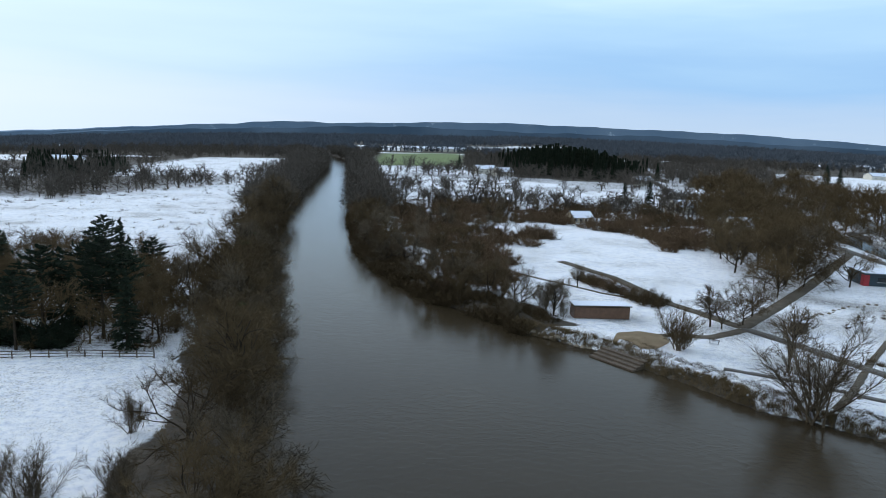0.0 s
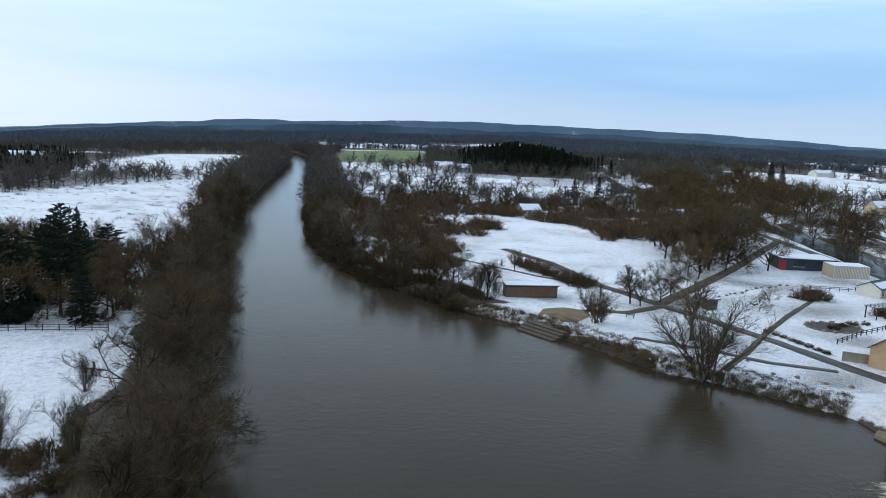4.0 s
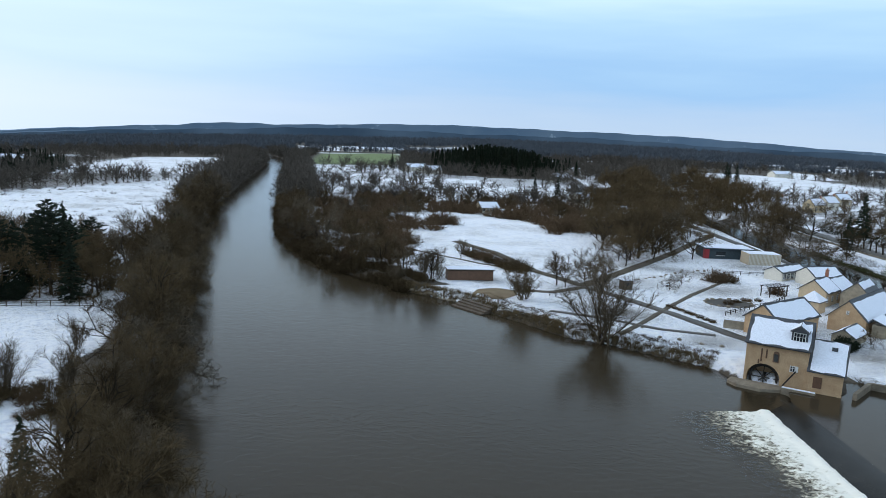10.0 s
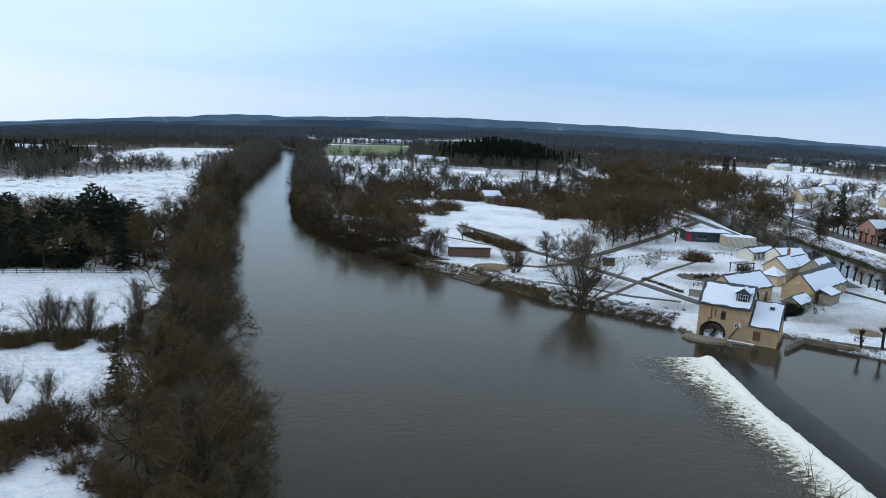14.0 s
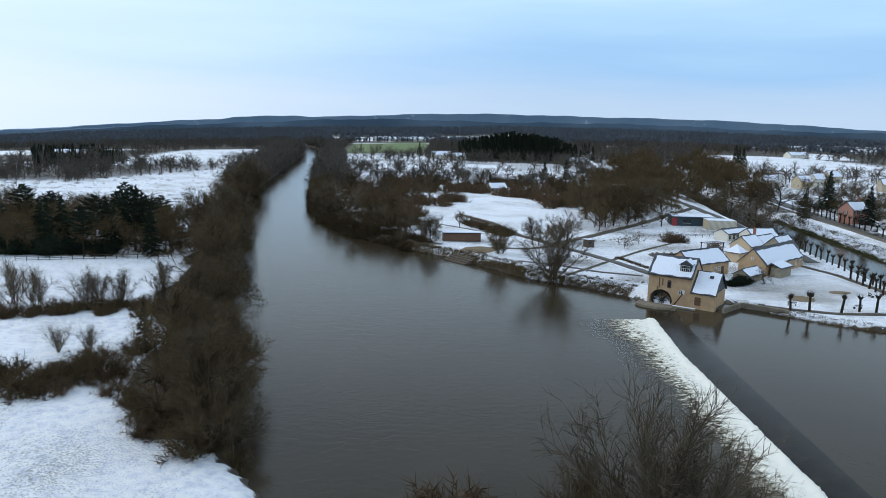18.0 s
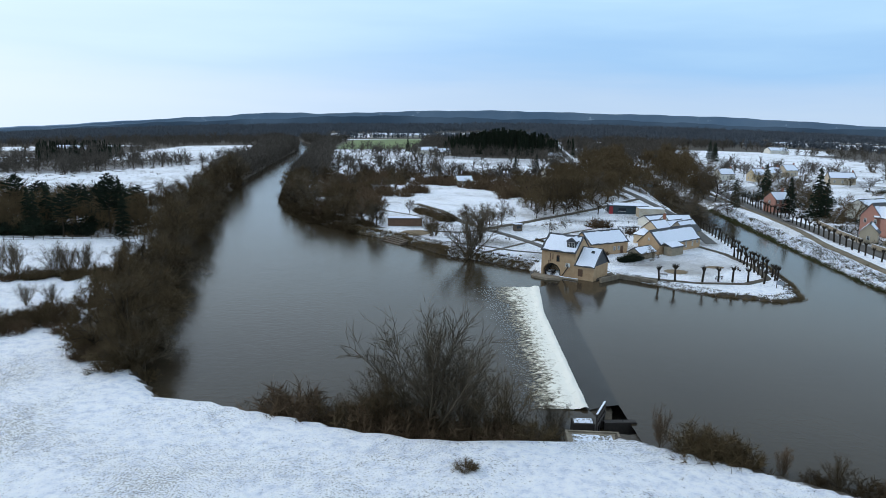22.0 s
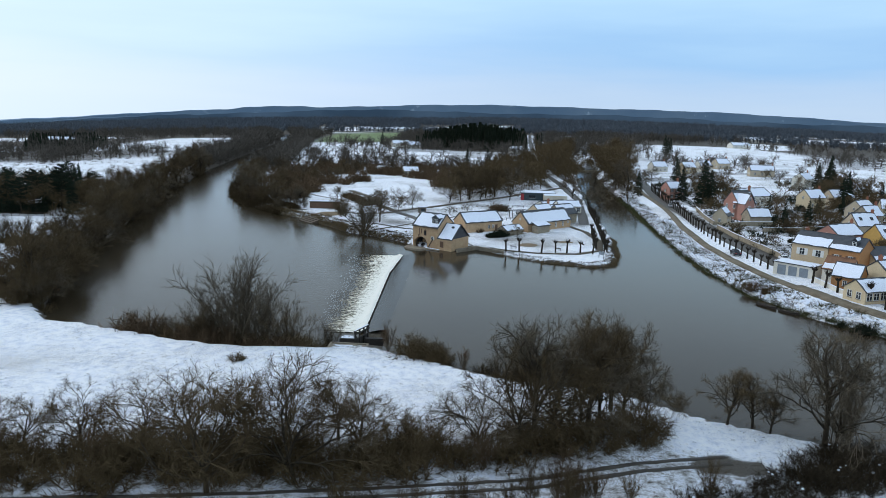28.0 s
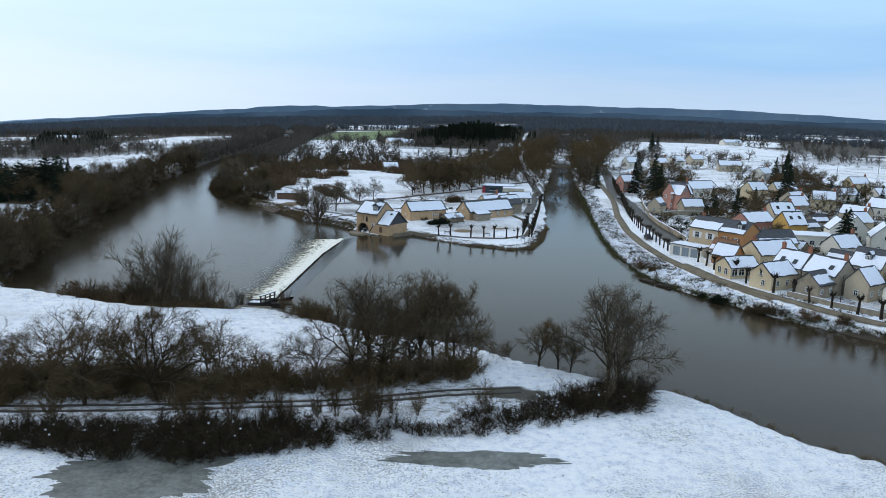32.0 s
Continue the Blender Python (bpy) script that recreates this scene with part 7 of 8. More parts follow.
for mx, my, mr in ((79, 266, 6), (85, 231, 5), (93, 238, 6), (33, 226, 6), (44, 240, 7), (30, 310, 7), (13, 250, 7), (26, 190, 5), (22, 170, 6), (60, 290, 6), (100, 262, 8), (8, 215, 6)):
    for k in range(9):
        x, y = mx + RNG.gauss(0, mr * 0.55), my + RNG.gauss(0, mr * 0.55)
        scrub.append((x, y, mesh_height(x, y) - 0.1, RNG.uniform(0.9, 1.55), RNG.random() * 6.28))
stuff_of("scrub", "rust-brown leafless willow scrub in the park", "scrub", BUSH_STUFF, scrub, M_TWIG_RED)
LITE_STUFF = [arrays_of(*grown_tree(621 + k, 13.0, "oak", (6, 3, 2, 10, 3), 0.040, 1.5)) for k in range(4)]
canal_trees = []
for x, y in scatter(PARK_WOOD, 9.0):
    if y < 215:
        plant(LITES, x, y, RNG.uniform(0.95, 1.4), "big park trees")
    else:
        canal_trees.append((x, y, mesh_height(x, y) - 0.1, RNG.uniform(0.8, 1.15), RNG.random() * 6.28))
for poly in (CANAL_WOOD_W, CANAL_WOOD_E):
    for x, y in scatter(poly, 10.0):
        if y < 240:
            plant(LITES, x, y, RNG.uniform(1.0, 1.45), "trees along the canal")
        else:
            canal_trees.append((x, y, mesh_height(x, y) - 0.1, RNG.uniform(1.0, 1.5), RNG.random() * 6.28))
stuff_of("canal_woods", "tall bare trees along the upper canal", "woods", LITE_STUFF, canal_trees, M_TWIG)
west_scrub, west_trees = [], []
for x, y, sz in ((-87, 140, 1.05), (-59, 118.6, 1.15), (-47.5, 114.5, 1.2), (-45, 117, 1.1), (-52, 121, 1.0)):
    plant(PINE if sz > 1.02 else CONIFERS, x, y, sz, "conifers of the west wood")
for x, y, sz in ((-66, 116, 1.15), (-53.5, 117.5, 0.95), (-92, 135, 0.7), (-74, 121, 1.0)):
    plant(CONIFERS, x, y, sz, "conifers of the west wood")
for x, y, sz in ((-88, 109, 1.3), (-80, 110, 1.4), (-73, 109.5, 1.3), (-66, 109, 1.25), (-60, 110, 1.1), (-53, 109, 1.0), (-96, 111, 1.3), (-104, 110, 1.2)):
    plant(EVERGREENS, x, y, sz, "evergreen shrubs of the west wood")
for x, y in scatter(LEFT_WOOD, 6.8):
    k = RNG.random()
    if k < 0.26 and x > -95:
        plant([PINE, PINE] + CONIFERS, x, y, RNG.uniform(0.8, 1.1), "conifers of the west wood")
    else:
        west_trees.append((x, y, mesh_height(x, y) - 0.1, RNG.uniform(0.6, 0.95), RNG.random() * 6.28))
    west_scrub.append((x + 2, y + 2, mesh_height(x + 2, y + 2) - 0.1, RNG.uniform(0.6, 1.0), RNG.random() * 6.28))
stuff_of("west_wood", "bare trees of the wood west of the river", "woods", LITE_STUFF, west_trees, M_TWIG)
stuff_of("undergrowth", "dark brown undergrowth of the west wood", "scrub", BUSH_STUFF, west_scrub, M_TWIG)

LOWS = [low_tree(200 + k, 11.0, 3, 22) for k in range(5)]
TINY = [low_tree(220 + k, 11.0, 0, 20) for k in range(4)]


def far_spots(poly, spacing, smin, smax, seed):
    rnd = random.Random(seed)
    out = []
    for x, y in scatter(poly, spacing, rnd):
        out.append((x, y, rnd.uniform(smin, smax), rnd.random() * 6.28))
    a = np.array(out)
    z = ground_height(a[:, 0], a[:, 1])
    return [(x, y, zz, s_, t_) for (x, y, s_, t_), zz in zip(out, z)]


# far woods: everything between the fields
rnd = random.Random(77)
spots = []
for k in range(24000):
    d = rnd.uniform(400, 950) if k < 7500 else 950 + 950 * rnd.random()
    a = radians(rnd.uniform(-40, 44))
    x, y = 30 + d * math.sin(a), -80 + d * math.cos(a)
    spots.append((x, y, rnd.uniform(0.7, 1.15) * (1 + d / 6000), rnd.random() * 6.28))
a = np.array(spots)
ok = (signed_distance(RIVER, a[:, 0], a[:, 1]) > 2) & (signed_distance(POOL, a[:, 0], a[:, 1]) > 3) & ~inside(GREEN_FIELD, a[:, 0], a[:, 1], 4) & ~inside(PINE_WOOD, a[:, 0], a[:, 1], 2)
ok &= ~inside(VILLAGE, a[:, 0], a[:, 1], 4) & (a[:, 1] > 300)
for poly in FIELDS:
    ok &= ~inside(poly, a[:, 0], a[:, 1], -2)
ok &= line_distance(LANE, a[:, 0], a[:, 1]) > 6
# thinly wooded farmland: beyond the western field, north of the park, behind the village
luck = np.random.default_rng(8).random(len(a))
for poly, share in (([(-420, 60), (-200, 225), (-93, 405), (-100, 480), (-190, 700), (-520, 640), (-620, 250)], 0.34), ([(-20, 330), (130, 330), (150, 560), (-30, 640)], 0.26),
                    ([(205, 300), (240, 440), (330, 680), (520, 800), (640, 560), (520, 260)], 0.15)):
    ok &= ~inside(poly, a[:, 0], a[:, 1]) | (luck < np.where(waves(a[:, 0], a[:, 1] * 2.4, 31.0, 0.6) > 0.22, share * 3.2, share * 0.25))
ok &= far_field(a[:, 0], a[:, 1]) < 0.4
z = ground_height(a[:, 0], a[:, 1])
far_d = np.hypot(a[:, 0] - 30, a[:, 1] + 80)
listed = [(x, y, zz, s_, t_, d) for (x, y, s_, t_), zz, k, d in zip(spots, z, ok, far_d) if k]
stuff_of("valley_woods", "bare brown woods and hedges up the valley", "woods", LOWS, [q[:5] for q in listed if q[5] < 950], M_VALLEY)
stuff_of("far_woods", "bare woods filling the far valley, painted blue-grey with haze", "woods", TINY, [q[:5] for q in listed if q[5] >= 950], M_HAZY_FARWOOD)
# the wooded banks of the upper river
belt = []
for line, sgn in ((LEFT_BANK[::-1], 1), (RIGHT_BANK, -1)):
    far_bank = [p for p in line if p[1] > 280]
    total = sum(math.dist(a_, b_) for a_, b_ in zip(far_bank[:-1], far_bank[1:]))
    s = 0.0
    while s < total:
        x, y, d = bank_point(far_bank, s)
        for off in (1.0, 6.0, 11.0, 16.0):
            px, py = x - sgn * d[1] * (off + rnd.uniform(-1.5, 1.5)), y + sgn * d[0] * (off + rnd.uniform(-1.5, 1.5))
            belt.append((px, py, float(ground_height(np.array([px]), np.array([py]))[0]), rnd.uniform(0.8, 1.25), rnd.random() * 6.28))
        s += 5.0
# bare trees among and before the pines
belt += far_spots([(44, 575), (60, 548), (120, 505), (196, 505), (216, 600), (222, 800), (150, 860), (90, 780)], 11.0, 0.9, 1.35, 33)
belt += far_spots([(-215, 392), (-160, 398), (-165, 470), (-250, 600), (-300, 640)], 13.0, 0.6, 0.95, 34)
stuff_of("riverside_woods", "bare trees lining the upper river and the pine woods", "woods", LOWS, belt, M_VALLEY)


def low_conifer(seed):
    rng = np.random.default_rng(seed)
    w = Wood()
    for k in range(7):
        zz, rr = 12 * (0.08 + 0.13 * k), 2.6 * (1 - k / 7.4)
        for j in range(7):
            th = j * 0.9 + k + rng.normal(0, 0.2)
            w.spike(np.array([0, 0, zz + 1.6]), np.array([np.cos(th) * rr, np.sin(th) * rr, zz]), 0.75)
    w.spike(np.array([0, 0, 10]), np.array([0, 0, 12.6]), 0.3)
    return np.concatenate(w.v), np.array([(*f, f[2]) for f in w.f])


pines = []
for x, y, zz, sz, th in far_spots([(-205, 400), (-168, 408), (-172, 470), (-255, 640), (-330, 660)], 7.0, 0.45, 0.75, 14):
    pines.append((x, y, zz, sz, th))
for x, y, zz, sz, th in far_spots(PINE_WOOD, 6.4, 0.75, 1.25, 12):
    deep = -float(signed_distance(PINE_WOOD, np.array([x]), np.array([y]))[0]) - 12 - 14 * float(waves(np.array([x]), np.array([y]), 14.0, 0.7)[0])
    if deep > 0:
        pines.append((x, y, zz, sz * (0.85 + 0.55 * min(1.0, deep / 45)), th))
stuff_of("pine_wood", "dark conifer woods in the valley", "woods", [low_conifer(k) for k in range(4)], pines, M_NEEDLE)

# hedges between the fields
HEDGE_STUFF = []
for k in range(3):
    bw_ = shrub_wood(191 + k, 5.2, 3.8, 14, 14, 0.085)
    HEDGE_STUFF.append((np.concatenate(bw_.v), np.array([f if len(f) == 4 else (*f, f[2]) for f in bw_.f])))
hedge, hedge_trees = [], []
for k, poly in enumerate(FIELDS):
    ring_ = poly + poly[:1]
    total = sum(math.dist(a_, b_) for a_, b_ in zip(ring_[:-1], ring_[1:]))
    s = 0.0
    while s < total:
        x, y, d = bank_point(ring_, s)
        if dry(x, y, 3.0) and (k or (y > 215 and x < -84)):
            zz = float(ground_height(np.array([x]), np.array([y]))[0])
            hedge.append((x, y, zz - 0.2, rnd.uniform(0.35, 0.6), rnd.random() * 6.28))
            if rnd.random() < (0.22 if x < 200 else 0.07):
                hedge_trees.append((x + rnd.uniform(-3, 3), y + rnd.uniform(-3, 3), zz, rnd.uniform(0.5, 1.0), rnd.random() * 6.28))
        s += 4.0 if y < 500 else 7.0
stuff_of("hedges", "dark leafless hedges between snowy fields", "hedge", HEDGE_STUFF, hedge[::2], M_TWIG)
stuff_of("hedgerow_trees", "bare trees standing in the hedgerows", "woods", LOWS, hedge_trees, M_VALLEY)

# ---- pollards ----
def pollard_kind(seed):
    rng = np.random.default_rng(seed)
    w, c = Wood(), Wood()
    pts, d = limb(rng, w, np.array([0, 0, -0.3]), np.array([rng.normal(0, 0.05), rng.normal(0, 0.05), 1.0]), 2.9, 0.24, 0.20, 4, 7, 0.04, 0.05)
    top = pts[-1]
    for k in range(5):
        a = k * 1.26 + rng.normal(0, 0.3)
        e = np.array([np.cos(a), np.sin(a), rng.uniform(0.5, 1.2)])
        kp, _ = limb(rng, w, top, e / np.linalg.norm(e), rng.uniform(0.4, 0.75), 0.20, 0.17, 2, 5, 0.1, 0.1)
        w.tube([kp[-1] - 0.1 * e, kp[-1] + 0.08 * e], [0.26, 0.12], 6)
        for _ in range(14):
            c.spike(kp[-1], kp[-1] + turned(rng, np.array([e[0] * 0.5, e[1] * 0.5, 1.0]), 0.6) * rng.uniform(0.4, 1.0), 0.025)
    ob = proto(thing("pollard_tree", pose(0, 0, -500), "stubby pollarded tree with knobbly bare head", "tree"))
    part("trunk", w.mesh("trunk", M_POLLARD, True), ob)
    part("crown", c.mesh("shoots", M_POLLARD), ob)
    return ob


M_TWIG_DARK = mottled("bramble_stems", (0.024, 0.018, 0.011), (0.056, 0.042, 0.026), 0.4, 0.95, 0.0, 0.01)
M_MUD = mottled("wet_mud", (0.030, 0.024, 0.017), (0.07, 0.057, 0.042), 0.6, 0.7, 0.3, 0.03)
M_POLLARD = mottled("dark_bark", (0.022, 0.018, 0.014), (0.055, 0.045, 0.034), 2.5, 0.95, 0.6, 0.04, vary=0.2)
POLLARDS = [pollard_kind(400 + k) for k in range(4)]
for x, y in ((97.8, 58.6), (101.4, 58.2), (107.4, 57.2), (111.4, 57.6), (114.4, 57.0), (118.2, 57.2), (121.2, 55.6), (125.2, 58.6)):
    plant(POLLARDS, x, y, RNG.uniform(0.9, 1.15), "pollards of the island")
for k, (x, y) in enumerate(resample([(126.6, 59), (128.6, 70), (131.2, 84), (134.2, 100), (137.4, 118), (141, 140), (144, 155)], 26)):
    plant(POLLARDS, x - 0.6, y, RNG.uniform(0.9, 1.15), "pollards of the island")
for x, y in resample([(123.6, 61.5), (126.4, 76), (128.8, 88)], 9):
    plant(POLLARDS, x, y, RNG.uniform(0.85, 1.1), "pollards of the island")
for x, y in resample([(159.5, 30), (160.3, 46), (161.4, 64), (164.0, 86), (168.6, 112), (174.0, 140), (180, 172), (188, 212)], 44):
    plant(POLLARDS, x, y, RNG.uniform(0.9, 1.2), "pollards of the village road")
for x, y in resample([(162.0, 18), (163.6, 4), (167.4, -12.5), (173.4, -24.6), (181, -35)], 14):
    plant(POLLARDS, x + RNG.uniform(-0.5, 0.5), y, RNG.uniform(1.0, 1.35), "pollards before the houses")

# ---- foreground: south bank, field edge and the strip along the track ----
SOUTH = "trees of the south bank"
for x, y, sz in ((24, -60, 0.50), (28.5, -62, 0.52), (35, -62.5, 0.60), (42, -62, 0.74), (46.5, -61, 0.60), (51.5, -72.0, 1.10), (53, -59.5, 0.62), (57.5, -61.5, 0.76), (60.0, -70.2, 1.10), (63.5, -60, 0.74),
                 (66.0, -64.0, 0.84), (70, -62.5, 0.5), (79.5, -62.5, 0.74)):
    plant(OAKS, x, y, sz, SOUTH, wide=1.18)
for x, y, sz in ((15, -61, 0.5), (5, -60, 0.5), (-5, -58, 0.5)):
    plant(OAKS, x, y, sz, SOUTH, wide=1.2)
# the tall group by the bend
for k, (x, y, sz) in enumerate(((84.5, -60.8, 1.18), (88.5, -60.4, 1.22), (92.5, -57.0, 1.15), (96.0, -53.0, 1.15), (99.0, -52.5, 0.98), (89.5, -55.0, 1.0), (101.5, -54.0, 0.72))):
    plant(OAKS[k % 4], x, y, sz, SOUTH, wide=0.92)
for x, y, sz in ((86.5, -59.0, 1.0), (94.0, -55.0, 1.02), (98.0, -50.5, 0.9)):
    plant(TALLS, x, y, sz, SOUTH, wide=1.1)
for x, y, sz in ((112.0, -54.2, 0.52), (114.8, -55.2, 0.47), (116.4, -56.6, 0.4)):
    plant(TALLS[2], x, y, sz, SOUTH, wide=1.3)
plant(OAKS[2], 122.0, -61.0, 1.32, SOUTH, "lone grey-brown riverside tree with a tall egg-shaped crown", wide=0.82)
plant(FANS[0], 122.4, -61.2, 1.15, SOUTH, "upright grey stems grown round the lone tree", wide=0.8)
plant(TALLS[0], 121.2, -60.4, 0.98, SOUTH, wide=1.1)
plant(FANS[0], 42.5, -18.5, 2.0, SOUTH, "tall grey many-stemmed willow on the snowy bank", wide=1.15)
plant(FANS[0], 46.5, -19.5, 1.55, SOUTH, wide=1.0)
plant(FANS[1], 37.5, -16.5, 1.0, SOUTH)
plant(FANS[1], 51.5, -20.6, 1.05, SOUTH, wide=1.1)
plant(FANS[1], 36.0, -18.0, 1.25, SOUTH, wide=1.0)
plant(FANS[2], 40.0, -19.0, 0.8, SOUTH)
plant(FANS[0], 58.0, -19.0, 0.62, SOUTH)
for x, y, sz in ((24.0, -15.4, 1.3), (26.5, -17.0, 1.3), (31.5, -18.0, 1.0), (35, -19.6, 1.15), (39, -21, 1.05), (43, -22.4, 1.0), (47, -23.2, 1.0), (51, -23.8, 0.95), (55, -24, 0.85), (34, -17, 1.0), (46, -20.5, 0.95), (41, -18.5, 1.0), (50, -21.5, 0.9)):
    plant(BUSHES, x, y, sz * 1.5, "bushes of the south bank", wide=0.9)
for x, y, sz, w in ((68.2, -28.0, 0.62, 0.6), (79.8, -33.0, 0.5, 0.6), (84.6, -35.6, 0.55, 0.8), (92.6, -39.6, 0.62, 0.55), (95.8, -41.0, 0.46, 0.7), (103, -45.2, 0.5, 0.7), (107.5, -49.2, 0.42, 0.8)):
    plant([FANS[1], FANS[2]], x, y, sz, SOUTH, wide=w)
for x, y, sz in ((71.6, -29.2, 1.25), (74.0, -30.2, 1.35), (76.2, -31.4, 1.0), (86.4, -36.8, 0.95), (88.6, -38.0, 0.7), (82.4, -34.6, 0.6), (99.5, -43.0, 0.6)):
    plant([BUSHES[1], BUSHES[3], BUSHES[0]], x, y, sz, "bushes of the south bank", wide=0.85)
plant(BUSHES[0], 45.5, -33.5, 0.45, "bushes of the south bank")
# thickets on both sides of the track
thick, thick_dark = [], []
for x, y in scatter([(-12, -60.5), (30, -62.5), (66, -62.5), (100, -54), (106, -57), (92, -63.8), (66, -69.5), (40, -71.2), (-12, -73)], 2.5):
    thick.append((x, y, mesh_height(x, y) - 0.15, RNG.uniform(0.45, 1.3), RNG.random() * 6.28))
for x, y in scatter([(47, -79.6), (58, -78.4), (83, -77.4), (97, -75.6), (100, -72.0), (108, -70.4), (114, -66.5), (119, -62.5), (126, -61), (123.5, -69.5), (110, -76), (104, -78.4), (84, -80.4), (83, -83), (71, -86.8), (54, -85.6), (46, -83.4)], 1.9):
    thick_dark.append((x, y, mesh_height(x, y) - 0.15, RNG.uniform(0.45, 0.9) * (0.8 if 84 < x < 97 else 0.66 if 97 <= x < 113 else 1.05), RNG.random() * 6.28))
for x, y in scatter([(-8, -78.6), (47, -77.4), (47, -81.5), (20, -81.0), (-8, -82)], 2.7):
    thick_dark.append((x, y, mesh_height(x, y) - 0.15, RNG.uniform(0.35, 0.75), RNG.random() * 6.28))
for k in range(34):
    x = RNG.uniform(4, 104)
    y = (-68.2 if k % 3 == 0 else -77.8) + RNG.uniform(-1.2, 1.2) + max(0, x - 70) * 0.2
    plant([FANS[1], FANS[1], FANS[2]], x, y, RNG.uniform(0.4, 0.75), SOUTH, wide=0.75)
stuff_of("thicket", "dense brown thicket beside the track", "scrub", FINE_STUFF, thick, M_TWIG)
stuff_of("bramble_thicket", "dark bramble thicket at the edge of the field", "scrub", FINE_STUFF, thick_dark, M_TWIG_DARK)
caught = [(x + RNG.uniform(-1, 1), y + RNG.uniform(-1, 1), mesh_height(x, y) + RNG.uniform(0.8, 1.9), RNG.uniform(0.25, 0.6), RNG.random() * 6.28) for x, y, _, _, _ in thick_dark if RNG.random() < 0.45]
stuff_of("caught_snow", "scraps of snow caught on the brambles", "snow", CLUMP, caught, M_SNOW)
for off in (-0.85, 0.85):
    ribbon("wheel_rut", "dark muddy rut of the farm track", "track", [(x, y + off) for x, y in TRACK], 0.62, M_MUD, 0.05)
# hedges and bushes west of the belt
for x, y in scatter([(-62, 46), (-40, 50), (-24, 49), (-17, 52), (-17, 58), (-30, 57), (-62, 54)], 4.0):
    plant(BUSHES, x, y, RNG.uniform(0.5, 0.85), "west hedge")
for x, y in scatter([(-48, 4), (-22, 8), (-14, 14), (-18, 24), (-34, 22), (-48, 16)], 4.4):
    plant(BUSHES, x, y, RNG.uniform(0.6, 0.95), "west thicket")
for x, y, sz in ((-37, 57, 0.95), (-31, 58, 0.9), (-24, 60, 0.8), (-45, 55, 0.95), (-50, 58, 1.05), (-30, 30, 0.5), (-26, 31, 0.5)):
    plant(FANS[0], x, y, sz, "single trees west of the river")
plant(FANS[0], -36.0, 61.0, 0.75, "single trees west of the river")
plant(FANS[0], -29.5, 77.5, 0.6, "single trees west of the river")
plant(CONIFERS[1], -18.5, 33.0, 0.6, "single trees west of the river")
for x, y, sz in ((-38, 53.5, 0.9), (-34, 55.5, 0.95), (-30, 57, 0.8), (-26, 57.5, 0.9), (-22.6, 18.6, 1.1), (-24, 22, 1.0), (-23, 26, 0.9), (-27, 15, 1.0), (-19, 30, 0.8), (-42, 53, 0.9)):
    plant(BUSHES[:2], x, y, sz, "west hedge")
for x, y, sz in ((-38.3, 129.1, 1.15), (-38.0, 112.7, 0.90), (-28.9, 122.9, 1.20), (-39.3, 145.1, 1.10), (-20.7, 105.5, 1.05)):
    plant(OAKS, x, y, sz, "trees of the west bank")
# park trees near the shore
plant(FANS[0], 56.4, 89.6, 1.55, "park trees", "huge many-stemmed bare willow at the water's edge", wide=1.5)
plant(TALLS[0], 61, 104.5, 0.8, "park trees")
plant(FANS[1], 47.3, 114.5, 1.0, "park trees", "dense round-crowned brown tree beside the sand", wide=1.15)
plant(FANS[1], 48.5, 115.5, 0.7, "park trees", wide=1.1)
for x, y, sz in ((59.5, 131, 0.62), (66.8, 133, 0.72), (72, 140, 0.8), (41, 163, 0.42), (30, 135, 0.6)):
    plant(TALLS if sz < 0.65 else OAKS, x, y, sz, "park trees")
plant(FANS[0], 28.5, 136.5, 0.8, "park trees")
for x, y in resample([(45, 171), (49, 160), (54, 148)], 7):
    plant(BUSHES, x, y, RNG.uniform(0.85, 1.15), "park hedge")
for x, y, sz in ((85.5, 127, 0.34), (92.8, 136, 0.34)):
    plant(OAKS[2], x, y, sz, "small round park trees")
for x, y, sz in ((104, 141, 1.1), (107, 140.5, 1.0), (112, 126, 0.8), (94, 114.8, 0.4), (97, 116.5, 0.35), (100, 118, 0.4), (103, 118.5, 0.3), (98, 92.5, 0.4), (93, 88.5, 0.45), (91, 90.5, 0.4)):
    plant(BUSHES, x, y, sz, "garden bushes")
for x, y in resample([(77.6, 110.8), (80.6, 97.5)], 8):
    plant(BUSHES[0], x + 1.6, y + 1.0, 0.28, "clipped dark hedge")
for x, y, sz in ((96, 173, 0.95), (101, 174, 0.95), (88, 168, 0.8)):
    plant(OAKS, x, y, sz, "big park trees")
for x, y, sz in ((109, 360, 1.0), (123, 364, 1.05), (42, 600, 1.0), (292, 500, 1.2), (302, 515, 1.1), (284, 470, 1.2), (203, 222, 1.35), (278, 216, 1.2), (281, 221, 1.3), (275, 221, 1.1), (188, 172, 1.1), (174.5, 190, 0.9)):
    plant(CONIFERS, x, y, sz, "single conifers")
plant(CONIFERS[0], 194, 163, 1.45, "single conifers", "broad dark cypress beside the pink house")
plant(CONIFERS[1], 196, 161, 1.2, "single conifers")
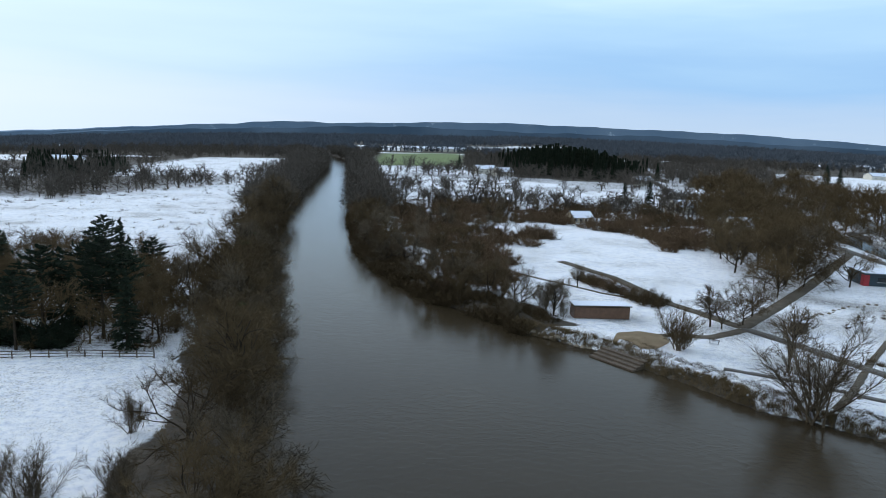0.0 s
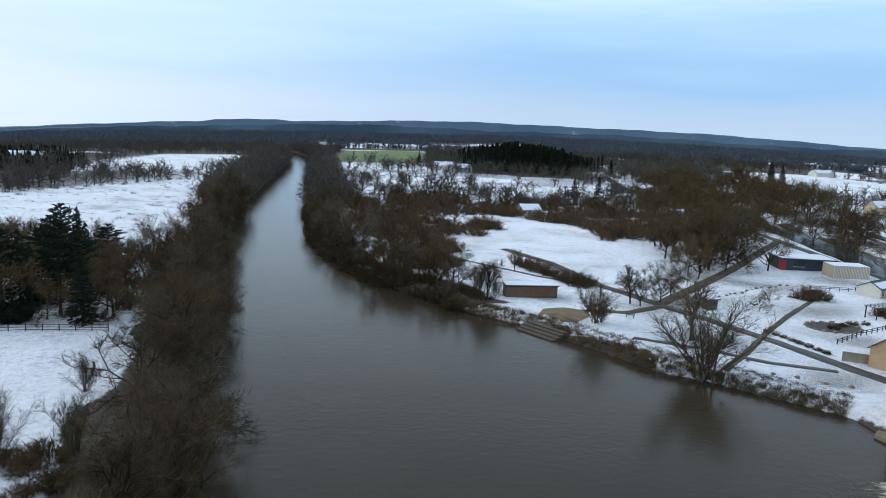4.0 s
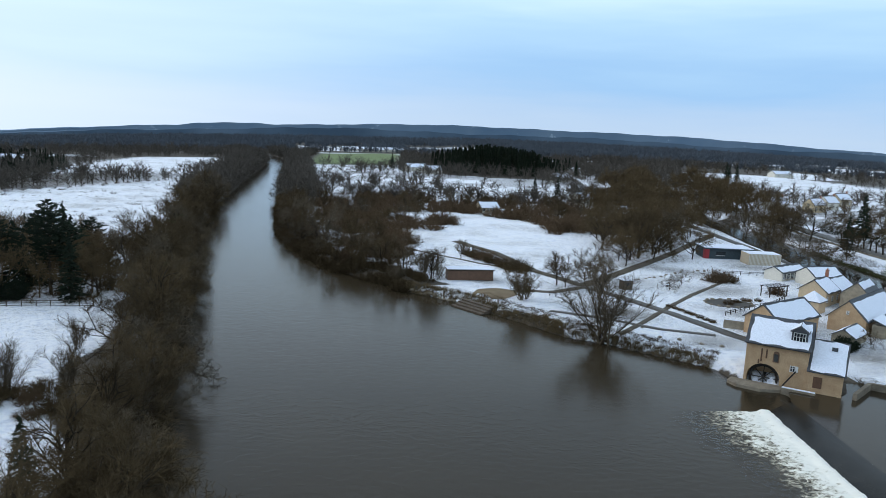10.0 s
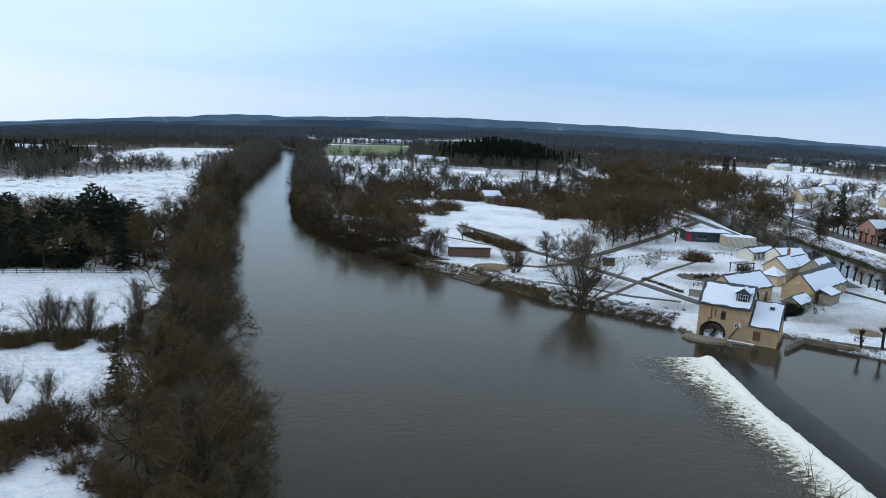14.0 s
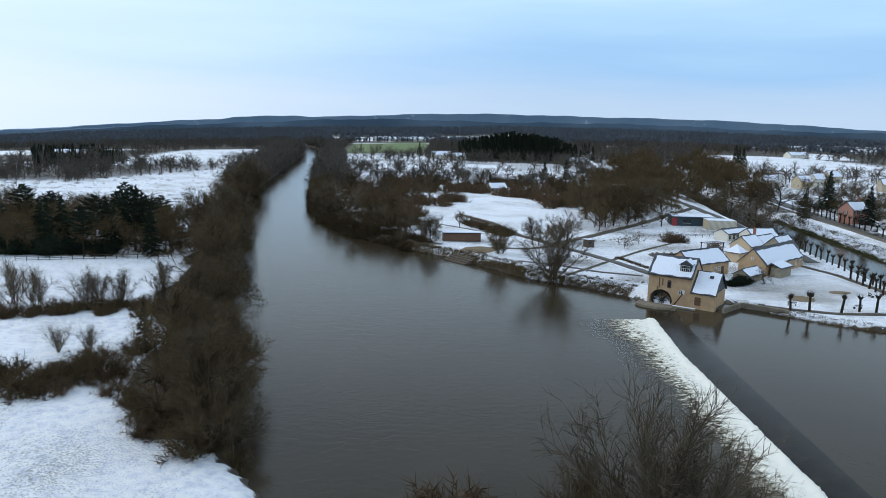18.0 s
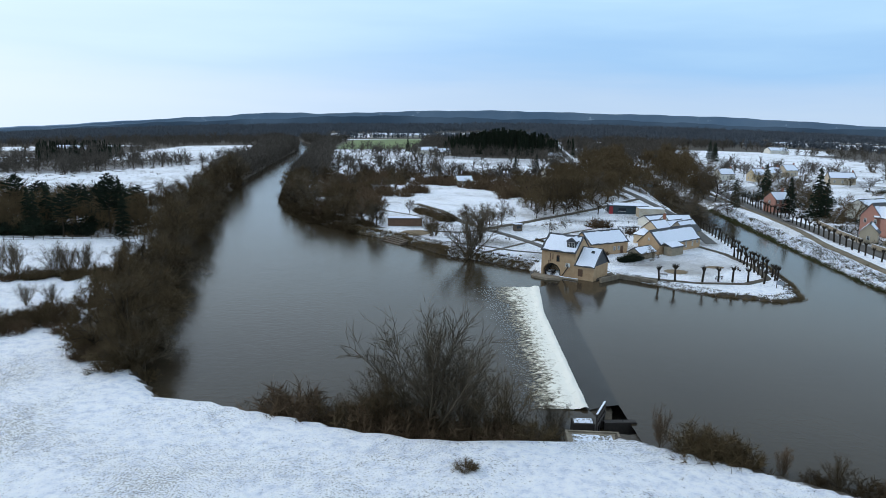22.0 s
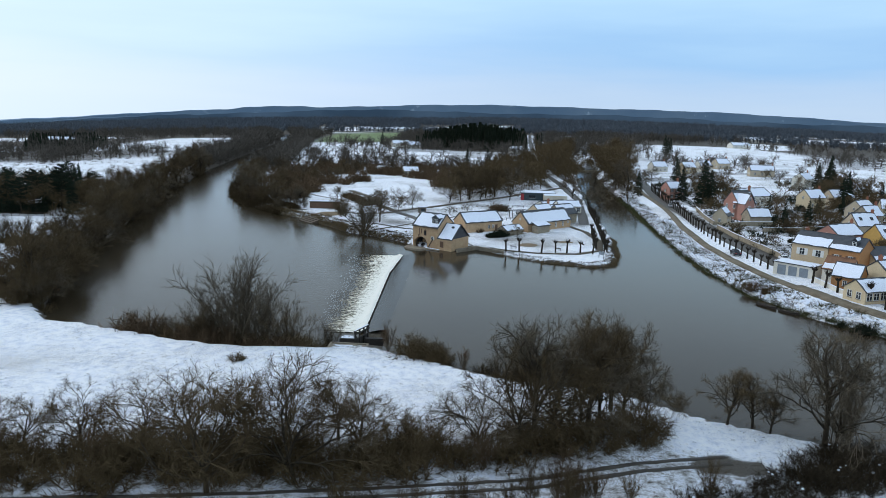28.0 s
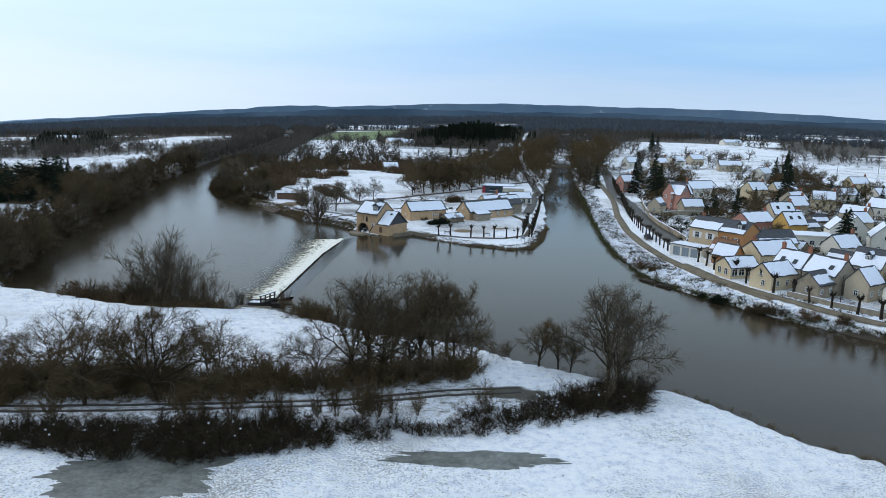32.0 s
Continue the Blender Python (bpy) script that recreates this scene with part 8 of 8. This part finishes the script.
# village trees
for x, y, sz in ((208, 35.5, 1.0), (210, 37, 1.05), (246, 150, 1.1), (249, 152, 1.2), (205, 100, 0.8), (224, 128, 0.6), (199, 104, 0.7)):
    plant(CONIFERS, x, y, sz, "village conifers")
for x, y in scatter([(180, 40), (180, 96), (205, 150), (300, 210), (330, 120), (250, -10), (200, -20)], 10.5):
    plant(LITES + BUSHES + CONIFERS + EVERGREENS, x, y, RNG.uniform(0.35, 0.6), "village trees")
for x, y in scatter([(196, 175), (205, 280), (300, 320), (320, 220), (240, 180)], 16.0):
    if any(inside(poly, x, y)[0] for poly in VILLAGE_FIELDS):
        continue
    plant(LITES, x, y, RNG.uniform(0.5, 0.8), "village trees")
for x, y, sz in ((97.6, 81.0, 0.5), (99.6, 82.6, 0.55), (95.8, 80.4, 0.42)):
    plant(EVERGREENS, x, y, sz, "garden bushes", "clipped dark evergreen bush by the stone shed")
plant(OAKS[1], 104.6, 83.0, 0.32, "small round park trees")
# canal-side bushes and a lone tree by the towpath
for x, y, sz in ((147.2, 173, 1.05), (151.6, 169, 1.0), (166.7, 240, 1.1), (174, 226, 1.15), (143.5, 186, 1.0), (87.2, 160, 0.95), (61.1, 129.5, 0.7), (181, 246, 1.1), (190, 262, 1.1)):
    plant(OAKS, x, y, sz, "trees along the canal" if x > 100 else "park trees")
plant(OAKS[3], 166.5, 178, 0.85, "trees along the canal")
for x, y, sz in ((148.6, 18.0, 0.8), (150.2, 13.5, 0.55), (168, -26.5, 0.7), (163.5, -21.5, 0.8), (161.0, -19.0, 0.7), (172.0, -31.0, 0.6)):
    plant(BUSHES, x, y, sz, "bank bushes")
for x, y, sz in ((156.2, -11.6, 0.55), (154.2, -7.8, 0.3)):
    plant(EVERGREENS, x, y, sz, "bank bushes", "round clipped dark evergreen on the river bank")

# gardens of the village: hedges, shrubs and bare trees between the houses
garden, garden_dark, garden_trees = [], [], []
for x, y in scatter([(168, 52), (172, 86), (184, 140), (200, 250), (330, 250), (370, 120), (280, -40), (200, -44), (186, -30), (181, 10)], 4.4):
    if any((x - cx) ** 2 + (y - cy) ** 2 < (r * 0.80) ** 2 for cx, cy, r in KEEP_OUT):
        continue
    if any(inside(poly, x, y)[0] for poly in VILLAGE_FIELDS):
        continue
    spot = (x, y, mesh_height(x, y) - 0.1, RNG.uniform(0.45, 1.0), RNG.random() * 6.28)
    k = RNG.random()
    if k < 0.30:
        garden.append(spot)
    elif k < 0.68:
        garden_dark.append(spot)
    elif k < 0.75:
        garden_trees.append((*spot[:3], spot[3] * 0.8, spot[4]))
stuff_of("garden_shrubs", "bare brown shrubs in the village gardens", "shrubs", HEDGE_STUFF, garden, M_TWIG)
stuff_of("garden_hedges", "dark evergreen hedges in the village gardens", "hedge", HEDGE_STUFF, garden_dark, M_NEEDLE)
stuff_of("garden_trees", "bare trees in the village gardens", "trees", LITE_STUFF, garden_trees, M_TWIG)

# ---- cars ----
def car(label, x, y, yaw, mat):
    ob = thing("car", pose(x, y, mesh_height(x, y) + 0.1, 0, 0, yaw), label, "car")
    side = [(-2.1, 0.35), (-2.15, 0.75), (-1.9, 0.92), (-1.2, 1.0), (-0.75, 1.42), (0.75, 1.46), (1.45, 1.02), (2.0, 0.9), (2.12, 0.7), (2.1, 0.35)]
    bm = bmesh.new()
    rows_ = []
    for w, k in ((-0.85, 0.97), (-0.72, 1.0), (0.72, 1.0), (0.85, 0.97)):
        rows_.append([bm.verts.new((px * k, w if pz < 1.0 else w * 0.82, 0.3 + (pz - 0.3) * k)) for px, pz in side])
    n = len(side)
    for a_, b_ in zip(rows_[:-1], rows_[1:]):
        for k in range(n):
            bm.faces.new((a_[k], a_[(k + 1) % n], b_[(k + 1) % n], b_[k]))
    bm.faces.new(rows_[0][::-1])
    bm.faces.new(rows_[-1])
    body = part("body", (bm, mat), ob)
    for s_ in (-1, 1):
        v = [(-1.0, s_ * 0.74, 1.04), (1.25, s_ * 0.74, 1.04), (0.68, s_ * 0.62, 1.39), (-0.68, s_ * 0.62, 1.36)]
        v += [(px, py + s_ * 0.03, pz) for px, py, pz in v]
        part("side_window", mesh_from("side_window", v, [(0, 1, 2, 3), (4, 5, 6, 7), (0, 1, 5, 4), (1, 2, 6, 5), (2, 3, 7, 6), (3, 0, 4, 7)], M_GLASS), body)
    for u, t_ in ((1.12, 38), (-0.98, -42)):
        part("windscreen", box(-0.03, 0.03, -0.6, 0.6, -0.28, 0.28, M_GLASS), body, m=pose(u, 0, 1.24, 0, -t_, 0))
    for u in (-1.3, 1.3):
        for s_ in (-1, 1):
            bm = bmesh.new()
            bmesh.ops.create_cone(bm, cap_ends=True, segments=18, radius1=0.31, radius2=0.31, depth=0.2, matrix=pose(0, 0, 0, 90))
            wh = part("wheel", (bm, M_METAL), ob, "black tyre", m=pose(u, s_ * 0.78, 0.21))
            bm = bmesh.new()
            bmesh.ops.create_cone(bm, cap_ends=True, segments=12, radius1=0.19, radius2=0.17, depth=0.03, matrix=pose(0, s_ * 0.11, 0, 90))
            part("rim", (bm, M_GREY), wh)
    for u, m_ in ((2.08, M_WHITE), (-2.12, M_RED)):
        for s_ in (-1, 1):
            part("lamp", box(-0.04, 0.04, -0.16, 0.16, -0.07, 0.07, m_, bevel=0.02), ob, m=pose(u, s_ * 0.62, 0.72))
    return ob


M_CAR_DARK = mottled("dark_car_paint", (0.012, 0.013, 0.016), (0.02, 0.022, 0.026), 1.0, 0.25, 0.0, 0.01)
M_CAR_GREY = mottled("silver_car_paint", (0.28, 0.29, 0.30), (0.36, 0.37, 0.38), 1.0, 0.3, 0.0, 0.01)
M_CAR_WHITE = mottled("white_car_paint", (0.62, 0.63, 0.64), (0.72, 0.73, 0.74), 1.0, 0.3, 0.0, 0.01)
car("black car parked beside the riverside road", 159.6, 52.5, 86, M_CAR_DARK)
car("silver car on the village road", 175.6, 150.0, 76, M_CAR_GREY)
car("grey car parked by the cypress", 178.5, 118.5, 74, M_CAR_GREY)
car("white car parked by the yellow house", 168.5, 43.5, 80, M_CAR_WHITE)


# ---- wooden fences ----
def fence(label, line, height=1.2, gap=2.4, rails=3, mat=None):
    ob = thing("fence", pose(*line[0], 0), label, "fence")
    n = max(2, int(sum(math.dist(a_, b_) for a_, b_ in zip(line[:-1], line[1:])) / gap) + 1)
    pts = resample(line, n)
    ox, oy = line[0]
    for i, (x, y) in enumerate(pts):
        z = mesh_height(x, y)
        part("post", box(-0.07, 0.07, -0.07, 0.07, -0.3, height, mat or M_WOOD, bevel=0.01), ob, m=pose(x - ox, y - oy, z))
        if i:
            px, py = pts[i - 1]
            pz = mesh_height(px, py)
            L_, yaw = math.dist((x, y), (px, py)), math.degrees(math.atan2(y - py, x - px))
            tilt = -math.degrees(math.atan2(z - pz, L_))
            for k in range(rails):
                h = height * (0.92 - 0.36 * k)
                part("rail", box(0, L_, -0.1, -0.05, h - 0.05, h + 0.05, mat or M_WOOD), ob, m=pose(px - ox, py - oy, pz, 0, tilt, yaw))
    return ob


fence("brown post-and-rail fence along the snowy paddock", [(-70, 99), (-57, 102), (-47, 103.6), (-36, 104.2)])
fence("dark rail fence round the garden", [(88, 104.5), (96, 110), (104, 114.5), (111, 121)], 1.0, 2.0, 2, M_DARKWOOD)
fence("low dark garden fence by the annex", [(112, 152), (120, 150), (127, 152)], 1.0, 2.0, 2, M_DARKWOOD)
fence("white garden fence in the village", [(181, 44), (188, 54), (192, 62)], 1.1, 2.2, 2, M_WHITE)


def garden_wall(label, line, h, mat):
    ob = thing("garden_wall", pose(0, 0, 0), label, "wall", kind="structure")
    for (ax, ay), (bx, by) in zip(line[:-1], line[1:]):
        L_ = math.dist((ax, ay), (bx, by))
        z = min(mesh_height(ax, ay), mesh_height(bx, by))
        m = pose(ax, ay, z, 0, 0, math.degrees(math.atan2(by - ay, bx - ax)))
        run = part("wall_run", box(0, L_, -0.2, 0.2, -0.6, h, mat, bevel=0.02), ob, m=m)
        part("snow", box(0.02, L_ - 0.02, -0.16, 0.16, h + 0.002, h + 0.08, M_SNOW, bevel=0.02), run, "white snow on the coping")


garden_wall("stone garden wall along the village road", [(172.5, 96), (170.6, 78), (170.0, 60), (169.0, 46)], 1.5, W_STONE)
garden_wall("stone garden wall before the villa", [(183, 142), (178, 122), (174.6, 104)], 1.4, W_STONE)
garden_wall("low stone wall between gardens", [(186, 92), (199, 94), (215, 99)], 1.4, W_STONE)
garden_wall("rendered wall between gardens", [(184, 58), (192, 52), (198, 56)], 1.5, W_BEIGE)
garden_wall("brown retaining wall by the mill lane", [(82.6, 95.0), (88.5, 92.0), (93.0, 92.5)], 1.6, W_STONE)
garden_wall("low rendered wall along the riverside street", [(163.5, 19.5), (163.2, 10.0), (164.2, 1.5)], 1.0, W_WHITE)
garden_wall("old stone wall along the riverside street", [(168.6, -15.6), (173.2, -22.4), (180.0, -30.6)], 1.3, W_STONE)
garden_wall("stone wall between two gardens", [(187, 36), (196, 38), (206, 36)], 1.4, W_STONE)
garden_wall("dark stone wall below the villa", [(178.5, 100), (186, 103), (196, 104)], 1.6, W_STONE)
garden_wall("stone wall behind the riverside gardens", [(183, 2), (190, 12), (199, 18)], 1.5, W_STONE)


# ---- small things of the island and park ----
def disc(name, label, category, cx, cy, r, mat, lift=0.06, squash=1.0):
    n = 28
    v = [(cx + r * math.cos(2 * math.pi * k / n), cy + squash * r * math.sin(2 * math.pi * k / n), 0) for k in range(n)]
    v = [(x, y, mesh_height(x, y) + lift) for x, y, _ in v] + [(x * 1, y * 1, mesh_height(x, y) + lift - 0.15) for x, y, _ in v]
    f = [tuple(range(n))] + [(k, (k + 1) % n, n + (k + 1) % n, n + k) for k in range(n)]
    tagged(new(name, mesh_from(name, v, f, mat)), label, category, kind="structure")


disc("sand_circle", "round patch of bare brown sand on the island", "sand", 105.6, 68.6, 2.6, M_SAND, 0.1)
disc("flower_bed", "oval bed of brown earth and dry plants", "flower bed", 94.5, 115.6, 5.2, M_MUD, 0.08, 0.75)
disc("flower_bed", "small earth bed in the mill yard", "flower bed", 117.5, 74.0, 2.4, M_SAND, 0.08, 0.6)


def boulder_mesh(seed, r):
    g = np.random.default_rng(seed)
    bm = bmesh.new()
    bmesh.ops.create_icosphere(bm, subdivisions=2, radius=r)
    for v in bm.verts:
        v.co *= 0.8 + 0.35 * g.random()
        v.co.z *= 0.65
    me = bpy.data.meshes.new("boulder")
    bm.to_mesh(me)
    bm.free()
    me.materials.append(M_RUBBLE)
    return me


BOULDERS = [boulder_mesh(700 + k, 0.5) for k in range(4)]


def boulder(x, y, size, label="grey-brown boulder in the snow"):
    ob = thing("boulder", pose(x, y, mesh_height(x, y) + 0.1 * size, 0, 0, RNG.random() * 360) @ Matrix.Diagonal((size, size, size, 1)), label, "boulder", "boulders of the park", me=BOULDERS[RNG.randrange(4)])
    return ob


for k in range(16):
    th = k * 0.393
    boulder(94.5 + 5.2 * math.cos(th), 115.6 + 3.9 * math.sin(th), RNG.uniform(0.6, 1.2), "boulder edging the garden bed")
for k in range(12):
    th = k * 0.524
    boulder(105.6 + 2.75 * math.cos(th), 68.6 + 2.75 * math.sin(th), RNG.uniform(0.35, 0.5), "stone edging the sand circle")
for x, y in resample([(24, 128.5), (28, 125), (32, 121.5), (35.5, 118.5)], 13):
    boulder(x, y + RNG.uniform(-0.6, 0.6), RNG.uniform(0.7, 1.5), "rock of the shore embankment, dusted with snow")
for x, y in resample([(84, 141), (92, 147), (99, 152), (108, 156)], 14):
    boulder(x + RNG.uniform(-0.6, 0.6), y + RNG.uniform(-0.6, 0.6), RNG.uniform(0.5, 1.0))
for x, y in ((63, 92), (67, 88), (60.5, 95), (70, 86.5), (73, 84), (76, 82.5), (66, 94)):
    boulder(x, y, RNG.uniform(0.5, 0.9))

perg = thing("pergola", pose(110.5, 124.8, mesh_height(110.5, 124.8), 0, 0, 22), "dark timber garden pergola with snow on its beams", "pergola")
for u in (-3.0, 0.0, 3.0):
    for v_ in (-1.2, 1.2):
        part("post", box(u - 0.09, u + 0.09, v_ - 0.09, v_ + 0.09, -0.3, 2.3, M_DARKWOOD), perg)
for v_ in (-1.2, 1.2):
    part("beam", box(-3.4, 3.4, v_ - 0.08, v_ + 0.08, 2.3, 2.5, M_DARKWOOD), perg)
for k in range(8):
    rf_ = part("rafter", box(-3.2 + k * 0.9, -3.08 + k * 0.9, -1.6, 1.6, 2.5, 2.62, M_DARKWOOD), perg)
    part("snow", box(-3.2 + k * 0.9, -3.08 + k * 0.9, -1.55, 1.55, 2.622, 2.67, M_SNOW), rf_)
kiosk = thing("kiosk", pose(75.5, 128.5, mesh_height(75.5, 128.5), 0, 0, 15), "small timber kiosk in the park", "kiosk")
part("wall", box(-1.2, 1.2, -1.0, 1.0, -0.3, 2.1, M_WOOD), kiosk)
part("roof", box(-1.6, 1.6, -1.4, 1.4, 2.1, 2.25, M_DARKWOOD, bevel=0.02), kiosk)
part("snow", box(-1.5, 1.5, -1.3, 1.3, 2.252, 2.33, M_SNOW, bevel=0.02), kiosk, "thin white snow")
part("hatch", box(-0.7, 0.7, -1.05, -1.003, 0.9, 1.7, M_GLASS), kiosk)


def bench(x, y, yaw):
    ob = thing("bench", pose(x, y, mesh_height(x, y), 0, 0, yaw), "timber park bench dusted with snow", "bench", "park benches")
    for k in range(3):
        part("seat_slat", box(-0.9, 0.9, -0.22 + k * 0.16, -0.1 + k * 0.16, 0.43, 0.47, M_WOOD), ob)
    for k in range(2):
        part("back_slat", box(-0.9, 0.9, 0.27, 0.31, 0.6 + k * 0.17, 0.72 + k * 0.17, M_WOOD), ob)
    for u in (-0.7, 0.7):
        part("leg", box(u - 0.05, u + 0.05, -0.22, 0.3, -0.1, 0.43, M_DARKWOOD), ob)
    part("snow", box(-0.85, 0.85, -0.2, 0.2, 0.472, 0.51, M_SNOW), ob)


for x, y, yaw in ((112.5, 60.0, 180), (100.5, 63.0, 160), (122.0, 70.0, 80), (70, 112, -50), (55.5, 119.5, 150), (88, 133, 40)):
    bench(x, y, yaw)
board = thing("signboard", pose(122.4, 50.6, mesh_height(122.4, 50.6), 0, 0, -60), "dark notice board on two posts", "signboard")
for u in (-0.9, 0.9):
    part("post", box(u - 0.06, u + 0.06, -0.06, 0.06, -0.3, 1.9, M_DARKWOOD), board)
part("panel", box(-0.95, 0.95, -0.09, -0.062, 0.9, 1.8, M_GREY), board)
tip = thing("landing_steps", pose(122.2, 45.4, 0.2, 0, 0, 28), "stone steps down to the pool, edged with snow", "steps")
for k in range(5):
    st = part("step", box(-0.9, 0.9, -1.8 + k * 0.55, -1.25 + k * 0.55, -0.8, 0.35 + k * 0.2, M_RUBBLE, bevel=0.02), tip)
    part("snow", box(-0.85, 0.85, -1.7 + k * 0.55, -1.28 + k * 0.55, 0.352 + k * 0.2, 0.4 + k * 0.2, M_SNOW), st)


def boat(x, y, yaw, L_, label):
    ob = thing("boat", pose(x, y, HIGH - 0.12, 0, 0, yaw), label, "boat", "moored boats")
    bm = bmesh.new()
    rings = []
    for k in range(9):
        t = k / 8
        w = 0.75 * (1 - abs(2 * t - 0.9) ** 3 * 0.75)
        px = (t - 0.5) * L_
        lift = 0.25 * max(0, t - 0.7) / 0.3
        rings.append([bm.verts.new(p) for p in ((px, -w, 0.5 + lift), (px, -w * 0.7, 0.0), (px, w * 0.7, 0.0), (px, w, 0.5 + lift), (px, w * 0.9, 0.48 + lift), (px, w * 0.62, 0.12), (px, -w * 0.62, 0.12), (px, -w * 0.9, 0.48 + lift))])
    for a_, b_ in zip(rings[:-1], rings[1:]):
        for k in range(8):
            bm.faces.new((a_[k], a_[(k + 1) % 8], b_[(k + 1) % 8], b_[k]))
    bm.faces.new(rings[0])
    bm.faces.new(rings[-1][::-1])
    part("hull", (bm, M_DARKWOOD), ob)
    for u in (-0.25, 0.2):
        part("thwart", box(u * L_ - 0.12, u * L_ + 0.12, -0.62, 0.62, 0.32, 0.37, M_WOOD), ob)


boat(146.2, 6.2, -66, 5.0, "dark flat-bottomed boat moored at the bank")
boat(148.6, 1.4, -58, 4.4, "small dark rowing boat moored at the bank")


# ---- street lamps and poles ----
def street_lamp(x, y, yaw):
    ob = thing("street_lamp", pose(x, y, mesh_height(x, y), 0, 0, yaw), "grey metal street lamp with a short arm", "street lamp", "village street lamps")
    bm = bmesh.new()
    bmesh.ops.create_cone(bm, cap_ends=True, segments=8, radius1=0.09, radius2=0.05, depth=6.4, matrix=pose(0, 0, 3.0))
    part("pole", (bm, M_METAL), ob)
    part("arm", box(0, 1.1, -0.035, 0.035, 6.1, 6.17, M_METAL), ob)
    part("lantern", box(0.75, 1.25, -0.12, 0.12, 5.98, 6.1, M_GREY, bevel=0.03), ob)


for x, y, yaw in ((170.3, 75, 180), (173.5, 105, 180), (181, 150, 180), (168.5, 50, 180), (166.5, -8, 30), (176, -22, 40)):
    street_lamp(x, y, yaw)
for x, y in ((300, 250), (330, 262), (362, 275), (396, 288), (345, 210), (380, 216)):
    ob = thing("utility_pole", pose(x, y, mesh_height(x, y)), "wooden utility pole in the snowy field", "utility pole", "utility poles")
    bm = bmesh.new()
    bmesh.ops.create_cone(bm, cap_ends=True, segments=7, radius1=0.16, radius2=0.1, depth=9.5, matrix=pose(0, 0, 4.4))
    part("pole", (bm, M_WOOD), ob)
    part("crossarm", box(-0.9, 0.9, -0.06, 0.06, 8.3, 8.45, M_WOOD), ob)
# lock bridge over the canal
bridge = thing("bridge", pose(178.5, 318, mesh_height(170, 318) + 0.5, 0, 0, 14), "low stone bridge across the canal", "bridge", kind="structure")
part("deck", box(-11, 11, -2.6, 2.6, 0.0, 0.5, M_RUBBLE, bevel=0.04), bridge)
for s_ in (-1, 1):
    pr_ = part("parapet", box(-11, 11, s_ * 2.5 - 0.18, s_ * 2.5 + 0.18, 0.5, 1.4, M_RUBBLE, bevel=0.03), bridge)
    part("pier", box(-9.5, -7.5, s_ * 1.2 - 1.2, s_ * 1.2 + 1.2, -3.0, 0.0, M_RUBBLE), bridge)
    part("pier", box(7.5, 9.5, s_ * 1.2 - 1.2, s_ * 1.2 + 1.2, -3.0, 0.0, M_RUBBLE), bridge)

# the patterns from which the plants were copied are not part of the place
for pattern in PROTOTYPES:
    for ob in (*pattern.children_recursive, pattern):
        bpy.data.objects.remove(ob)
